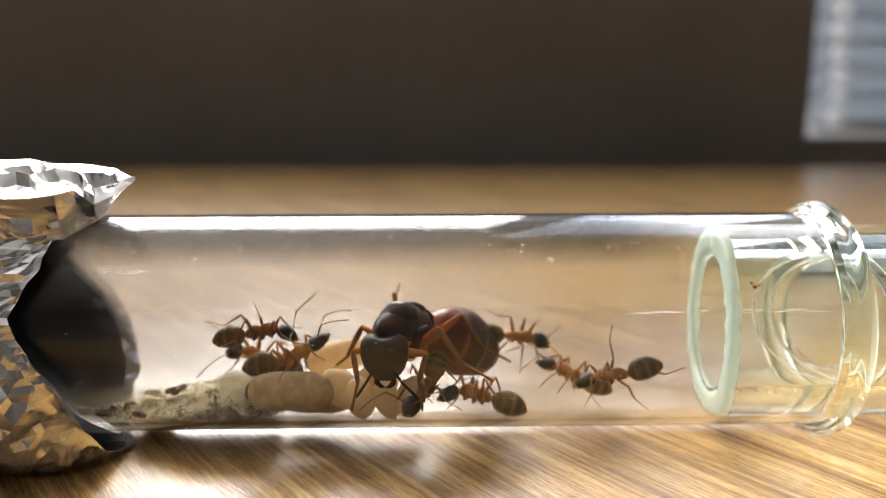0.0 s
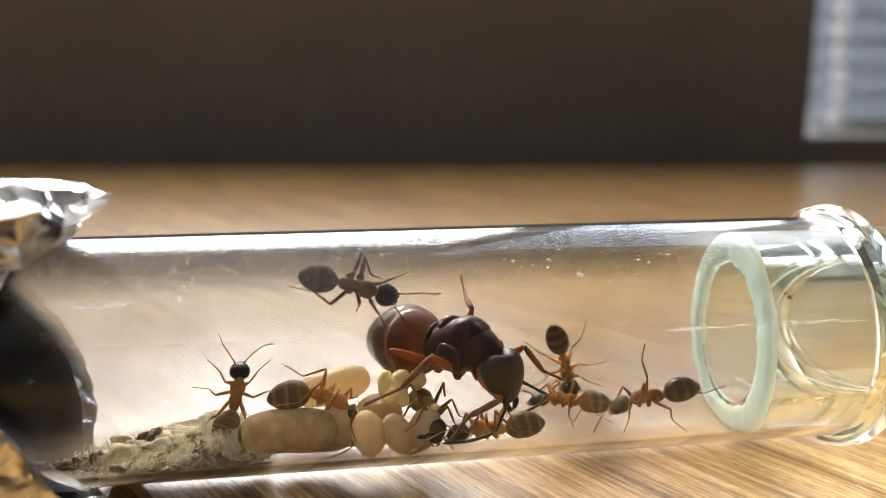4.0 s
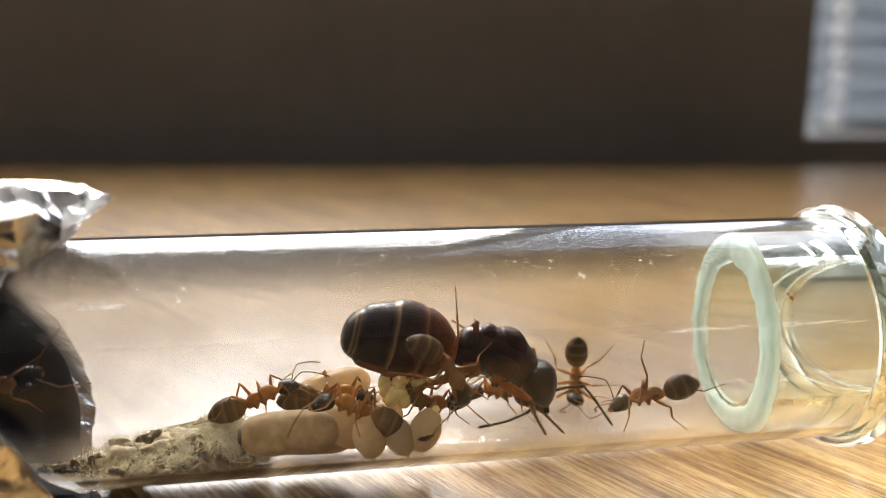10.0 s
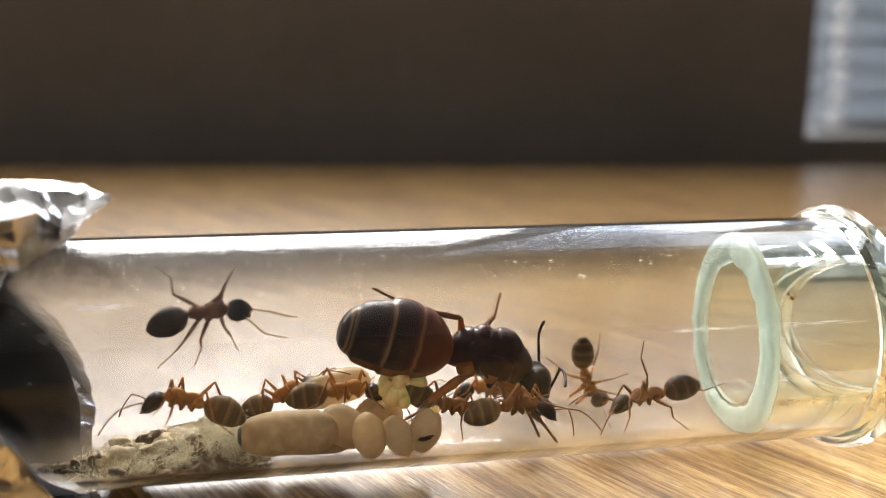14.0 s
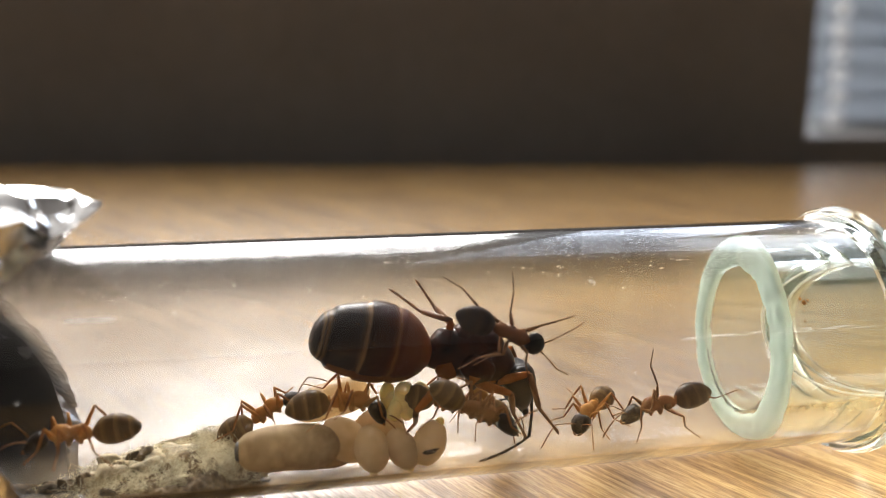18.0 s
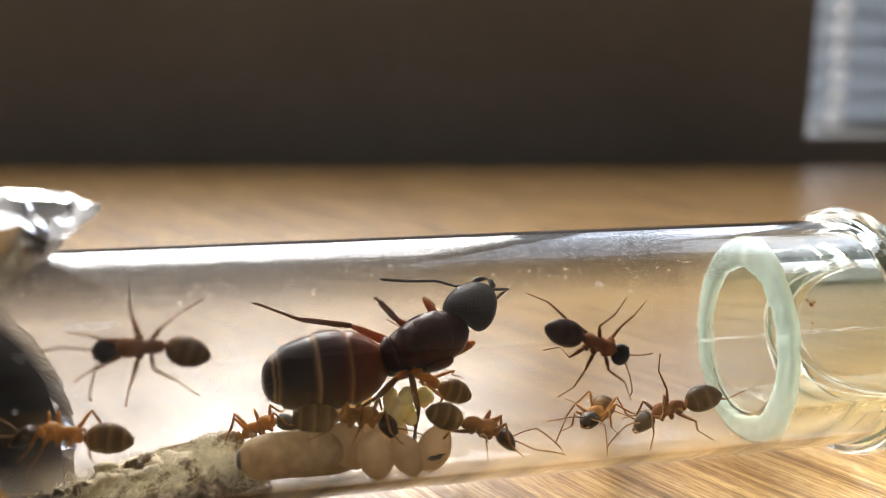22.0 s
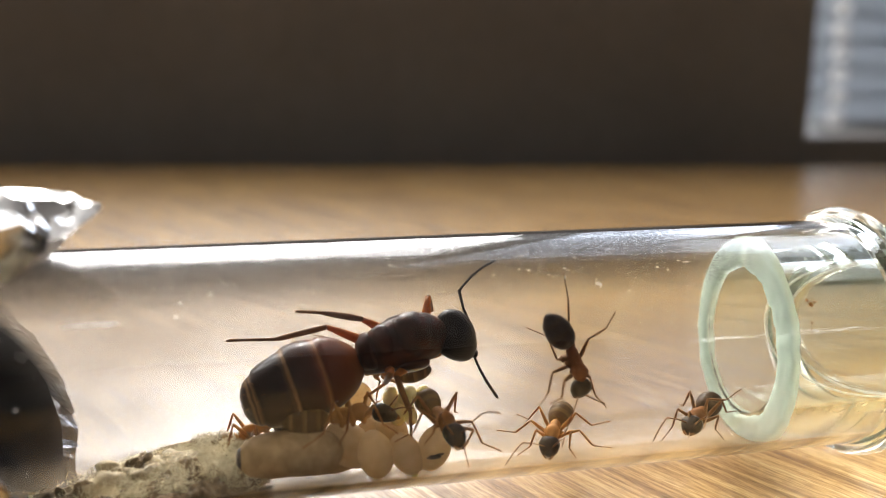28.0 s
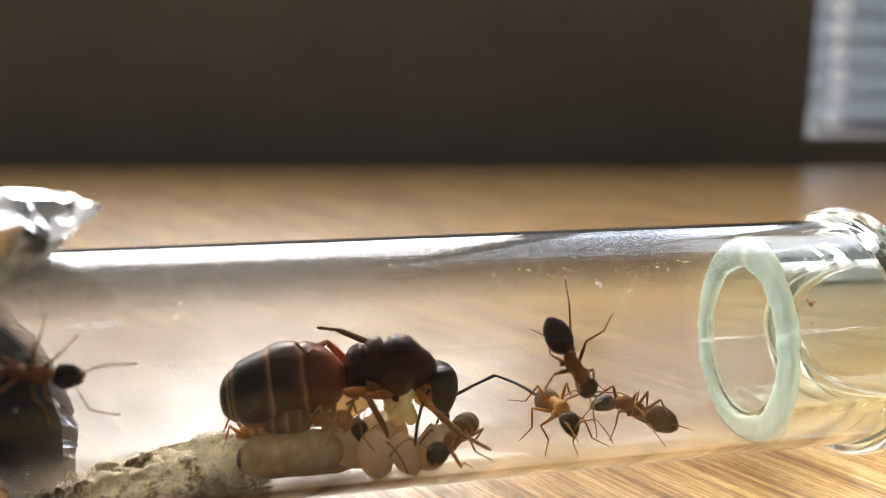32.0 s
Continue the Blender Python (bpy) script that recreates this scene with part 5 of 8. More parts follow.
    ROOTS["W"] = [
        (0, pose(0.01259, 0.06065, 0.00481, 0.0, 8.2, -178.5)), (0.5, pose(0.01275, 0.06041, 0.00468, 0.0, 8.2, -178.3)), (1, pose(0.01292, 0.06013, 0.00455, 0.0, 8.2, -177.0)), (1.5, pose(0.01336, 0.05927, 0.00456, 0.0, 9.0, -174.7)),
        (2, pose(0.01386, 0.05825, 0.00456, 0.0, 9.8, -173.2)), (2.5, pose(0.01407, 0.05801, 0.00447, 0.0, 9.4, -172.2)), (3, pose(0.01436, 0.05756, 0.00439, 0.0, 8.9, -171.3)), (3.5, pose(0.01438, 0.05721, 0.00446, 0.0, 8.5, -170.9)),
        (5.5, pose(0.01432, 0.05622, 0.00474, 0.0, 7.1, -170.6)), (6, pose(0.01429, 0.05647, 0.00482, 0.0, 6.8, -170.4)), (6.5, pose(0.01430, 0.05662, 0.00481, 0.0, 7.0, -170.5)), (7, pose(0.01430, 0.05662, 0.00480, 0.0, 7.3, -170.5)),
        (8, pose(0.01429, 0.05661, 0.00478, 0.0, 7.8, -170.5)), (9, pose(0.01428, 0.05660, 0.00476, 0.0, 8.3, -170.5)), (10, pose(0.01429, 0.05660, 0.00477, 0.0, 8.5, -170.5)), (11, pose(0.01429, 0.05659, 0.00477, 0.0, 8.8, -170.5)),
        (12, pose(0.01430, 0.05658, 0.00477, 0.0, 9.0, -170.5)), (13, pose(0.01430, 0.05658, 0.00478, 0.0, 9.2, -170.6)), (14, pose(0.01431, 0.05657, 0.00478, 0.0, 9.4, -170.6)), (14.5, pose(0.01431, 0.05657, 0.00478, 0.0, 9.6, -170.6)),
        (16.5, pose(0.01457, 0.05592, 0.00459, 0.0, 9.3, -168.8)), (17, pose(0.01466, 0.05548, 0.00454, 0.0, 9.2, -168.8)), (18, pose(0.01473, 0.05518, 0.00466, 0.0, 10.1, -168.6)), (18.5, pose(0.01433, 0.05638, 0.00461, 0.0, 10.5, -170.1)),
        (19, pose(0.01406, 0.05733, 0.00457, 0.0, 10.9, -171.0)), (19.5, pose(0.01485, 0.05487, 0.00459, 0.0, 11.1, -168.9)), (20, pose(0.01522, 0.05436, 0.00462, 0.0, 11.2, -167.4)), (20.5, pose(0.01531, 0.05422, 0.00457, 0.0, 11.6, -167.2)),
        (21, pose(0.01532, 0.05470, 0.00452, 0.0, 11.9, -167.5)), (21.5, pose(0.01534, 0.05471, 0.00450, 0.0, 13.0, -167.5)), (22, pose(0.01536, 0.05472, 0.00447, 0.0, 14.1, -167.5)), (22.5, pose(0.01539, 0.05473, 0.00445, 0.0, 15.3, -167.5)),
        (23, pose(0.01541, 0.05474, 0.00443, 0.0, 16.4, -167.6)), (24, pose(0.01636, 0.05495, 0.00446, 0.0, 4.4, -129.8)), (25, pose(0.01740, 0.05518, 0.00441, 0.0, -0.8, -115.5)), (25.5, pose(0.01744, 0.05520, 0.00431, 0.0, -1.8, -116.5)),
        (27.5, pose(0.01761, 0.05524, 0.00390, 0.0, -5.3, -120.4)), (28, pose(0.01765, 0.05525, 0.00380, 0.0, -6.1, -121.3)), (29, pose(0.01766, 0.05526, 0.00371, 0.0, -8.5, -134.8)), (30, pose(0.01648, 0.05501, 0.00390, 0.0, -18.2, -146.3)),
        (31, pose(0.01336, 0.05383, 0.00488, 0.0, -25.2, -167.8)), (32, pose(0.01243, 0.05364, 0.00512, 0.0, -23.9, -167.8)),
    ]
    walk(ANTS["W"]["root"], ROOTS["W"])
    nod(ANTS["W"], "gaster", [
        (0, -0, 12, -0), (0.5, -0, 12, -0), (1, -0, 11, -0), (1.5, -0, 10, -0), (2, 0, 8, 0), (2.5, 0, 9, 0), (3, 0, 9, 0), (3.5, 0, 8, 0),
        (5.5, -0, 5, -0), (6, -0, 5, -0), (6.5, -0, 6, -0), (7, -0, 6, -0), (8, -0, 8, -0), (9, -0, 9, -0), (10, -0, 9, -0), (11, -0, 8, -0),
        (12, -0, 7, -0), (13, -0, 6, -0), (14, -0, 5, -0), (14.5, -0, 5, -0), (16.5, 0, 6, 0), (17, 0, 6, 0), (18, -0, 6, -0), (18.5, -0, 5, -0),
        (19, 0, 5, 0), (19.5, 0, 3, 0), (20, -0, 2, -0), (20.5, -0, 3, -0), (21, -0, 4, -0), (21.5, -0, 4, -0), (22, -0, 3, -0), (22.5, -0, 3, -0),
        (23, -0, 2, -0), (24, -1, 10, -6), (25, -0, 9, -4), (25.5, -0, 10, -4), (27.5, -0, 12, -2), (28, -0, 13, -2), (29, -0, 10, -1), (30, 0, 5, 0),
        (31, -0, -1, 0), (32, 0, 0, 0),
    ])
    nod(ANTS["W"], "head", [
        (0, -0, -11, 0), (0.5, -0, -11, 0), (1, -0, -12, 0), (1.5, -0, -8, 0), (2, 0, -5, -0), (2.5, 0, -5, -0), (3, 0, -5, -0), (3.5, 0, -5, -0),
        (5.5, -0, -3, 0), (6, -0, -2, 0), (6.5, -0, -3, 0), (7, -0, -4, 0), (8, -0, -7, 0), (9, -0, -9, 0), (10, -0, -8, 0), (11, -0, -7, 0),
        (12, -0, -5, 0), (13, -0, -4, 0), (14, -0, -3, 0), (14.5, -0, -2, 0), (16.5, 0, -4, -0), (17, 0, -5, -0), (18, -0, -4, 0), (18.5, -0, -4, 0),
        (19, 0, -3, -0), (19.5, -0, 0, -0), (20, 0, 2, 0), (20.5, 0, 1, 0), (21, -0, -1, 0), (21.5, -0, -0, 0), (22, 0, 1, 0), (22.5, 0, 1, 0),
        (23, 0, 2, 0), (24, -1, -9, 8), (25, -0, -4, 4), (25.5, -0, -5, 4), (27.5, -0, -8, 2), (28, -0, -8, 1), (29, -0, -7, 1), (30, 0, -2, -0),
        (31, -0, 6, -0), (32, -0, 6, -0),
    ])
    ROOTS["X"] = [
        (0, pose(-0.04123, 0.06274, 0.00294, -81.5, -0.6, -178.5)), (0.5, pose(-0.04081, 0.06232, 0.00319, -81.5, -0.7, -178.3)), (1, pose(-0.04042, 0.06084, 0.00344, -81.5, -0.9, -177.0)), (1.5, pose(-0.03987, 0.05785, 0.00370, -81.5, -1.0, -174.7)),
        (2, pose(-0.03922, 0.05545, 0.00395, -81.5, -1.2, -173.2)), (2.5, pose(-0.03873, 0.05431, 0.00421, -81.5, -1.4, -172.2)), (3, pose(-0.03817, 0.05307, 0.00446, -81.5, -1.5, -171.3)), (3.5, pose(-0.03771, 0.05241, 0.00471, -81.5, -1.7, -170.9)),
        (5.5, pose(-0.03613, 0.05142, 0.00573, -81.5, -2.5, -170.6)), (6, pose(-0.03574, 0.05156, 0.00598, -81.5, -2.7, -170.4)), (6.5, pose(-0.03534, 0.05187, 0.00624, -81.5, -2.9, -170.5)), (7, pose(-0.03496, 0.05193, 0.00649, -81.5, -3.1, -170.5)),
        (8, pose(-0.03421, 0.05206, 0.00700, -81.5, -3.6, -170.5)), (8.3333, pose(-0.03293, 0.05114, 0.00735, -75.1, -58.5, 176.8)), (8.6667, pose(-0.03166, 0.05023, 0.00769, 72.4, -63.8, 24.6)), (9, pose(-0.03038, 0.04931, 0.00804, 81.6, -9.1, 9.5)),
        (10, pose(-0.02650, 0.04777, 0.00889, 81.5, -6.4, 9.5)), (11, pose(-0.02196, 0.04751, 0.00950, 81.8, -17.1, 9.5)), (12, pose(-0.02033, 0.04778, 0.01032, 82.3, -26.3, 9.5)), (13, pose(-0.01752, 0.04824, 0.01233, 82.6, -30.0, 9.4)),
        (14, pose(-0.01396, 0.04883, 0.01313, 81.5, -6.4, 9.4)), (14.5, pose(-0.01154, 0.04923, 0.01267, 81.5, -1.9, 9.4)), (16.5, pose(-0.00339, 0.04931, 0.01165, 81.5, 3.3, 11.2)), (17, pose(-0.00075, 0.04937, 0.01181, 81.5, -6.6, 11.2)),
        (18, pose(0.00420, 0.05000, 0.01137, 82.2, 24.8, 11.4)), (18.5, pose(0.00459, 0.05163, 0.01106, 82.5, 29.0, 9.9)), (19, pose(0.00517, 0.05289, 0.01075, 82.8, 32.8, 9.0)), (19.5, pose(0.00668, 0.05021, 0.01103, 82.3, 25.7, 11.1)),
        (20, pose(0.00772, 0.04961, 0.01131, 81.9, 18.0, 12.6)), (20.5, pose(0.00896, 0.04970, 0.01149, 81.5, 6.7, 12.8)), (21, pose(0.01007, 0.05047, 0.01166, 81.5, -5.7, 12.5)), (21.5, pose(0.00987, 0.05043, 0.01113, 81.6, 10.7, 12.5)),
        (22, pose(0.00968, 0.05039, 0.01059, 82.3, 25.0, 12.5)), (22.5, pose(0.00890, 0.05022, 0.01010, 84.1, 46.0, 12.5)), (23, pose(0.00811, 0.05005, 0.00960, 86.5, 65.9, 12.4)), (24, pose(0.00798, 0.05003, 0.00943, 86.9, 68.7, 12.4)),
        (25, pose(0.00812, 0.05007, 0.00952, 86.2, 63.6, 12.4)), (25.5, pose(0.00813, 0.05008, 0.00950, 86.3, 64.3, 12.4)), (27.5, pose(0.00819, 0.05011, 0.00942, 86.7, 67.2, 12.3)), (28, pose(0.00820, 0.05012, 0.00940, 86.8, 67.9, 12.3)),
        (29, pose(0.00819, 0.05013, 0.00987, 84.3, 48.3, 12.3)), (30, pose(0.00748, 0.04999, 0.00944, 88.5, 79.9, 12.3)), (31, pose(0.00799, 0.05011, 0.00940, 85.1, 55.5, 12.2)), (32, pose(0.00822, 0.05017, 0.00912, 85.5, 58.3, 12.2)),
    ]
    walk(ANTS["X"]["root"], ROOTS["X"])
    nod(ANTS["X"], "gaster", [
        (0, -0, 2, -0), (0.5, -0, 2, -0), (1, -0, 2, -0), (1.5, -0, 2, -0), (2, -0, 3, -0), (2.5, -0, 3, -0), (3, -0, 3, -0), (3.5, -0, 3, -0),
        (5.5, -0, 3, -0), (6, -0, 3, -0), (6.5, -0, 4, -0), (7, -0, 4, -0), (8, -0, 4, -0), (9, -5, 18, -34), (10, -0, 5, -7), (11, -0, 3, -0),
        (12, -0, 2, -1), (13, -0, 2, -5), (14, 0, 0, 15), (14.5, 0, 1, 15), (16.5, -1, 5, -18), (17, -2, 7, -29), (18, 0, 3, 3), (18.5, 0, 2, 1),
        (19, -0, 2, -1), (19.5, -0, 3, -2), (20, -0, 3, -2), (20.5, -0, 4, -5), (21, -0, 5, -9), (21.5, 0, 3, 1), (22, 0, 2, 8), (22.5, 0, 2, 7),
        (23, 0, 1, 11), (24, 0, 1, 11), (25, 0, 1, 10), (25.5, 0, 1, 11), (27.5, 0, 1, 13), (28, 0, 2, 14), (29, -0, 3, -0), (30, 0, 3, 12),
        (31, -0, 4, -2), (32, -0, 3, -3),
    ])
    nod(ANTS["X"], "head", [
        (0, 0, 3, 0), (0.5, 0, 3, 0), (1, 0, 3, 0), (1.5, 0, 3, 0), (2, 0, 3, 0), (2.5, 0, 3, 0), (3, 0, 4, 0), (3.5, 0, 4, 0),
        (5.5, 0, 4, 0), (6, 0, 5, 0), (6.5, 0, 5, 0), (7, 0, 5, 0), (8, 0, 6, 0), (9, 5, 11, 47), (10, 1, 6, 14), (11, 0, 5, 0),
        (12, 0, 4, 1), (13, 0, 3, 11), (14, -1, 7, -22), (14.5, -1, 6, -18), (16.5, -0, -0, 26), (17, -0, -1, 33), (18, -0, 3, -3), (18.5, -0, 3, -1),
        (19, 0, 3, 1), (19.5, 0, 3, 2), (20, 0, 3, 3), (20.5, 0, 3, 6), (21, 0, 3, 12), (21.5, -0, 4, -1), (22, -0, 4, -9), (22.5, -1, 5, -12),
        (23, -1, 5, -22), (24, -1, 6, -27), (25, -1, 5, -22), (25.5, -1, 5, -21), (27.5, -1, 4, -18), (28, -1, 4, -18), (29, 0, 5, 0), (30, -1, 6, -19),
        (31, 0, 9, 4), (32, 0, 4, 4),
    ])
    ROOTS["D"] = [
        (0, pose(-0.01360, 0.06146, 0.00801, 0.0, -6.6, 1.5)), (0.5, pose(-0.01259, 0.06066, 0.00844, 0.0, -11.2, 1.7)), (1, pose(-0.01156, 0.05935, 0.00887, 0.0, -15.7, 3.0)), (1.5, pose(-0.01058, 0.05655, 0.00990, 23.8, -21.1, 5.3)),
        (2, pose(-0.00949, 0.05396, 0.01093, 48.3, -27.1, 6.8)), (2.5, pose(-0.00708, 0.05309, 0.01275, 63.9, -12.1, 7.8)), (3, pose(-0.00464, 0.05239, 0.01421, 81.5, -1.2, 5.9)), (3.5, pose(-0.00494, 0.05179, 0.01417, 81.2, 2.4, 3.7)),
        (4.5, pose(-0.00560, 0.05078, 0.01364, 75.2, 36.4, -3.8)), (5.5, pose(-0.00625, 0.04978, 0.01312, 50.5, 68.0, -29.6)), (6, pose(-0.00526, 0.05012, 0.01284, 72.6, 46.1, -6.3)), (6.5, pose(-0.00401, 0.05052, 0.01267, 78.5, 36.3, 1.6)),
        (7, pose(-0.00277, 0.05072, 0.01250, 81.4, 27.0, 7.3)), (8, pose(-0.00137, 0.05065, 0.01161, 83.1, 36.3, 9.5)), (9, pose(-0.00032, 0.05082, 0.01075, 84.2, 47.6, 9.5)), (10, pose(0.00057, 0.05096, 0.00854, 86.0, 62.0, 9.5)),
        (11, pose(0.00167, 0.05144, 0.00627, 55.9, 47.3, 9.5)), (11.5, pose(0.00182, 0.05147, 0.00613, 25.6, 32.2, 5.0)), (12, pose(0.00196, 0.05149, 0.00598, 0.0, 17.2, 9.5)), (13, pose(0.00537, 0.05205, 0.00603, 0.0, -1.4, 9.4)),
        (14, pose(0.00499, 0.05198, 0.00606, 0.0, -3.1, 9.4)), (14.5, pose(0.00410, 0.05183, 0.00613, 8.5, 5.9, 9.4)), (15.1667, pose(0.00298, 0.05126, 0.00623, 18.8, 34.5, -24.0)), (15.8333, pose(0.00186, 0.05069, 0.00633, 0.9, 62.4, -74.9)),
        (16.5, pose(0.00074, 0.05013, 0.00642, -62.7, 58.9, -168.8)), (17, pose(0.00067, 0.04965, 0.00710, -69.5, 68.0, -168.8)), (17.3333, pose(0.00122, 0.04964, 0.00688, -3.6, 69.6, -69.2)), (17.6667, pose(0.00177, 0.04963, 0.00666, 10.4, 47.9, -19.5)),
        (18, pose(0.00232, 0.04962, 0.00644, 0.0, 26.7, 11.4)), (18.2667, pose(0.00152, 0.05029, 0.00659, 24.8, 55.4, -11.5)), (18.5, pose(0.00072, 0.05096, 0.00674, 86.3, 88.5, 9.9)), (18.7333, pose(0.00001, 0.05146, 0.00689, -63.5, 66.3, -159.6)),
        (19, pose(-0.00069, 0.05196, 0.00703, -53.3, 41.9, -171.0)), (19.5, pose(-0.00219, 0.04847, 0.00728, 0.0, 18.2, -168.9)), (20, pose(-0.00215, 0.04740, 0.00682, 0.0, -12.3, -167.4)), (20.5, pose(-0.00851, 0.04573, 0.00889, 0.0, -14.2, -167.2)),
        (21, pose(-0.00952, 0.04612, 0.00977, -46.4, -17.8, -167.5)), (21.5, pose(-0.01280, 0.04541, 0.01153, -82.3, -25.6, -167.5)), (22, pose(-0.01663, 0.04457, 0.01230, -81.5, -1.4, -167.5)), (22.5, pose(-0.02002, 0.04383, 0.01190, -81.5, 2.6, -167.5)),
        (23, pose(-0.02291, 0.04321, 0.01052, -81.5, 4.2, -167.6)), (24, pose(-0.02860, 0.04352, 0.01024, -81.5, -4.7, -167.6)), (25, pose(-0.02861, 0.04354, 0.01023, -81.5, -4.7, -167.6)), (25.5, pose(-0.02862, 0.04355, 0.01023, -81.5, -4.7, -167.6)),
        (27.5, pose(-0.02865, 0.04360, 0.01021, -81.5, -4.6, -167.7)), (28, pose(-0.02866, 0.04361, 0.01021, -81.5, -4.6, -167.7)), (29, pose(-0.02868, 0.04364, 0.01020, -81.5, -4.6, -167.7)), (29.3333, pose(-0.02832, 0.04373, 0.01016, -72.8, -61.5, 177.5)),
        (29.6667, pose(-0.02797, 0.04381, 0.01013, 74.3, -58.5, 25.7)), (30, pose(-0.02761, 0.04390, 0.01010, 81.5, -1.5, 12.3)), (31, pose(-0.02406, 0.04367, 0.01051, 81.5, -3.7, 12.2)), (32, pose(-0.02226, 0.04358, 0.01119, 81.6, 8.4, 12.2)),
    ]
    walk(ANTS["D"]["root"], ROOTS["D"])
    nod(ANTS["D"], "gaster", [
        (0, -0, -2, 0), (0.5, -0, -3, 0), (1, -0, -3, 0), (1.5, 0, 1, 1), (2, -0, 4, -2), (2.5, 0, 2, 2), (3, 0, 4, 1), (3.5, 0, 5, 8),
        (5.5, 1, -38, -4), (6, -4, -21, 21), (6.5, -1, -11, 8), (7, 0, -1, -1), (8, 0, 1, 15), (9, 0, 1, 19), (10, 0, 1, 35), (11, 0, 2, 2),
        (12, 0, 36, 0), (13, 0, -1, -0), (14, 0, -9, -0), (14.5, -0, -14, 3), (16.5, 0, 8, 6), (17, 1, 16, 11), (18, 0, 14, 0), (18.5, 0, 1, 38),
        (19, 7, 24, 31), (19.5, 0, 38, 0), (20, -0, 20, -0), (20.5, 0, 4, 0), (21, 1, -9, -12), (21.5, -0, 2, -3), (22, 0, -0, -18), (22.5, -0, 2, -3),
        (23, 1, 8, 8), (24, -0, 8, -0), (25, -0, 8, -0), (25.5, -0, 8, -0), (27.5, -0, 8, -0), (28, -0, 8, -0), (29, 0, 8, 0), (30, -3, 11, -26),
        (31, 0, 5, 10), (32, 0, 3, 14),
    ])
    nod(ANTS["D"], "head", [
        (0, -0, 8, -0), (0.5, -0, 12, -0), (1, -0, 16, -0), (1.5, -0, 7, -1), (2, 0, 1, 4), (2.5, -0, 5, -2), (3, -0, 2, -1), (3.5, -0, 3, -6),
        (5.5, 1, 31, 2), (6, -7, 30, -25), (6.5, -2, 19, -9), (7, 0, 6, 1), (8, -1, 4, -13), (9, -0, 3, -10), (10, -1, 4, -23), (11, -1, 12, -5),
        (12, 0, -34, -0), (13, 0, 8, 0), (14, 0, 23, 0), (14.5, -3, 44, -7), (16.5, -1, 8, -22), (17, -0, 2, -3), (18, 0, -13, -0), (18.5, -3, 7, -48),
        (19, 1, -10, -16), (19.5, 0, -9, -0), (20, -0, -4, 0), (20.5, -0, 2, -0), (21, 2, 15, 13), (21.5, 0, 3, 3), (22, 1, 5, 17), (22.5, 0, 3, 2),
        (23, -1, 9, -13), (24, 0, 13, 0), (25, 0, 13, 0), (25.5, 0, 13, 0), (27.5, 0, 13, 0), (28, 0, 13, 0), (29, -0, 13, -0), (30, 1, 4, 31),
        (31, -2, 12, -15), (32, -1, 6, -11),
    ])
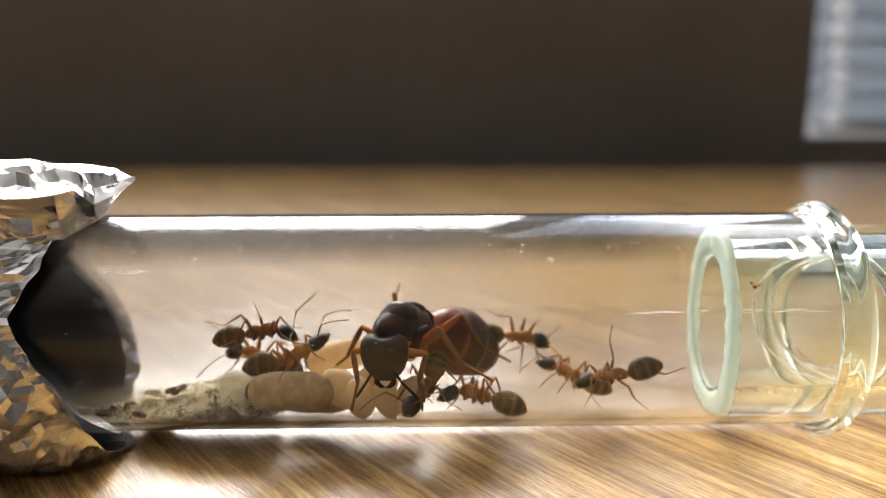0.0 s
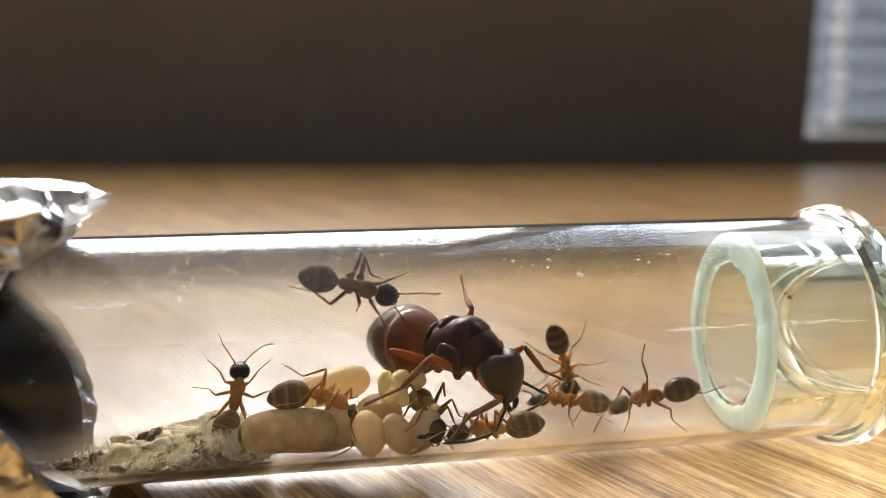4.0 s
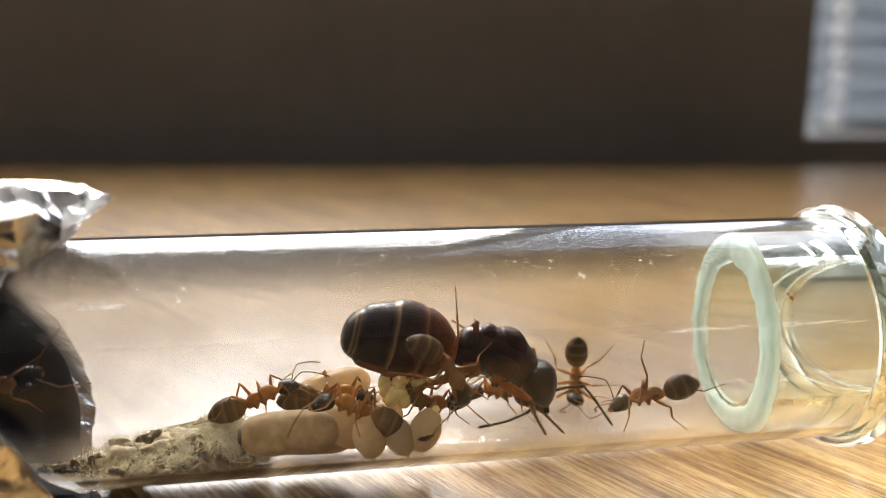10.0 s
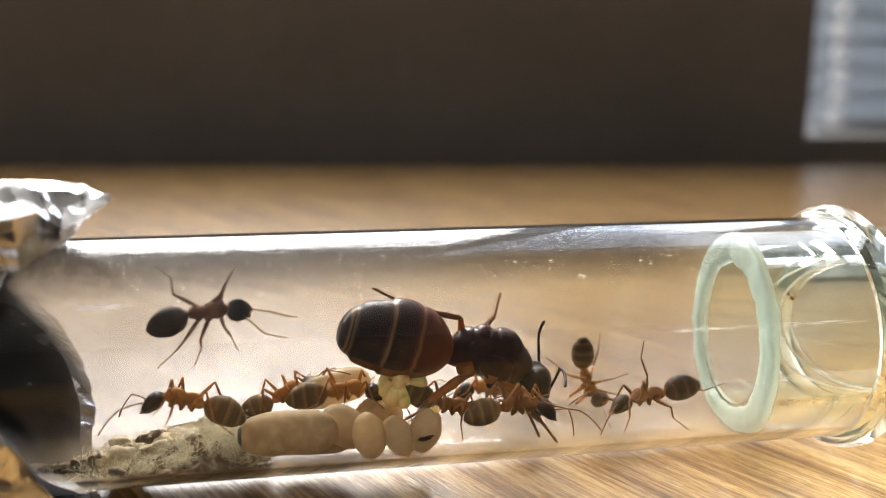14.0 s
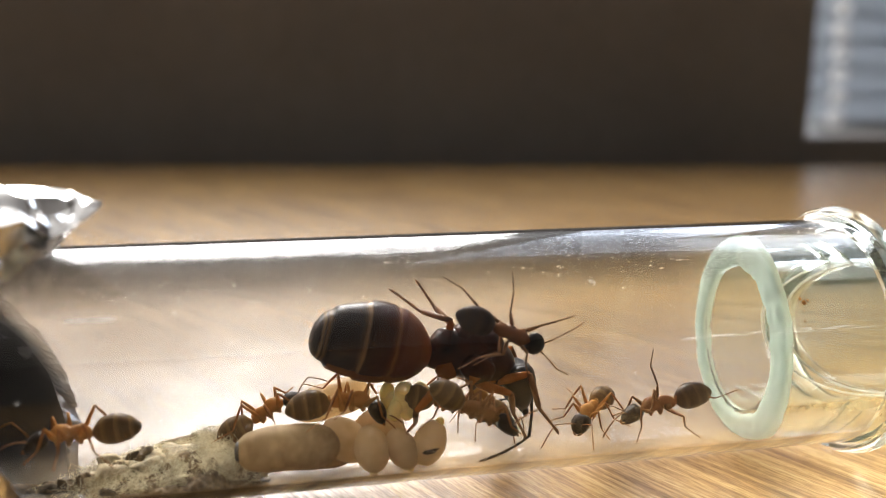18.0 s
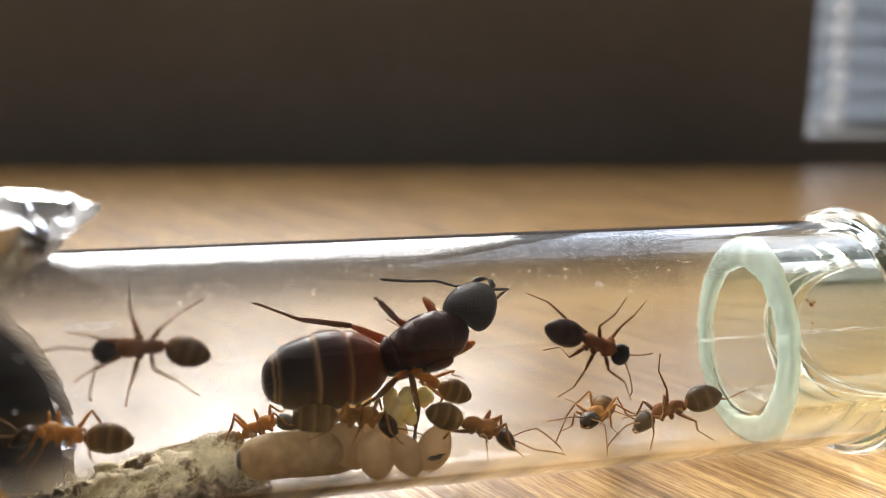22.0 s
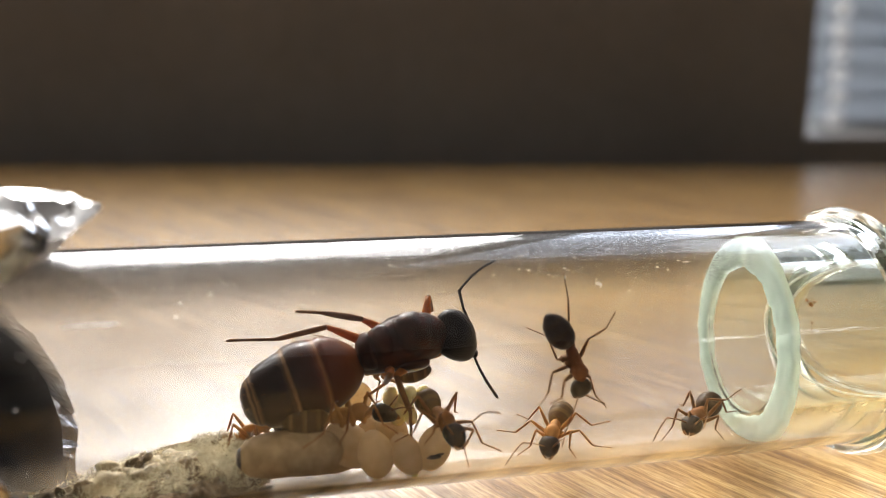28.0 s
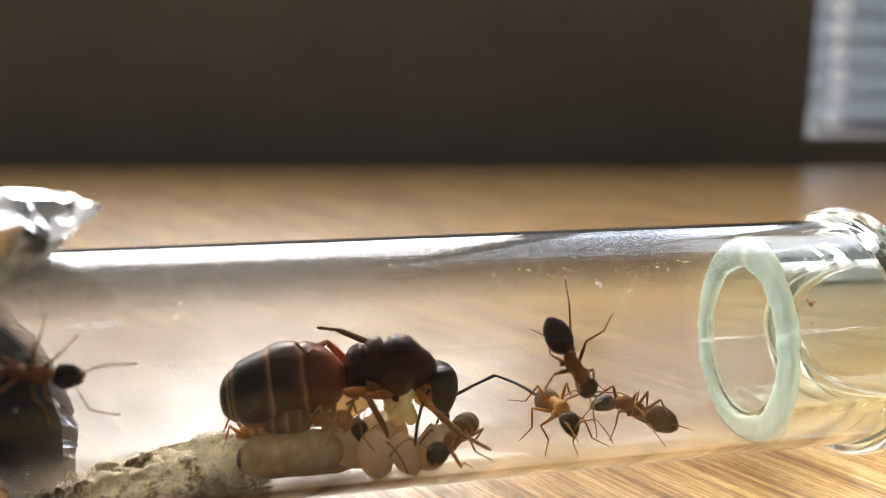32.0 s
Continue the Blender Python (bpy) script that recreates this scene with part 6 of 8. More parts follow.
    ROOTS["A"] = [
        (0, pose(0.00623, 0.06598, 0.00620, 45.2, 7.1, 1.5)), (0.5, pose(0.00671, 0.06573, 0.00600, 47.0, 21.2, 1.7)), (1, pose(0.00709, 0.06533, 0.00579, 50.6, 34.8, 3.0)), (1.5, pose(0.00739, 0.06424, 0.00569, 52.8, 40.7, 5.3)),
        (2, pose(0.00783, 0.06307, 0.00560, 55.3, 46.2, 6.8)), (2.2667, pose(0.00810, 0.06292, 0.00546, 13.8, 51.2, 9.4)), (2.5, pose(0.00837, 0.06278, 0.00532, -32.8, 56.0, 5.5)), (3, pose(0.00898, 0.06230, 0.00503, -95.8, 66.8, -1.3)),
        (3.5, pose(0.00918, 0.06205, 0.00496, -101.8, 70.6, -6.3)), (5.5, pose(0.00997, 0.06159, 0.00465, 171.2, 79.6, -89.0)), (6, pose(0.00995, 0.06182, 0.00433, 164.0, 75.7, -95.4)), (6.5, pose(0.00999, 0.06192, 0.00408, 158.8, 71.5, -99.7)),
        (7, pose(0.01001, 0.06176, 0.00395, 154.3, 66.9, -102.9)), (8, pose(0.01004, 0.06174, 0.00393, 154.8, 66.4, -102.3)), (9, pose(0.01007, 0.06171, 0.00391, 155.3, 66.0, -101.8)), (10, pose(0.01010, 0.06169, 0.00389, 155.8, 65.5, -101.3)),
        (11, pose(0.01013, 0.06167, 0.00387, 156.3, 65.0, -100.7)), (12, pose(0.01016, 0.06164, 0.00386, 156.8, 64.5, -100.2)), (13, pose(0.01071, 0.06169, 0.00383, 167.1, 63.0, -91.2)), (14, pose(0.01113, 0.06166, 0.00375, -135.6, 60.5, -43.2)),
        (14.5, pose(0.01091, 0.06139, 0.00359, -152.0, 54.3, -63.7)), (15.1667, pose(0.01060, 0.06073, 0.00339, -100.6, 37.7, -64.1)), (15.8333, pose(0.01029, 0.06007, 0.00319, -56.8, 26.6, -78.8)), (16.5, pose(0.00998, 0.05940, 0.00299, -13.6, 27.2, -97.4)),
        (17, pose(0.01032, 0.05819, 0.00328, -13.1, 18.8, -95.7)), (18, pose(0.01038, 0.05686, 0.00356, 0.0, 3.7, -120.4)), (18.5, pose(0.01002, 0.05817, 0.00326, 0.0, 1.3, -122.0)), (19, pose(0.00979, 0.05919, 0.00296, 0.0, 0.5, -123.5)),
        (19.5, pose(0.01012, 0.05649, 0.00302, 0.0, -0.2, -120.3)), (20, pose(0.01005, 0.05576, 0.00308, 0.0, -0.9, -117.6)), (20.5, pose(0.01028, 0.05564, 0.00310, 0.0, -3.2, -116.2)), (21, pose(0.01044, 0.05618, 0.00312, 0.0, -4.6, -115.6)),
        (21.5, pose(0.01062, 0.05623, 0.00331, 0.0, -9.0, -115.2)), (22, pose(0.01080, 0.05627, 0.00350, 0.0, -13.1, -115.0)), (22.5, pose(0.01069, 0.05625, 0.00358, 0.0, -10.4, -113.5)), (23, pose(0.01059, 0.05623, 0.00365, 0.0, -7.2, -112.1)),
        (24, pose(0.01059, 0.05624, 0.00364, 0.0, -8.0, -108.9)), (25, pose(0.01059, 0.05625, 0.00364, 0.0, -8.8, -105.5)), (25.5, pose(0.01005, 0.05579, 0.00360, 0.0, -6.9, -105.8)), (27.5, pose(0.00792, 0.05398, 0.00346, 0.0, 0.4, -107.1)),
        (28, pose(0.00738, 0.05353, 0.00343, 0.0, 2.2, -107.4)), (29, pose(0.00769, 0.05360, 0.00368, 0.0, 5.6, -101.1)), (30, pose(0.00823, 0.05373, 0.00415, 0.0, -8.0, -98.3)), (31, pose(0.00832, 0.05376, 0.00495, 0.0, -5.5, -79.6)),
        (32, pose(0.00769, 0.05363, 0.00512, 0.0, -2.1, -74.0)),
    ]
    walk(ANTS["A"]["root"], ROOTS["A"])
    nod(ANTS["A"], "gaster", [
        (0, 0, 1, 2), (0.5, -0, -5, 8), (1, -1, -10, 15), (1.5, -1, -7, 12), (2, -1, -6, 11), (2.5, 0, -9, -4), (3, 0, -6, -8), (3.5, 1, -9, -7),
        (5.5, 1, -20, -8), (6, 2, -27, -9), (6.5, 3, -31, -11), (7, 4, -32, -14), (8, 4, -32, -15), (9, 5, -33, -16), (10, 5, -33, -17), (11, 5, -33, -18),
        (12, 6, -33, -19), (13, 6, -31, -23), (14, -3, -20, 20), (14.5, -4, -22, 19), (16.5, -1, 25, -7), (17, -0, 12, -4), (18, 0, -1, -2), (18.5, 0, 1, 1),
        (19, 0, 7, 2), (19.5, -0, 6, -0), (20, -0, 5, -3), (20.5, 0, 11, 2), (21, 1, 19, 8), (21.5, 1, 14, 8), (22, 1, 9, 8), (22.5, 0, 10, 4),
        (23, -0, 12, -1), (24, -0, 11, -0), (25, -0, 10, -0), (25.5, -0, 9, -1), (27.5, -0, 7, -4), (28, -0, 7, -5), (29, -0, 11, -1), (30, 0, 9, 0),
        (31, -0, 2, -9), (32, 1, -17, -9),
    ])
    nod(ANTS["A"], "head", [
        (0, -0, 4, -2), (0.5, -1, 13, -11), (1, -3, 17, -18), (1.5, -2, 15, -17), (2, -2, 13, -16), (2.5, 1, 20, 6), (3, 2, 19, 14), (3.5, 3, 26, 14),
        (5.5, 7, 45, 18), (6, 7, 46, 15), (6.5, 7, 46, 16), (7, 8, 45, 19), (8, 8, 45, 20), (9, 8, 44, 20), (10, 9, 44, 21), (11, 9, 44, 22),
        (12, 9, 44, 23), (13, 10, 41, 27), (14, -11, 38, -32), (14.5, -11, 41, -28), (16.5, -1, -16, 6), (17, -0, -6, 4), (18, 0, 5, 2), (18.5, -0, 3, -1),
        (19, 0, -2, -2), (19.5, -0, -1, 0), (20, -0, -1, 3), (20.5, 0, -5, -2), (21, 1, -10, -6), (21.5, 0, -6, -6), (22, 0, -3, -6), (22.5, 0, -4, -3),
        (23, -0, -6, 0), (24, -0, -4, 0), (25, -0, -3, 0), (25.5, -0, -3, 1), (27.5, -0, -1, 4), (28, -0, -1, 5), (29, -0, -4, 1), (30, 0, -2, -0),
        (31, 0, 6, 7), (32, 1, 21, 8),
    ])
    ROOTS["B"] = [
        (0, pose(0.00977, 0.06308, 0.00412, 0.0, -27.7, -178.5)), (0.5, pose(0.00986, 0.06283, 0.00390, 0.0, -25.3, -178.3)), (1, pose(0.00992, 0.06248, 0.00369, 0.0, -23.0, -177.0)), (1.5, pose(0.00996, 0.06147, 0.00368, 0.0, -17.4, -174.7)),
        (2, pose(0.01011, 0.06032, 0.00368, 0.0, -11.9, -173.2)), (2.5, pose(0.01050, 0.06004, 0.00342, 0.0, -12.6, -172.2)), (3, pose(0.01097, 0.05957, 0.00316, 0.0, -13.3, -171.3)), (3.5, pose(0.01035, 0.05961, 0.00315, 0.0, -12.3, -171.0)),
        (5.5, pose(0.00505, 0.05925, 0.00382, 0.0, -7.2, -170.6)), (6, pose(0.00519, 0.05950, 0.00373, 0.0, -10.3, -170.4)), (6.5, pose(0.00536, 0.05969, 0.00364, 0.0, -11.2, -171.6)), (7, pose(0.00551, 0.05971, 0.00355, 0.0, -11.5, -172.9)),
        (8, pose(0.00545, 0.05970, 0.00365, 0.0, -12.0, -172.9)), (9, pose(0.00538, 0.05968, 0.00375, 0.0, -12.4, -172.9)), (10, pose(0.00405, 0.05996, 0.00377, 0.0, -10.0, -174.4)), (11, pose(0.00380, 0.05991, 0.00386, 0.0, -10.4, -174.2)),
        (12, pose(0.00354, 0.05986, 0.00394, 0.0, -10.8, -173.8)), (13, pose(0.00341, 0.05983, 0.00400, 0.0, -11.2, -173.8)), (14, pose(0.00328, 0.05981, 0.00405, 0.0, -11.5, -173.8)), (14.5, pose(0.00311, 0.05969, 0.00419, 0.0, -15.0, -173.3)),
        (16.5, pose(0.00241, 0.05819, 0.00475, 0.0, -29.9, -169.1)), (17, pose(0.00227, 0.05762, 0.00488, 0.0, -33.1, -168.8)), (17.5, pose(0.00236, 0.05746, 0.00494, -27.5, -45.4, -173.6)), (18, pose(0.00246, 0.05730, 0.00500, -62.0, -57.9, -168.6)),
        (18.5, pose(0.00246, 0.05888, 0.00470, -62.6, -61.6, -172.8)), (19, pose(0.00257, 0.06007, 0.00440, -57.1, -62.1, 178.0)), (19.5, pose(0.00228, 0.05699, 0.00465, -56.1, -51.2, -172.1)), (20, pose(0.00162, 0.05593, 0.00490, -53.4, -42.1, -167.4)),
        (20.5, pose(0.00046, 0.05598, 0.00579, -54.8, -45.1, -167.2)), (21, pose(-0.00076, 0.05677, 0.00667, -56.2, -47.9, -167.5)), (21.5, pose(-0.00101, 0.05672, 0.00642, -54.3, -44.1, -167.5)), (22, pose(-0.00127, 0.05667, 0.00617, -52.3, -39.5, -167.5)),
        (22.5, pose(-0.00157, 0.05661, 0.00652, -51.7, -37.8, -167.5)), (23, pose(-0.00186, 0.05656, 0.00687, -51.1, -36.1, -167.6)), (24, pose(-0.00330, 0.05625, 0.00748, -47.0, -21.2, -167.6)), (25, pose(-0.00408, 0.05610, 0.00712, -46.1, -15.8, -167.6)),
        (25.5, pose(-0.00417, 0.05609, 0.00708, -46.1, -15.8, -167.6)), (27.5, pose(-0.00450, 0.05604, 0.00692, -46.1, -15.6, -167.7)), (28, pose(-0.00459, 0.05603, 0.00688, -46.1, -15.6, -167.7)), (29, pose(-0.00475, 0.05601, 0.00680, -46.1, -15.5, -167.7)),
        (30, pose(-0.00492, 0.05599, 0.00671, -46.1, -15.4, -167.7)), (31, pose(-0.00509, 0.05597, 0.00663, -46.0, -15.4, -167.8)), (32, pose(-0.00526, 0.05595, 0.00655, -46.0, -15.3, -167.8)),
    ]
    walk(ANTS["B"]["root"], ROOTS["B"])
    nod(ANTS["B"], "gaster", [
        (0, 0, 9, 0), (0.5, 0, 10, 0), (1, 0, 11, 0), (1.5, -0, 7, -0), (2, -0, 3, -0), (2.5, -0, 5, -0), (3, 0, 7, 0), (3.5, -0, 6, -0),
        (5.5, -0, 5, -0), (6, -0, 3, -0), (6.5, -0, 4, -1), (7, -0, 6, -3), (8, -0, 4, -2), (9, -0, 3, -2), (10, -0, 1, -6), (11, 0, -2, -6),
        (12, 0, -6, -6), (13, 1, -10, -6), (14, 1, -13, -7), (14.5, 1, -16, -6), (16.5, 0, -21, -0), (17, 0, -20, -0), (18, 0, 8, 6), (18.5, 0, 9, 1),
        (19, -0, 31, -1), (19.5, -0, 7, -4), (20, 0, -0, -4), (20.5, -0, 1, -2), (21, 0, 2, 0), (21.5, 0, 6, 5), (22, 2, 13, 13), (22.5, 1, 10, 9),
        (23, 0, 6, 4), (24, -0, 5, -2), (25, 4, 28, 17), (25.5, 4, 26, 16), (27.5, 3, 22, 14), (28, 3, 22, 13), (29, 2, 20, 13), (30, 2, 19, 12),
        (31, 2, 18, 11), (32, 2, 17, 11),
    ])
    nod(ANTS["B"], "head", [
        (0, 0, -12, -0), (0.5, 0, -15, -0), (1, -0, -17, 0), (1.5, -0, -9, 0), (2, -0, -1, 0), (2.5, -0, -4, 0), (3, 0, -7, -0), (3.5, -0, -4, 0),
        (5.5, -0, -3, 0), (6, -0, -1, 0), (6.5, -0, -3, 2), (7, -0, -6, 5), (8, -0, -3, 5), (9, 0, 0, 5), (10, 0, 4, 8), (11, 1, 8, 7),
        (12, 1, 13, 7), (13, 1, 16, 7), (14, 1, 20, 7), (14.5, 1, 23, 6), (16.5, 0, 38, 1), (17, 0, 40, 0), (18, -1, 7, -16), (18.5, -0, 2, -2),
        (19, -0, -13, 1), (19.5, 0, 1, 5), (20, 0, 8, 6), (20.5, 0, 6, 3), (21, -0, 4, -0), (21.5, 0, -3, -10), (22, 2, -12, -22), (22.5, 1, -6, -14),
        (23, -0, 1, -5), (24, 0, 9, 2), (25, 0, -1, -6), (25.5, 0, -1, -6), (27.5, 0, -1, -6), (28, 0, -1, -7), (29, 0, -2, -7), (30, 0, -2, -7),
        (31, 0, -2, -7), (32, 0, -2, -7),
    ])
    ROOTS["C"] = [
        (0, pose(0.00232, 0.05888, 0.00405, 0.0, -13.4, -178.5)), (0.5, pose(0.00233, 0.05860, 0.00404, 0.0, -12.0, -178.3)), (1, pose(0.00238, 0.05808, 0.00402, 0.0, -10.7, -177.0)), (1.5, pose(0.00262, 0.05677, 0.00379, 0.0, -7.0, -174.7)),
        (2, pose(0.00291, 0.05543, 0.00356, 0.0, -3.3, -173.2)), (2.5, pose(0.00292, 0.05497, 0.00342, 0.0, 1.4, -172.2)), (3, pose(0.00301, 0.05431, 0.00329, 0.0, 5.8, -171.3)), (3.5, pose(0.00298, 0.05387, 0.00344, 0.0, 2.8, -170.9)),
        (5.5, pose(0.00265, 0.05277, 0.00404, 0.0, -10.6, -170.6)), (6, pose(0.00256, 0.05297, 0.00419, 0.0, -14.1, -170.4)), (6.5, pose(0.00214, 0.05282, 0.00437, 0.0, -16.3, -170.5)), (7, pose(0.00171, 0.05249, 0.00456, 0.0, -19.1, -170.5)),
        (8, pose(-0.00133, 0.05197, 0.00501, 0.0, -10.0, -170.5)), (9, pose(-0.00217, 0.05183, 0.00515, 0.0, -18.0, -170.5)), (10, pose(-0.00592, 0.05170, 0.00597, 0.0, -25.5, -170.5)), (11, pose(-0.01038, 0.05096, 0.00692, 0.0, -21.8, -170.5)),
        (12, pose(-0.01194, 0.05069, 0.00684, 0.0, -20.3, -170.5)), (13, pose(-0.01358, 0.05042, 0.00706, 0.0, -17.4, -170.6)), (14, pose(-0.01618, 0.04998, 0.00712, 0.0, -14.5, -170.6)), (14.5, pose(-0.01702, 0.04984, 0.00702, 0.0, -11.5, -170.6)),
        (16.5, pose(-0.02124, 0.04832, 0.00606, 0.0, 10.0, -168.8)), (17, pose(-0.02140, 0.04783, 0.00580, 0.0, 9.5, -168.8)), (18, pose(-0.02215, 0.04724, 0.00599, 0.0, 2.5, -168.6)), (18.5, pose(-0.02308, 0.04934, 0.00604, 0.0, 2.6, -170.1)),
        (19, pose(-0.02379, 0.05083, 0.00610, 0.0, 2.6, -171.0)), (19.5, pose(-0.02236, 0.04706, 0.00648, 0.0, -9.0, -168.9)), (20, pose(-0.02139, 0.04566, 0.00686, 0.0, -23.7, -167.4)), (20.5, pose(-0.02149, 0.04535, 0.00679, 0.0, -20.6, -167.2)),
        (21, pose(-0.02174, 0.04597, 0.00671, 0.0, -17.6, -167.5)), (21.5, pose(-0.02192, 0.04595, 0.00664, 0.0, -14.6, -167.5)), (22, pose(-0.02209, 0.04592, 0.00657, 0.0, -11.8, -167.5)), (22.5, pose(-0.02309, 0.04571, 0.00666, 0.0, -10.0, -167.5)),
        (23, pose(-0.02409, 0.04551, 0.00675, 0.0, -8.3, -167.6)), (24, pose(-0.02976, 0.04428, 0.00712, 0.0, -5.5, -167.6)), (25, pose(-0.02978, 0.04431, 0.00711, 0.0, -5.4, -167.6)), (25.5, pose(-0.02979, 0.04432, 0.00711, 0.0, -5.4, -167.6)),
        (27.5, pose(-0.02982, 0.04437, 0.00709, 0.0, -5.4, -167.7)), (28, pose(-0.02983, 0.04438, 0.00708, 0.0, -5.4, -167.7)), (29, pose(-0.02985, 0.04441, 0.00707, 0.0, -5.4, -167.7)), (30, pose(-0.02986, 0.04443, 0.00706, 0.0, -5.4, -167.7)),
        (31, pose(-0.02988, 0.04446, 0.00705, 0.0, -5.4, -167.8)), (32, pose(-0.02990, 0.04448, 0.00703, 0.0, -5.4, -167.8)),
    ]
    walk(ANTS["C"]["root"], ROOTS["C"])
    nod(ANTS["C"], "gaster", [
        (0, 0, -4, -0), (0.5, 0, -4, -0), (1, -0, -4, 0), (1.5, 0, 7, 0), (2, 0, 17, 0), (2.5, -0, 14, -0), (3, -0, 12, -0), (3.5, -0, 12, -0),
        (5.5, -0, 15, -0), (6, 0, 16, 0), (6.5, 0, 17, 0), (7, 0, 21, 0), (8, -0, -11, 0), (9, 0, 3, 0), (10, -0, -5, 0), (11, -0, -1, 0),
        (12, 0, -2, -0), (13, -0, -8, 0), (14, 0, -10, -0), (14.5, -0, -11, 0), (16.5, -0, 2, -0), (17, -0, 7, -0), (18, 0, 5, 0), (18.5, 0, -3, -0),
        (19, 0, -11, -0), (19.5, 0, -3, -0), (20, -0, 9, -0), (20.5, -0, 8, -0), (21, -0, 7, -0), (21.5, -0, 6, -0), (22, -0, 5, -0), (22.5, 0, 10, 0),
        (23, 0, 16, 0), (24, -0, 7, -0), (25, 0, 7, 0), (25.5, 0, 7, 0), (27.5, 0, 7, 0), (28, 0, 7, 0), (29, 0, 7, 0), (30, 0, 7, 0),
        (31, 0, 7, 0), (32, 0, 7, 0),
    ])
    nod(ANTS["C"], "head", [
        (0, 0, 10, 0), (0.5, 0, 9, 0), (1, -0, 9, -0), (1.5, 0, -1, -0), (2, 0, -11, -0), (2.5, -0, -9, 0), (3, -0, -7, 0), (3.5, -0, -7, 0),
        (5.5, -0, -11, 0), (6, 0, -13, -0), (6.5, 0, -14, -0), (7, 0, -16, -0), (8, -0, 22, -0), (9, -0, 2, -0), (10, -0, 15, -0), (11, -0, 11, -0),
        (12, 0, 7, 0), (13, -0, 24, -0), (14, 0, 22, 0), (14.5, -0, 21, -0), (16.5, 0, 3, 0), (17, -0, -4, 0), (18, -0, 0, -0), (18.5, 0, 17, 0),
        (19, 0, 34, 0), (19.5, 0, 20, 0), (20, 0, 5, 0), (20.5, 0, 5, 0), (21, 0, 6, 0), (21.5, 0, 6, 0), (22, 0, 7, 0), (22.5, -0, 1, -0),
        (23, 0, -5, -0), (24, 0, 11, 0), (25, -0, 11, -0), (25.5, -0, 11, -0), (27.5, -0, 11, -0), (28, -0, 11, -0), (29, -0, 11, -0), (30, -0, 11, -0),
        (31, -0, 11, -0), (32, -0, 11, -0),
    ])
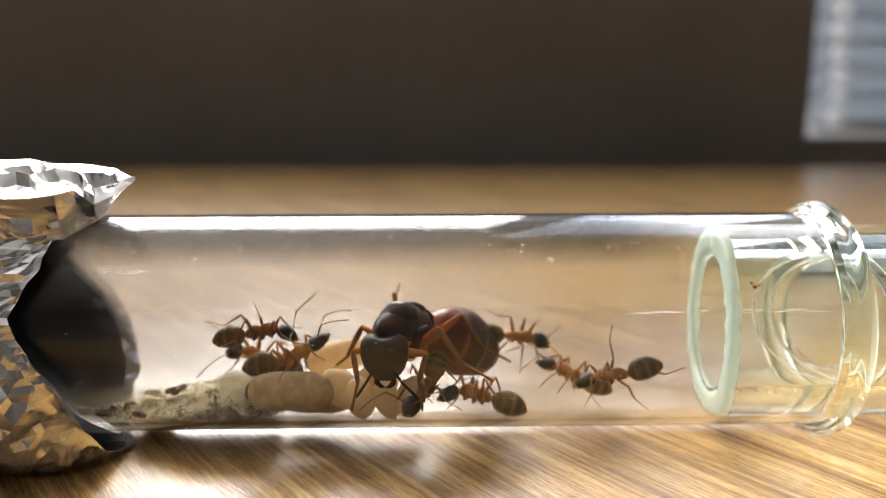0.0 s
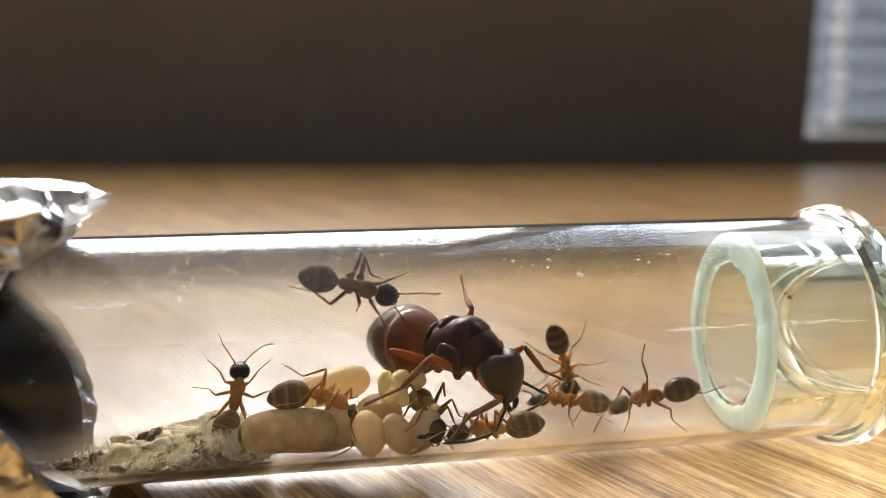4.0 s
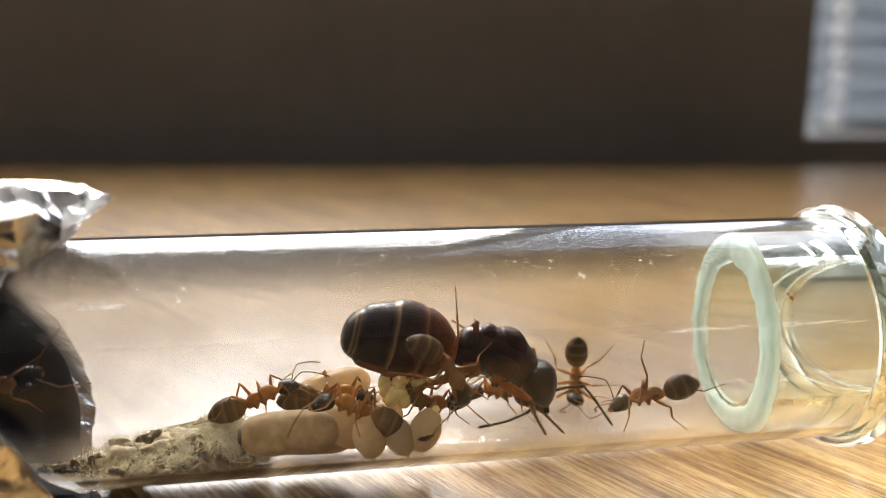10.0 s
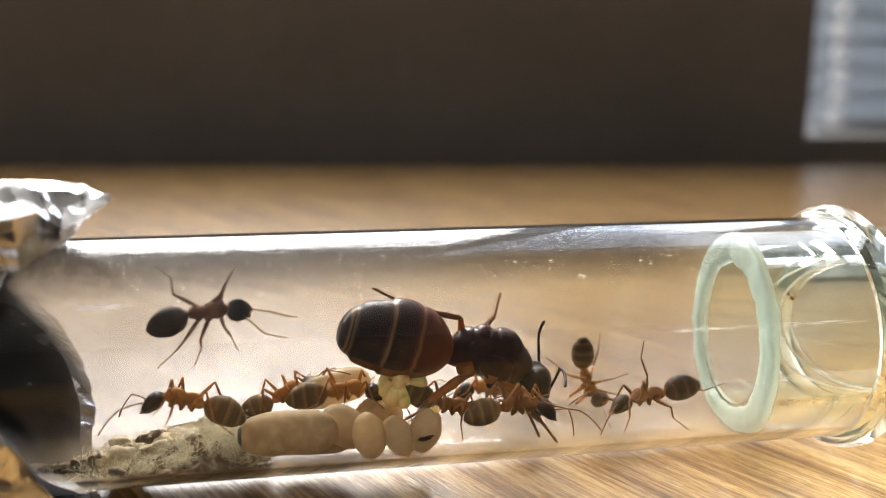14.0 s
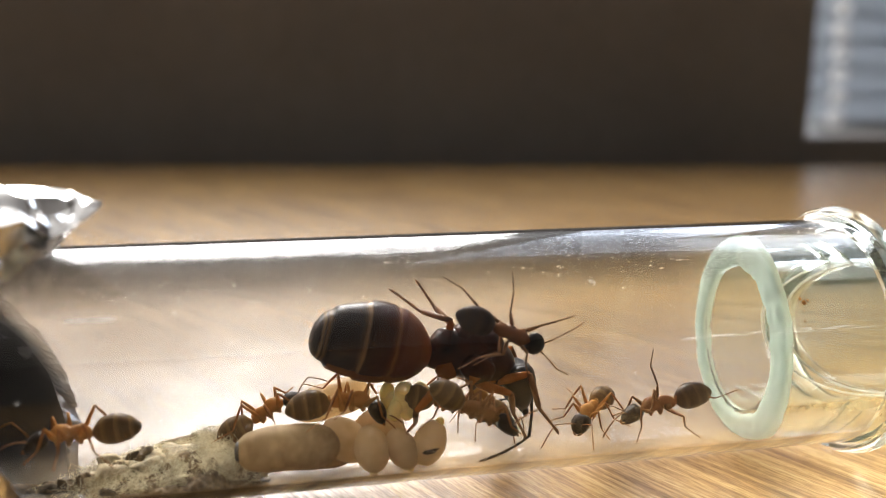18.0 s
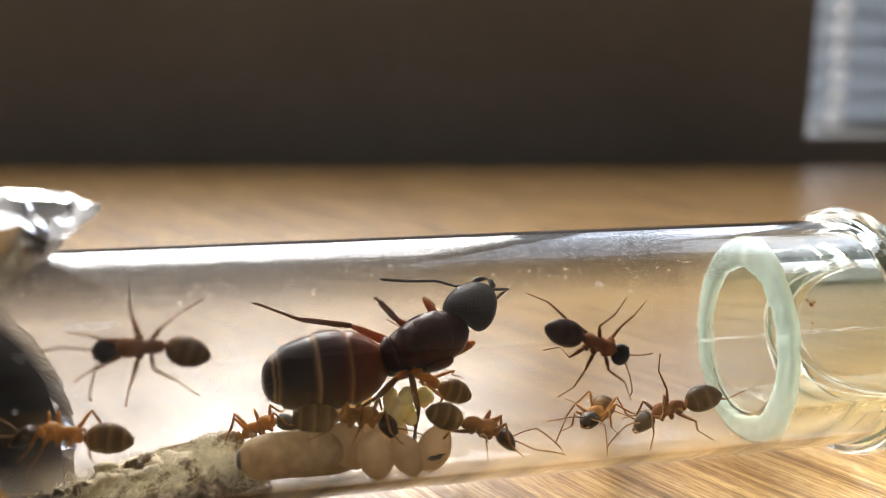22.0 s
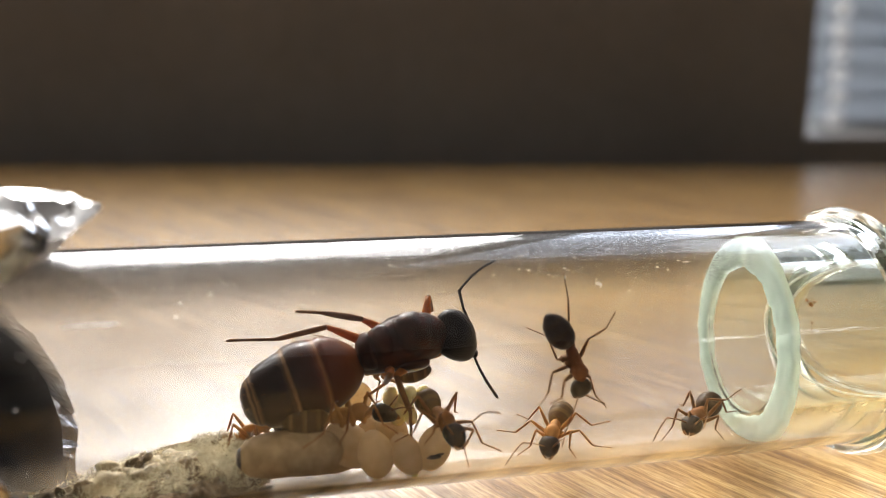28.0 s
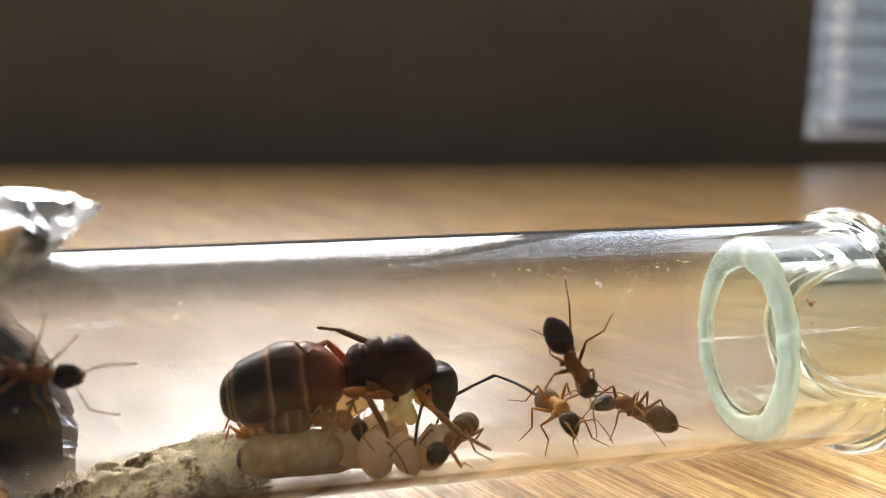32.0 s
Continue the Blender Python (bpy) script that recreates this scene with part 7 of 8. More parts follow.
    ROOTS["E"] = [
        (0, pose(-0.01456, 0.06344, 0.00557, -46.4, -17.7, -178.5)), (0.5, pose(-0.01490, 0.06309, 0.00551, -45.7, -13.0, -178.3)), (1, pose(-0.01529, 0.06216, 0.00545, -45.2, -7.3, -177.0)), (1.5, pose(-0.01495, 0.05966, 0.00532, -22.1, -17.6, -146.5)),
        (2, pose(-0.01448, 0.05739, 0.00518, 0.0, -23.2, -118.3)), (2.1667, pose(-0.01443, 0.05714, 0.00521, -51.7, -35.2, -114.1)), (2.3333, pose(-0.01437, 0.05689, 0.00523, -110.4, -39.2, -99.2)), (2.5, pose(-0.01431, 0.05664, 0.00525, -166.9, -31.2, -87.4)),
        (2.7333, pose(-0.01413, 0.05570, 0.00547, -178.8, -61.0, -80.0)), (3, pose(-0.01396, 0.05475, 0.00569, 88.6, -80.6, 8.7)), (3.5, pose(-0.01387, 0.05421, 0.00588, 88.2, -78.1, 9.1)), (5.5, pose(-0.01373, 0.05310, 0.00666, 87.4, -72.2, 9.4)),
        (6, pose(-0.01370, 0.05326, 0.00686, 87.2, -71.2, 9.6)), (6.5, pose(-0.01360, 0.05348, 0.00689, 87.0, -69.4, 9.5)), (7, pose(-0.01352, 0.05349, 0.00693, 86.7, -67.5, 9.5)), (7.5, pose(-0.01311, 0.05355, 0.00647, 35.3, -50.7, 19.8)),
        (8, pose(-0.01269, 0.05362, 0.00600, 0.0, -34.9, 9.5)), (9, pose(-0.01244, 0.05366, 0.00599, 0.0, -24.4, 9.5)), (10, pose(-0.01219, 0.05421, 0.00562, 0.0, -24.5, 9.5)), (11, pose(-0.01137, 0.05586, 0.00514, 0.0, -28.7, 9.5)),
        (12, pose(-0.01117, 0.05690, 0.00516, 0.0, -26.1, 9.5)), (13, pose(-0.01108, 0.05692, 0.00504, 0.0, -26.2, 9.4)), (14, pose(-0.01098, 0.05693, 0.00493, 0.0, -26.4, 9.4)), (14.5, pose(-0.01121, 0.05648, 0.00501, 0.0, -26.7, 9.4)),
        (16.5, pose(-0.01200, 0.05321, 0.00529, 0.0, -27.7, 11.2)), (17, pose(-0.01197, 0.05276, 0.00547, 0.0, -30.4, 11.2)), (18, pose(-0.01146, 0.05245, 0.00536, 0.0, -29.6, 11.4)), (18.5, pose(-0.01183, 0.05435, 0.00517, 0.0, -30.3, 9.9)),
        (19, pose(-0.01202, 0.05573, 0.00498, 0.0, -31.1, 9.0)), (19.5, pose(-0.01153, 0.05249, 0.00485, 0.0, -28.3, 11.1)), (20, pose(-0.01147, 0.05147, 0.00472, 0.0, -24.9, 12.6)), (20.5, pose(-0.01160, 0.05118, 0.00459, 0.0, -22.6, 12.8)),
        (21, pose(-0.01184, 0.05176, 0.00447, 0.0, -20.4, 12.5)), (21.5, pose(-0.01186, 0.05178, 0.00445, 0.0, -20.2, 12.5)), (22, pose(-0.01189, 0.05181, 0.00443, 0.0, -20.0, 12.5)), (22.5, pose(-0.01192, 0.05184, 0.00440, 0.0, -19.8, 12.5)),
        (23, pose(-0.01195, 0.05186, 0.00438, 0.0, -19.6, 12.4)), (24, pose(-0.01200, 0.05192, 0.00433, 0.0, -19.2, 12.4)), (25, pose(-0.01205, 0.05197, 0.00428, 0.0, -18.7, 12.4)), (25.5, pose(-0.01208, 0.05200, 0.00426, 0.0, -18.5, 12.4)),
        (27.5, pose(-0.01219, 0.05211, 0.00416, 0.0, -17.7, 12.3)), (28, pose(-0.01222, 0.05213, 0.00413, 0.0, -17.5, 12.3)), (29, pose(-0.01227, 0.05219, 0.00409, 0.0, -17.1, 12.3)), (30, pose(-0.01232, 0.05224, 0.00404, 0.0, -16.6, 12.3)),
        (31, pose(-0.01238, 0.05230, 0.00399, 0.0, -16.2, 12.2)), (32, pose(-0.01243, 0.05235, 0.00394, 0.0, -15.8, 12.2)),
    ]
    walk(ANTS["E"]["root"], ROOTS["E"])
    nod(ANTS["E"], "gaster", [
        (0, 0, -3, -5), (0.5, 0, -0, -2), (1, 0, 4, 2), (1.5, -1, 11, -8), (2, -0, 4, -12), (2.5, 1, 6, 11), (3, 7, 26, 28), (3.5, -0, 38, -1),
        (5.5, -1, 6, -20), (6, -1, 5, -20), (6.5, -1, 5, -20), (7, -1, 5, -19), (8, -0, 12, -0), (9, 0, -9, -0), (10, -0, 12, -0), (11, 0, 6, 0),
        (12, 0, 0, 0), (13, 0, 2, 0), (14, -0, 4, -0), (14.5, -0, 6, -0), (16.5, 0, 17, 0), (17, -0, 9, -0), (18, -0, 4, -0), (18.5, -0, 1, -0),
        (19, -0, -0, 0), (19.5, 0, -3, -0), (20, 0, -7, -0), (20.5, -0, -10, 0), (21, -0, -13, 0), (21.5, -0, -13, 0), (22, -0, -13, 0), (22.5, -0, -14, 0),
        (23, -0, -14, 0), (24, -0, -14, 0), (25, -0, -14, 0), (25.5, -0, -14, 0), (27.5, -0, -15, 0), (28, -0, -15, 0), (29, -0, -15, 0), (30, -0, -15, 0),
        (31, -0, -15, 0), (32, -0, -16, 0),
    ])
    nod(ANTS["E"], "head", [
        (0, 1, 13, 10), (0.5, 0, 9, 5), (1, -0, 1, -4), (1.5, -2, -12, 16), (2, -0, -1, 15), (2.5, 0, -1, -11), (3, -11, 33, -37), (3.5, 1, 48, 1),
        (5.5, 1, 6, 26), (6, 1, 4, 25), (6.5, 1, 4, 30), (7, 2, 5, 37), (8, -0, -6, 0), (9, 0, 21, 0), (10, -0, -6, 0), (11, 0, -1, -0),
        (12, -0, 5, -0), (13, -0, 3, -0), (14, 0, 1, 0), (14.5, -0, -0, 0), (16.5, 0, -7, -0), (17, -0, -3, 0), (18, 0, 2, 0), (18.5, 0, 5, 0),
        (19, -0, 7, -0), (19.5, 0, 11, 0), (20, 0, 14, 0), (20.5, -0, 16, -0), (21, -0, 17, -0), (21.5, -0, 17, -0), (22, -0, 17, -0), (22.5, -0, 17, -0),
        (23, -0, 17, -0), (24, -0, 17, -0), (25, -0, 17, -0), (25.5, -0, 17, -0), (27.5, -0, 16, -0), (28, -0, 16, -0), (29, -0, 16, -0), (30, -0, 16, -0),
        (31, -0, 16, -0), (32, -0, 15, -0),
    ])
    ROOTS["F"] = [
        (0, pose(-0.01103, 0.06103, 0.00628, 0.0, -23.2, 1.5)), (0.5, pose(-0.01073, 0.06071, 0.00614, 0.0, -16.3, 1.7)), (1, pose(-0.01043, 0.05991, 0.00600, 0.0, -9.4, 3.0)), (1.5, pose(-0.01038, 0.05807, 0.00605, 0.0, -16.6, 5.3)),
        (2, pose(-0.01025, 0.05638, 0.00611, 0.0, -23.9, 6.8)), (2.5, pose(-0.00947, 0.05554, 0.00598, 0.0, 6.6, 7.8)), (3, pose(-0.00860, 0.05456, 0.00585, 0.0, 30.1, 8.7)), (3.5, pose(-0.00806, 0.05382, 0.00585, 0.0, 29.6, 9.1)),
        (5.5, pose(-0.00608, 0.05183, 0.00585, 0.0, 28.1, 9.4)), (6, pose(-0.00604, 0.05202, 0.00573, 0.0, 26.6, 9.6)), (6.5, pose(-0.00601, 0.05221, 0.00561, 0.0, 25.2, 9.5)), (7, pose(-0.00598, 0.05221, 0.00550, 0.0, 23.8, 9.5)),
        (8, pose(-0.00587, 0.05223, 0.00549, 0.0, 19.8, 9.5)), (9, pose(-0.00598, 0.05322, 0.00548, 0.0, 19.1, 9.5)), (10, pose(-0.00720, 0.05555, 0.00526, 0.0, 0.9, 9.5)), (11, pose(-0.00700, 0.05558, 0.00566, 0.0, -1.3, 9.5)),
        (12, pose(-0.00662, 0.05564, 0.00564, 0.0, -8.1, 9.5)), (13, pose(-0.00662, 0.05563, 0.00560, 0.0, -5.3, 9.4)), (14, pose(-0.00662, 0.05563, 0.00556, 0.0, -2.5, 9.4)), (14.5, pose(-0.00654, 0.05530, 0.00567, 0.0, -1.8, 9.4)),
        (16.5, pose(-0.00612, 0.05267, 0.00610, 0.0, 1.0, 11.2)), (17, pose(-0.00601, 0.05190, 0.00621, 0.0, 1.7, 11.2)), (18, pose(-0.00589, 0.05154, 0.00635, 0.0, 6.5, 11.4)), (18.5, pose(-0.00656, 0.05324, 0.00617, 0.0, 7.0, 9.9)),
        (19, pose(-0.00706, 0.05449, 0.00599, 0.0, 7.5, 9.0)), (19.5, pose(-0.00622, 0.05124, 0.00607, 0.0, 6.4, 11.1)), (20, pose(-0.00582, 0.05017, 0.00614, 0.0, 5.2, 12.6)), (20.5, pose(-0.00555, 0.04948, 0.00617, 0.0, 6.9, 12.8)),
        (21, pose(-0.00541, 0.04960, 0.00619, 0.0, 8.3, 12.5)), (21.5, pose(-0.00527, 0.04963, 0.00612, 0.0, 8.1, 12.5)), (22, pose(-0.00514, 0.04967, 0.00605, 0.0, 7.9, 12.5)), (22.5, pose(-0.00510, 0.04969, 0.00604, 0.0, 8.8, 12.5)),
        (23, pose(-0.00507, 0.04970, 0.00603, 0.0, 9.8, 12.4)), (24, pose(-0.00516, 0.04970, 0.00611, 0.0, 4.4, 12.4)), (25, pose(-0.00524, 0.04970, 0.00619, 0.0, -0.7, 12.4)), (25.5, pose(-0.00532, 0.04969, 0.00619, 0.0, -1.2, 12.4)),
        (27.5, pose(-0.00562, 0.04966, 0.00620, 0.0, -2.9, 12.3)), (28, pose(-0.00570, 0.04965, 0.00621, 0.0, -3.3, 12.3)), (29, pose(-0.00542, 0.04973, 0.00614, 0.0, 2.9, 12.3)), (30, pose(-0.00543, 0.04974, 0.00602, 0.0, 7.8, 12.3)),
        (31, pose(-0.00612, 0.04961, 0.00589, 0.0, 11.8, 12.2)), (32, pose(-0.00674, 0.04949, 0.00590, 0.0, 9.7, 12.2)),
    ]
    walk(ANTS["F"]["root"], ROOTS["F"])
    nod(ANTS["F"], "gaster", [
        (0, -0, 19, -0), (0.5, -0, 18, -0), (1, -0, 15, -0), (1.5, 0, 18, 0), (2, 0, 17, 0), (2.5, -0, -29, 0), (3, -0, -38, 0), (3.5, -0, -38, 0),
        (5.5, -0, -7, 0), (6, 0, -7, -0), (6.5, 0, -6, -0), (7, 0, -6, -0), (8, -0, 1, -0), (9, -0, 8, -0), (10, 0, -2, -0), (11, 0, 21, 0),
        (12, -0, 8, -0), (13, -0, 2, -0), (14, 0, -3, -0), (14.5, 0, -4, -0), (16.5, -0, -9, 0), (17, -0, -10, 0), (18, -0, -12, 0), (18.5, -0, -14, 0),
        (19, -0, -17, 0), (19.5, -0, -13, 0), (20, 0, -8, -0), (20.5, 0, -5, -0), (21, 0, -1, -0), (21.5, 0, -2, -0), (22, 0, -3, -0), (22.5, 0, -2, -0),
        (23, 0, -1, -0), (24, 0, -0, -0), (25, -0, 1, -0), (25.5, -0, 2, -0), (27.5, 0, 5, 0), (28, 0, 6, 0), (29, 0, -5, -0), (30, -0, -3, 0),
        (31, 0, -11, -0), (32, -0, -12, 0),
    ])
    nod(ANTS["F"], "head", [
        (0, -0, -42, 0), (0.5, -0, -46, 0), (1, -0, -45, 0), (1.5, 0, -22, -0), (2, 0, -7, -0), (2.5, -0, 47, -0), (3, -0, 36, -0), (3.5, -0, 31, -0),
        (5.5, -0, 9, -0), (6, 0, 8, 0), (6.5, 0, 8, 0), (7, 0, 8, 0), (8, 0, 4, 0), (9, 0, 3, 0), (10, 0, 14, 0), (11, 0, -8, -0),
        (12, -0, -4, 0), (13, 0, 3, 0), (14, 0, 13, 0), (14.5, 0, 14, 0), (16.5, -0, 17, -0), (17, -0, 17, -0), (18, -0, 29, -0), (18.5, -0, 26, -0),
        (19, -0, 24, -0), (19.5, -0, 31, -0), (20, 0, 48, 0), (20.5, 0, 25, 0), (21, 0, 12, 0), (21.5, 0, 16, 0), (22, 0, 20, 0), (22.5, 0, 16, 0),
        (23, 0, 12, 0), (24, 0, 13, 0), (25, 0, 9, 0), (25.5, 0, 6, 0), (27.5, 0, -6, -0), (28, 0, -8, -0), (29, 0, 17, 0), (30, -0, 13, -0),
        (31, 0, 31, 0), (32, -0, 30, -0),
    ])
    ROOTS["G"] = [
        (0, pose(-0.00141, 0.05878, 0.00444, 0.0, 16.6, -114.4)), (0.5, pose(-0.00138, 0.05849, 0.00440, 0.0, 13.2, -113.1)), (1, pose(-0.00131, 0.05788, 0.00435, 0.0, 9.9, -110.8)), (1.5, pose(-0.00104, 0.05643, 0.00460, 0.0, 8.5, -112.4)),
        (2, pose(-0.00074, 0.05500, 0.00486, 0.0, 7.1, -114.6)), (2.5, pose(-0.00063, 0.05448, 0.00496, 0.0, 1.7, -111.9)), (3, pose(-0.00046, 0.05378, 0.00506, 0.0, -4.2, -109.5)), (3.5, pose(-0.00064, 0.05369, 0.00501, 0.0, 3.4, -96.5)),
        (4.5, pose(-0.00112, 0.05389, 0.00491, -6.8, 16.4, -45.5)), (5.5, pose(-0.00161, 0.05409, 0.00481, 0.0, 29.5, 9.4)), (6, pose(-0.00157, 0.05430, 0.00480, 0.0, 29.0, 9.6)), (6.5, pose(-0.00153, 0.05448, 0.00479, 0.0, 28.5, 9.5)),
        (7, pose(-0.00150, 0.05448, 0.00477, 0.0, 27.9, 9.5)), (8, pose(-0.00131, 0.05468, 0.00479, 0.0, 23.4, 9.5)), (9, pose(-0.00112, 0.05488, 0.00481, 0.0, 18.4, 9.5)), (10, pose(-0.00093, 0.05507, 0.00483, 0.0, 12.9, 9.5)),
        (11, pose(-0.00064, 0.05511, 0.00501, 0.0, 11.2, 9.5)), (12, pose(-0.00035, 0.05516, 0.00520, 0.0, 9.5, 9.5)), (13, pose(0.00014, 0.05523, 0.00486, 0.0, 12.6, 9.4)), (14, pose(0.00063, 0.05531, 0.00452, 0.0, 15.3, 9.4)),
        (14.5, pose(0.00072, 0.05524, 0.00469, 0.0, 15.3, 9.4)), (16.5, pose(0.00123, 0.05387, 0.00534, 0.0, 15.4, 11.2)), (17, pose(0.00136, 0.05336, 0.00551, 0.0, 15.4, 11.2)), (18, pose(0.00060, 0.05284, 0.00571, 0.0, 14.0, 11.4)),
        (18.5, pose(-0.00014, 0.05385, 0.00539, 0.0, 23.7, 9.9)), (19, pose(-0.00073, 0.05448, 0.00506, 0.0, 33.0, 9.0)), (19.5, pose(0.00106, 0.05114, 0.00489, 0.0, 31.3, 11.1)), (20, pose(0.00242, 0.04996, 0.00472, 0.0, 29.1, 12.6)),
        (20.5, pose(0.00227, 0.04972, 0.00500, 0.0, 24.8, 12.8)), (21, pose(0.00200, 0.05021, 0.00529, 0.0, 21.4, 12.5)), (21.5, pose(0.00218, 0.05026, 0.00521, 0.0, 21.8, 12.5)), (22, pose(0.00236, 0.05031, 0.00514, 0.0, 22.2, 12.5)),
        (22.5, pose(0.00250, 0.05034, 0.00516, 0.0, 17.7, 12.5)), (23, pose(0.00265, 0.05038, 0.00518, 0.0, 13.0, 12.4)), (24, pose(0.00243, 0.05035, 0.00485, 0.0, 21.3, 12.4)), (25, pose(0.00218, 0.05031, 0.00521, 0.0, 13.9, 12.4)),
        (25.5, pose(0.00180, 0.05023, 0.00533, 0.0, 13.5, 3.5)), (27.5, pose(0.00030, 0.04993, 0.00578, 0.0, 4.8, -53.6)), (28, pose(-0.00007, 0.04985, 0.00590, 0.0, 1.7, -66.5)), (29, pose(0.00021, 0.04993, 0.00556, 0.0, 12.1, -85.1)),
        (30, pose(0.00043, 0.04999, 0.00535, 0.0, 1.7, -96.7)), (31, pose(0.00021, 0.04996, 0.00461, 0.0, 5.5, -111.5)), (32, pose(0.00039, 0.05001, 0.00439, 0.0, -5.3, -113.8)),
    ]
    walk(ANTS["G"]["root"], ROOTS["G"])
    nod(ANTS["G"], "gaster", [
        (0, 1, 27, 2), (0.5, 1, 27, 2), (1, 1, 26, 2), (1.5, 0, 13, 1), (2, 0, -0, -1), (2.5, -0, -17, 0), (3, -1, -30, 3), (3.5, -1, -38, 4),
        (5.5, -0, 19, -0), (6, -0, 20, -0), (6.5, -0, 20, -0), (7, 0, 21, 0), (8, -0, 25, -0), (9, -0, 29, -0), (10, -0, 34, -0), (11, -0, 30, -0),
        (12, -0, 25, -0), (13, -0, 20, -0), (14, -0, 16, -0), (14.5, -0, 13, -0), (16.5, -0, 1, -0), (17, 0, -2, -0), (18, 0, 2, 0), (18.5, 0, 5, 0),
        (19, 0, 11, 0), (19.5, 0, 9, 0), (20, 0, 8, 0), (20.5, -0, 7, -0), (21, -0, 7, -0), (21.5, -0, 5, -0), (22, 0, 4, 0), (22.5, 0, 9, 0),
        (23, 0, 14, 0), (24, -0, 10, -0), (25, 0, 13, 0), (25.5, 0, 16, 0), (27.5, 0, 19, 1), (28, 0, 12, 1), (29, 0, 3, 0), (30, 0, 7, 6),
        (31, -0, 11, -3), (32, -0, 13, -2),
    ])
    nod(ANTS["G"], "head", [
        (0, 1, -27, -3), (0.5, 1, -25, -3), (1, 1, -23, -3), (1.5, 0, -7, -1), (2, 0, 5, 1), (2.5, -0, 19, -0), (3, -1, 31, -2), (3.5, -1, 41, -3),
        (5.5, -0, -17, 0), (6, -0, -17, 0), (6.5, -0, -18, 0), (7, 0, -18, -0), (8, -0, -28, 0), (9, -0, -44, 0), (10, -0, -48, 0), (11, -0, -46, 0),
        (12, -0, -30, 0), (13, -0, -29, 0), (14, -0, -27, 0), (14.5, -0, -19, 0), (16.5, 0, 4, 0), (17, 0, 7, 0), (18, -0, 3, -0), (18.5, -0, 1, -0),
        (19, 0, -3, -0), (19.5, 0, -1, -0), (20, -0, 1, -0), (20.5, -0, -2, 0), (21, -0, -5, 0), (21.5, -0, -1, 0), (22, -0, 1, -0), (22.5, 0, -4, -0),
        (23, 0, -11, -0), (24, -0, -5, 0), (25, 0, -9, -0), (25.5, 0, -10, -0), (27.5, 0, -7, -1), (28, 0, -4, -1), (29, -0, 4, -0), (30, -0, 0, -5),
        (31, -0, -6, 3), (32, -0, -8, 1),
    ])
    hold("Q", "2+", [(7, 49, 4, 2, -9, -32, -8), (9, 57, 1, 1, -14, -42, -8), (10, 71, 11, 9, -26, -50, -2), (11, 66, 5, 9, -22, -42, -4), (12, 66, 8, 10, -19, -41, -5), (13, 50, 3, 26, -4, 3, 0), (14, 47, -2, 23, 0, 8, -2), (18, 62, 10, 15, -8, -21, -10), (19, 46, 1, 2, 5, -11, -15), (20, 17, -4, 2, -6, -10, -5), (21, -11, -5, 7, 20, 31, 7), (22, -16, -3, 14, 59, 57, 28), (23, -14, -2, 15, 64, 61, 28), (24, -15, 0, 10, 64, 59, 31), (25, -16, 0, 8, 64, 56, 34), (28, -19, -10, 19, 44, 44, 27), (29, -19, -13, 17, 28, 31, 24), (30, -20, -13, 22, 27, 31, 27), (31, -3, 13, 43, 27, 30, 62), (32, -6, 14, 43, 27, 30, 67)])
    hold("Q", "1+", [(3, -37, 16, -11, 25, 6, 6), (12, 31, -26, 1, 14, -5, -21), (13, 36, -26, -3, 11, -7, -24), (14, 38, -25, -6, 21, -7, -26), (18, 27, -27, 16, 39, 0, -1), (19, 28, -27, 13, 38, -1, -4), (20, 34, -27, 18, 99, 4, -2), (21, 12, -22, 33, 130, 23, -3), (22, 23, -21, 26, 109, 14, -4), (23, 16, -18, 33, 87, 21, -12), (24, -15, -22, 35, 81, 9, 1), (25, -17, -22, 36, 83, 6, 4), (28, -19, -23, 44, 117, -3, 13), (29, 20, -27, 16, 94, -16, 18), (30, 8, -20, 36, 127, -16, 20), (31, 24, -13, 38, 151, -23, 19), (32, 26, -29, 15, 123, -28, 19)])
    hold("Q", "0+", [(0, -25, 19, 27, -14, 23, 6), (1, -48, 27, 96, -6, 1, -2), (3, -34, 29, 24, 26, -11, 14), (21, -33, 3, 32, 3, -2, 2), (22, -37, 6, 44, 0, 2, 4), (23, -37, 9, 47, 2, 3, 6), (24, -35, 9, 40, 2, 5, 7), (25, -38, 14, 44, 6, 2, 8), (28, -36, 13, 12, 5, 3, 8), (29, -48, 13, 16, 17, -14, -4), (30, -45, 15, 23, 14, -10, 0)])
    hold("Q", "0-", [(0, 27, 29, 35, 14, 6, 5), (1, 36, 40, 19, -4, -10, 5), (2, 35, 29, 52, 17, 8, 7), (3, 39, 46, 40, 10, 12, 0), (6, 61, 66, 113, -14, 46, -39), (7, 52, 60, 111, -11, 48, -38), (8, 38, 46, 119, -3, 52, -37), (9, 64, 67, 118, -25, 40, -40), (10, 46, 56, 119, -41, 29, -37), (11, 38, 59, 107, -46, 26, -37), (12, 35, 41, 112, -17, 36, -26), (13, 50, 73, 85, -34, 33, -36), (14, 57, 75, 93, -38, 31, -37), (21, 98, 35, 99, -36, 0, 33), (22, 90, 33, 99, -35, 2, 29), (23, 99, 33, 107, -48, -5, 23), (24, 99, 35, 104, -45, -3, 25), (25, 97, 33, 106, -43, -2, 23), (28, 90, 32, 99, -33, 3, 29), (29, -62, 149, -36, -93, -47, -8), (30, -56, 165, -28, -96, -71, -23), (31, 65, 80, 62, -87, -23, 24), (32, -61, 60, -93, -116, 0, 52)])
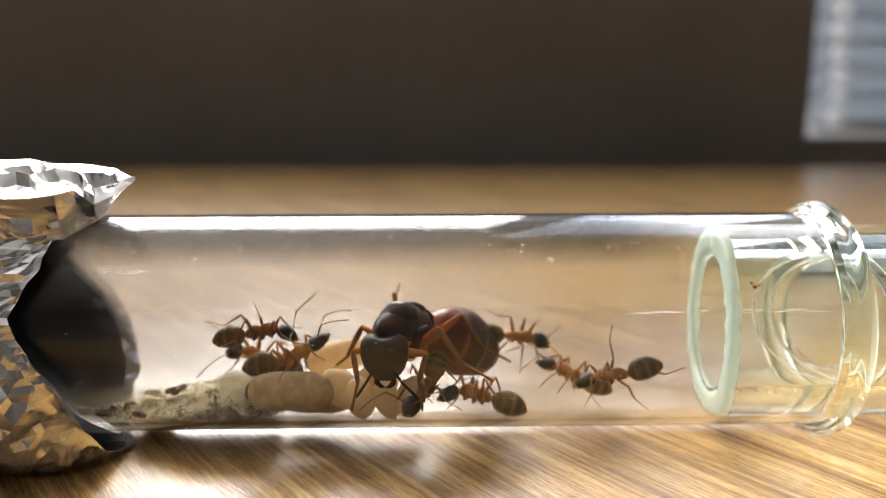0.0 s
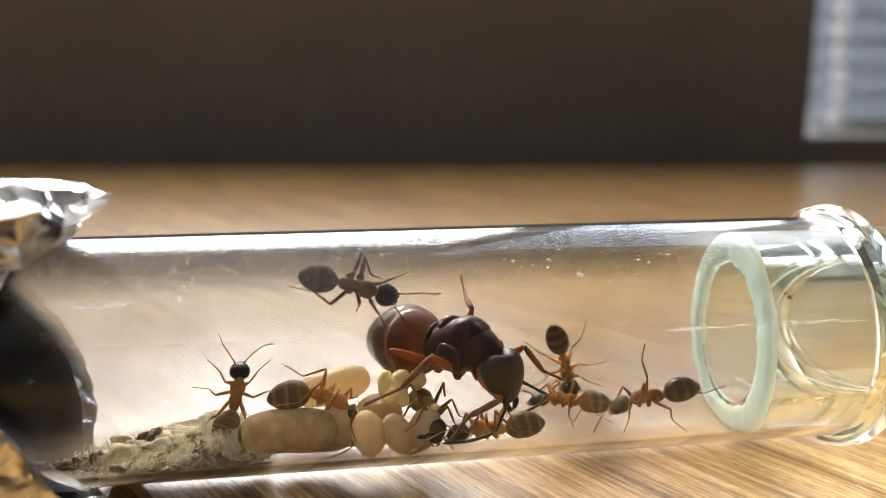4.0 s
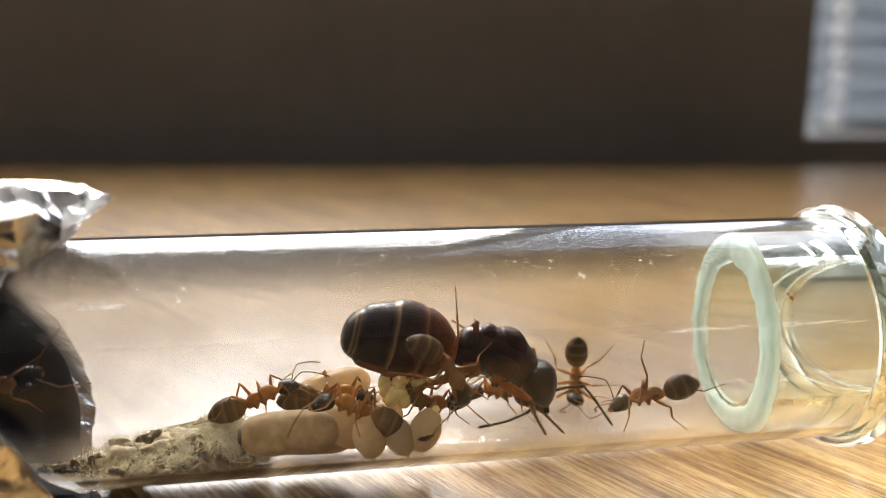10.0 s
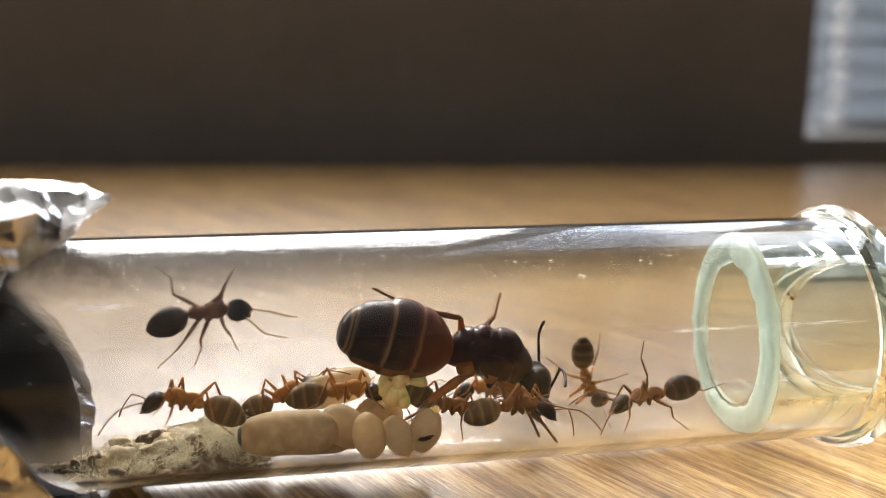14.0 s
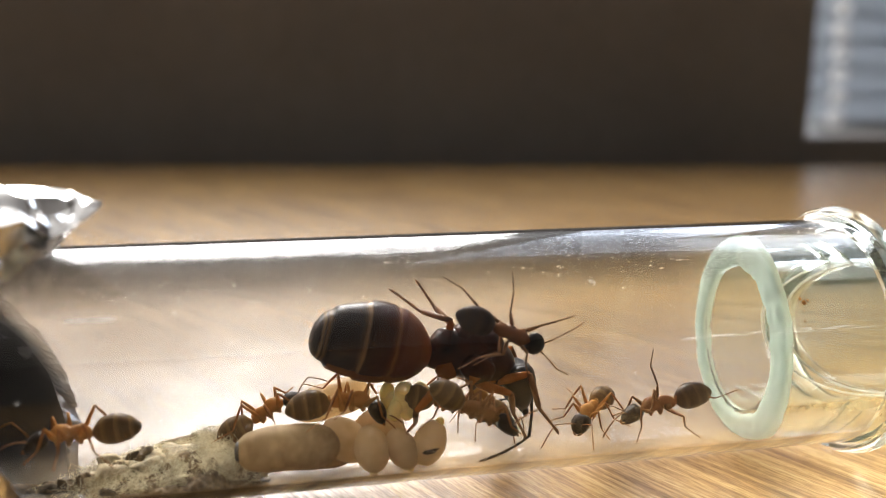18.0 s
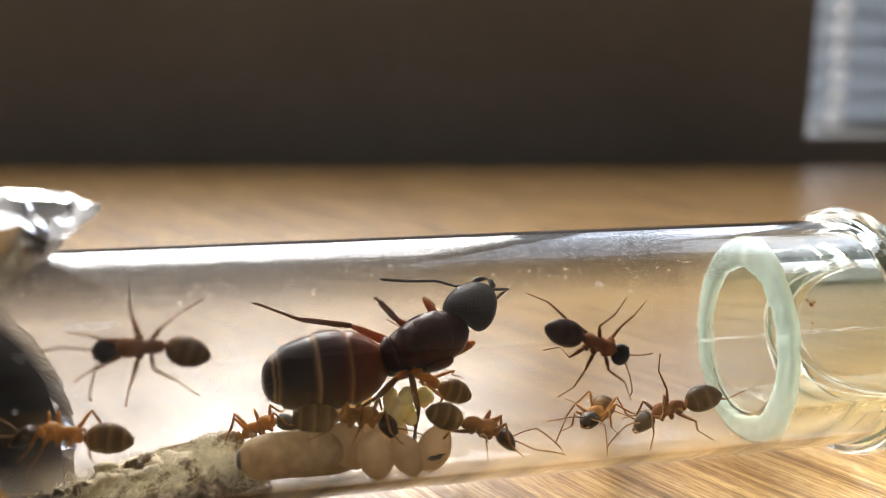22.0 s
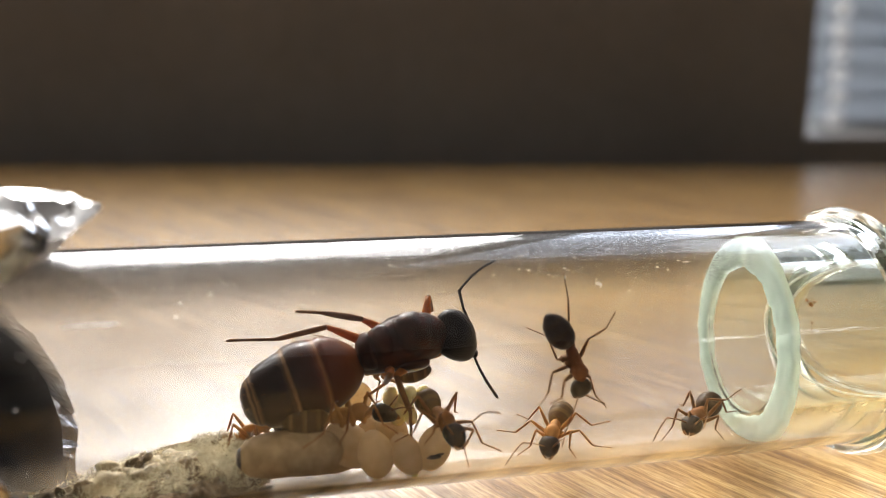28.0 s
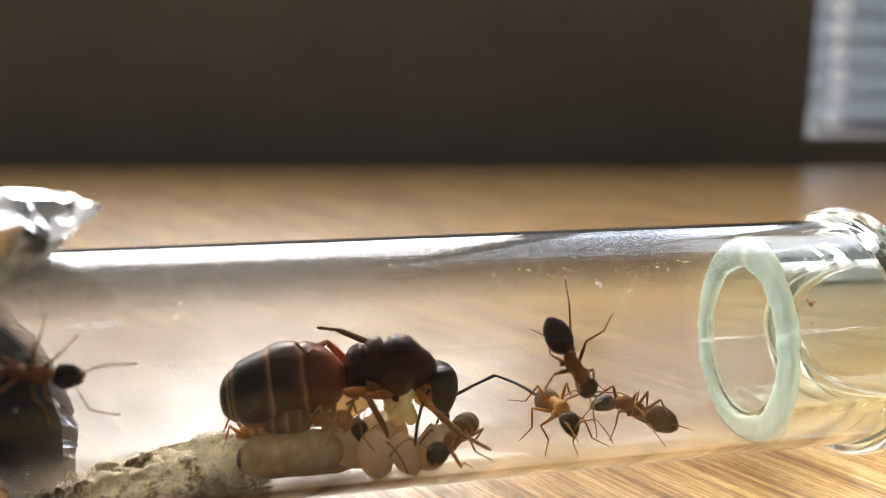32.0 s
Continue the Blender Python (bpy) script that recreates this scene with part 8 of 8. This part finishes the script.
    hold("Q", "1-", [(0, 16, -4, -8, -5, 0, 0), (1, 16, 25, 9, -8, 12, -17), (2, 15, 24, 8, -12, 11, -15), (3, 30, 23, -12, -8, 13, -19), (7, 39, -28, 31, 16, -25, 15), (8, 38, -28, 31, 18, -25, 15), (9, 45, -29, 29, 15, -27, 16), (10, 40, -29, 35, 12, -26, 16), (11, 29, -26, 40, 17, -24, 14), (13, 29, -26, 40, 17, -24, 14), (14.5, 29, -26, 40, 17, -24, 14), (17, 29, -26, 40, 17, -24, 14), (18.5, 29, -26, 40, 17, -24, 14), (21, 4, -29, -47, 10, 1, -3), (22, -12, -25, -41, 17, 1, -4), (23, -12, -22, -38, 7, 1, -2), (24, -14, -18, -38, 9, 2, -4), (25, -8, -17, -37, 9, 2, -4), (28, -13, -19, -26, 23, -5, -1), (29, -17, -17, -19, 32, -8, -1), (30, -15, -24, -20, 32, -11, 0), (31, 30, -16, -31, 28, -2, -2), (32, 26, -19, -44, 37, -2, -4)])
    hold("Q", "2-", [(2, 12, 27, 30, 21, -15, -11), (3, 18, 21, 16, 36, -16, -21), (6, 42, 3, -20, 23, 5, -13), (7, 44, 2, -23, 21, 7, -12), (9, 48, 0, -30, 16, 13, -9), (11, 70, -19, -41, 10, 9, -1), (12, 71, -21, -38, 12, 9, -2), (13, 72, -23, -34, 13, 7, -3), (14, 72, -24, -34, 15, 4, -4), (18, 69, -33, -27, 21, -8, -5), (21, -7, 9, -17, 37, -17, -15), (22, -15, 19, -18, 40, -17, -17), (23, -17, 28, -15, 48, -22, -23), (24, -20, 29, -17, 58, -25, -31), (25, -16, 30, -14, 61, -27, -34), (28, -14, 34, -5, 71, -38, -45), (29, -15, 30, -7, 65, -39, -42), (30, -15, 24, -9, 62, -40, -40), (31, 35, 15, 10, 61, -32, -37), (32, 32, 14, -7, 71, -29, -43)])
    hold("Q", "A+", [(11, 42, -40, -119), (13, 109, -12, -131), (14, -69, 162, 28), (20, -51, 132, -30), (21, -17, 150, -66), (22, -7, 176, -46), (23, -64, -147, 13), (24, -70, -144, -7), (25, 10, 133, -50), (28, -98, -45, 81), (29, -87, -39, 101), (30, -112, 7, -20), (31, 127, 61, -58), (32, 136, 64, -64)])
    hold("Q", "A-", [(6, -72, -55, 12), (7, 23, -29, -76), (8, 24, -20, -70), (9, -4, -1, -65), (10, -74, -3, 23), (13, -84, 7, -73), (14, 16, -18, -87), (20, -19, -24, -91), (21, -32, -12, -116), (22, 71, 40, 57), (23, 95, 67, -23), (24, 120, 58, -12), (28, -172, 39, -51), (29, -137, -55, -45), (30, -36, -49, -75), (31, -22, -12, -42), (32, -40, -36, -46)])
    hold("W", "1-", [(0, -25, -21, 4, -84, 10, 12), (3, -25, -21, 4, -84, 10, 12), (6, -25, -21, 4, -84, 10, 12), (9, -25, -21, 4, -84, 10, 12), (12, -25, -21, 4, -84, 10, 12), (15, -25, -21, 4, -84, 10, 12), (18, -25, -21, 4, -84, 10, 12), (21, -25, -21, 4, -84, 10, 12), (23, -25, -21, 4, -84, 10, 12), (24, -20, -21, 4, -91, 6, 8), (25, 24, 25, 32, -11, 10, 56), (28, 16, 25, 27, -2, 8, 58), (29, -27, -8, 39, -11, -5, 82), (31, -54, -6, 76, -37, -8, 106), (32, -45, 2, 74, -33, -8, 112)])
    hold("W", "2+", [(0, -47, -10, -16, -12, -11, 5), (3, -47, -10, -16, -12, -11, 5), (6, -47, -10, -16, -12, -11, 5), (9, -47, -10, -16, -12, -11, 5), (12, -47, -10, -16, -12, -11, 5), (15, -47, -10, -16, -12, -11, 5), (18, -47, -10, -16, -12, -11, 5), (21, -47, -10, -16, -12, -11, 5), (23, -47, -10, -16, -12, -11, 5), (24, -34, 0, -66, -22, -32, 6), (25, -22, 14, -38, -20, 1, 12), (28, -3, 18, -21, -22, 8, 15), (30, 25, 16, -8, -22, 11, 16), (31, 5, -37, -6, 52, 78, 33), (32, 22, -8, 5, -7, 29, 16)])
    hold("W", "2-", [(0, 8, -37, -55, -68, 52, -38), (3, 8, -37, -55, -68, 52, -38), (6, 8, -37, -55, -68, 52, -38), (9, 8, -37, -55, -68, 52, -38), (12, 8, -37, -55, -68, 52, -38), (15, 8, -37, -55, -68, 52, -38), (18, 8, -37, -55, -68, 52, -38), (21, 8, -37, -55, -68, 52, -38), (23, 8, -37, -55, -68, 52, -38)])
    hold("W", "0+", [(0, -12, 15, -9, -3, -1, -3), (3, -12, 15, -9, -3, -1, -3), (6, -12, 15, -9, -3, -1, -3), (9, -12, 15, -9, -3, -1, -3), (12, -12, 15, -9, -3, -1, -3), (15, -12, 15, -9, -3, -1, -3), (18, -12, 15, -9, -3, -1, -3), (21, -12, 15, -9, -3, -1, -3), (23, -12, 15, -9, -3, -1, -3), (24, 35, 17, -57, -22, 1, -15), (25, -16, 14, 12, -3, 19, 7), (28, -13, 11, 35, -1, 32, 17), (29, -14, 39, -78, 15, -13, -16), (30, -18, 39, -52, -3, 3, -13), (31, -34, 39, -15, 6, -5, -13), (32, -35, 42, 0, -12, 11, -13)])
    hold("W", "1+", [(0, 43, 6, -22, -10, -13, -12), (3, 43, 6, -22, -10, -13, -12), (6, 43, 6, -22, -10, -13, -12), (9, 43, 6, -22, -10, -13, -12), (12, 43, 6, -22, -10, -13, -12), (15, 43, 6, -22, -10, -13, -12), (18, 43, 6, -22, -10, -13, -12), (21, 43, 6, -22, -10, -13, -12), (23, 43, 6, -22, -10, -13, -12), (24, -3, 25, -51, -3, -31, -30), (25, 5, -17, 8, 52, -20, -15), (28, 35, -17, 1, 33, -22, -15), (29, -46, -67, 69, -35, -10, 8), (31, -55, -65, 100, -14, -9, 5), (32, -81, -71, 112, 13, -17, -9)])
    hold("W", "0-", [(25, 13, 33, 27, -6, -9, 5), (28, 5, 8, 40, -3, -18, 20)])
    hold("W", "A-", [(5.5, -58, -35, 30), (7.5, -58, -35, 30), (9, -58, -35, 30), (11, -58, -35, 30), (13, -65, -14, 139), (29, 10, -22, -16), (30, 21, -42, -18)])
    hold("W", "A+", [(5.5, -37, 9, -94), (7.5, -37, 9, -94), (9, -37, 9, -94), (11, -37, 9, -94), (29, 2, 9, -87), (30, -3, 18, -75)])
    hold("X", "2+", [(13, -2, -4, 0, 36, 37, 4), (18, -51, -54, 58, 86, 58, 31), (19, -54, -56, 55, 94, 58, 38), (20, -59, -57, 57, 92, 57, 37), (21, -57, -59, 47, 90, 58, 34), (22, -59, -60, 67, 90, 53, 37), (23, -22, -50, 37, 55, 55, 0), (24, -16, -44, 35, 46, 51, -6), (25, -44, -57, 48, 82, 57, 28), (28, -49, -58, 57, 87, 59, 30), (29, -16, -39, 15, 49, 46, 6), (30, -51, -59, 67, 87, 60, 28), (31, -30, -53, 27, 74, 54, 21), (32, -43, -57, 37, 88, 54, 34)])
    hold("X", "1+", [(12, -51, 10, -55, 39, -3, -20), (13, -21, 18, -54, 4, -4, -11), (18, -16, -32, 23, 35, 2, -4), (19, -10, -31, 3, 34, 1, -17), (20, -3, -44, 6, 20, -3, -26), (21, -7, -41, 27, -15, 1, -15), (22, 8, -43, 3, 16, -5, -27), (23, -27, -48, 21, 72, 1, -12), (24, -41, -51, 29, 82, 3, -14), (25, -40, -51, 26, 79, 5, -17), (28, -45, -54, 42, 72, 9, -22), (29, -4, -37, 11, 49, 6, -22), (30, -54, -58, 52, 75, 9, -24), (31, -53, -58, 34, 71, 12, -29), (32, -56, -58, 43, 73, 11, -27)])
    hold("X", "0+", [(18, -22, 7, -5, 72, -40, -41), (19, -92, 36, -24, 90, -39, -56), (20, -105, 22, -45, 116, -15, -82), (21, -115, 19, -56, 126, 9, -92), (22, -59, 15, 5, 116, -36, -76), (23, -78, 15, -40, 137, -15, -89), (24, -94, 25, -53, 119, -19, -80), (25, -95, 36, -52, 107, -14, -76), (28, -80, 29, -48, 118, 2, -87), (29, -105, 43, -40, 124, 5, -91), (30, -48, -18, 5, 152, -1, -109), (31, -33, 13, 16, 98, -20, -80), (32, -85, 40, -33, 83, -10, -79)])
    hold("X", "2-", [(13, 18, -22, -26, -60, 51, -28), (20, 102, -55, -44, -24, 32, 1), (21, 89, -53, -13, -47, 43, -36), (22, 108, -49, -37, -44, 47, -22), (23, 140, -40, -40, -72, 41, -67), (24, 150, -43, -41, -70, 31, -78), (25, 156, -37, -39, -77, 31, -86), (28, 156, -42, -41, -73, 28, -85), (29, 156, -43, -46, -66, 30, -73), (30, 142, -55, -50, -51, 28, -53), (31, 141, -27, -53, -74, 50, -48), (32, 136, -23, -52, -75, 54, -44)])
    hold("X", "1-", [(12, 42, -11, -3, -84, 8, 12), (13, 92, 3, -46, -85, 9, 12), (20, 115, -22, -26, -105, 5, 7), (21, 105, -21, -27, -133, 6, 5), (22, 58, -42, -10, -104, -11, 4), (23, 6, -48, -4, -70, 2, 20), (24, 45, -43, 13, -71, 8, 28), (25, 55, -45, 3, -73, 10, 32), (28, 24, -49, 5, -71, 18, 44), (29, 46, -57, -22, -81, 14, 37), (30, 4, -34, 25, -84, 4, 25), (31, -2, -43, 8, -66, -6, 15), (32, 10, -57, 2, -77, 4, 28)])
    hold("X", "0-", [(20, 1, -57, 1, 35, 4, 20), (21, 4, -10, 32, -18, -54, 32), (22, 26, -26, 1, -28, -60, 32), (23, 32, -29, -29, -17, -65, 0), (24, 30, -49, -6, -11, -50, 37), (28, 29, -44, -15, -65, -73, 58), (29, 64, -11, -14, 17, -58, -43)])
    hold("X", "A-", [(12, 6, -17, -15), (19, -66, -21, 39)])
    hold("X", "A+", [(12, 31, 3, -23), (13, 97, 23, -37)])
    hold("D", "2+", [(0, 12, -2, 17, 15, 24, 6), (1, 8, -25, 35, 62, 54, 35), (2, 17, -1, 34, 87, 55, 57), (6, 53, -131, -81, 50, 55, 21), (7, 44, -141, -76, -39, 126, -89), (8, 34, -135, -70, -34, 135, -85), (9, -99, -59, 86, 134, 40, 87)])
    hold("D", "1+", [(0, 56, -2, 6, 3, 5, 6), (1, 49, -26, 11, 22, 12, 16), (2, 28, -9, 1, 14, 7, 4), (6, -23, 10, -8, 30, 9, 5), (7, 17, -22, 13, -17, 4, 5), (8, 6, 3, -26, 25, -9, -19), (9, -34, -3, -6, 21, -7, -13), (21, -55, -11, -58, 76, 0, -31)])
    hold("D", "2-", [(2, 24, -2, -12, 6, 8, -12), (3, 7, 8, -12, 5, 10, -12), (6, 18, 6, -15, 7, 12, -16), (7, 33, -17, -16, -2, 13, -4), (8, 57, -19, -36, -52, 55, -30)])
    hold("D", "1-", [(2, 7, 0, -16, 19, 8, -10), (3, -16, 6, 6, 77, -6, -15), (6, 14, 9, -9, -13, -10, -3), (7, 50, 6, -51, -86, 1, 3), (21, 97, -19, 19, -100, 5, 4)])
    hold("D", "0-", [(6, 4, -48, -39, 32, 43, -1), (21, 55, 11, 57, -90, -24, 29)])
    hold("D", "0+", [(7, -18, 20, -16, 33, -29, -17), (21, -52, 50, -32, 88, -45, -44)])
    hold("D", "A+", [(1, 82, -49, -2), (2, 38, -34, 27), (3, 47, 13, -4)])
    hold("D", "A-", [(1, 87, -40, -56), (2, 26, -32, 20), (3, 8, -39, 9)])
    hold("G", "2+", [(22, -22, 48, -83, 24, -1, -29), (25, 13, -10, -26, -5, -30, -25), (29, -17, 4, -14, -28, -12, -4), (30, -23, 5, -5, -32, -3, -1)])
    hold("G", "1+", [(21, 0, 9, -33, 16, -10, -19), (25, 5, 20, -37, -1, -9, -15), (28, -45, 3, -25, 46, -8, -27), (29, -52, 12, -8, 38, -9, -14), (30, -27, 4, -8, 9, -13, -17)])
    hold("G", "1-", [(21, 26, -22, 9, 34, -21, 10), (22, 37, -22, -4, 44, -14, 7), (23, 39, -20, -5, 40, -11, 7), (25, 36, -23, 25, 3, -23, 18), (30, 6, -23, 5, -4, -16, 12)])
    hold("G", "2-", [(21, 56, -28, -45, 7, 6, -11), (22, 49, -24, -38, 0, 17, -10), (23, 46, -22, -48, -8, 27, -10), (25, 41, -25, -18, 19, -10, -14)])
    hold("G", "A-", [(21, 88, -47, -31), (22, 55, -59, -11), (23, 12, -2, 41), (25, -37, -15, 9)])
    hold("G", "A+", [(21, 24, -18, -37), (22, 36, -17, -60), (23, 85, 2, -39), (25, 81, -23, -44)])
    hold("G", "0+", [(28, -55, 23, -3, -3, -4, -6), (29, -63, 33, -7, -12, 10, -2), (30, -36, 31, -6, -3, 16, 7)])
    hold("E", "1+", [(6, -20, 25, 36, 62, 15, 38), (7, -29, 26, 48, 72, 14, 42)])
    hold("E", "1-", [(6, 49, 48, 17, -21, 17, -28), (7, 55, 47, 21, -25, 17, -27)])
    hold("E", "A+", [(7, -20, 106, -35)])
    hold("E", "A-", [(7, -34, 60, -123), (9, -9, -37, -33)])
    hold("E", "2-", [(8, -30, 0, -18, -16, 22, -3), (9, -24, -14, -17, -13, 19, -3), (10, -22, -18, -17, -21, 28, -4), (17, -34, -2, -21, -8, 13, -3), (21, -37, -1, -23, 2, 3, -5)])
    hold("E", "0-", [(9, 71, 31, 49, 3, -13, 15)])
    hold("A", "0-", [(21, 55, 12, 24, -34, -35, 35), (28, 10, 6, 9, -7, -11, 4), (29, -1, 17, -1, -21, -16, -7), (30, 51, 46, -9, -74, -35, 26), (31, 65, 55, -16, -83, -33, 35), (32, 81, 56, -12, -29, -7, 31)])
    hold("A", "1-", [(21, 34, -9, 13, -32, -4, 15), (28, 17, -15, 5, -37, -4, 17), (29, 31, -13, 8, -31, -5, 18), (30, 26, -24, 5, -12, -10, 27), (31, 37, -17, -18, -28, -3, 13), (32, 44, -17, -24, -13, -4, 11)])
    hold("A", "1+", [(21, 4, -17, 12, 65, 6, -4), (28, -35, -20, 10, 48, 5, -12), (29, -27, -21, 6, 22, 2, -17), (30, -30, -13, 0, 16, 3, -13), (31, -58, -12, -17, 36, 5, -14), (32, -69, -14, -26, 63, 6, -10)])
    hold("A", "0+", [(21, -18, 7, -3, 11, -14, -7), (28, -25, -14, 8, 3, -13, -15), (29, -57, -6, -21, -8, -17, -31), (31, -81, 5, -28, 29, -45, -36), (32, -99, 7, -35, 32, -45, -40)])
    hold("A", "2+", [(29, -23, -6, -13, 27, 28, -2)])
    hold("A", "2-", [(21, -14, 15, 15, -4, -8, 9)])
    hold("C", "1-", [(12, -25, 11, -33, -63, 10, -30)])
    hold("C", "0+", [(12, -53, 16, -12, -5, -10, -13)])
    hold("C", "A-", [(12, -28, -34, 35)])
    hold("C", "A+", [(12, 38, -4, -22)])
    stir()


motions()
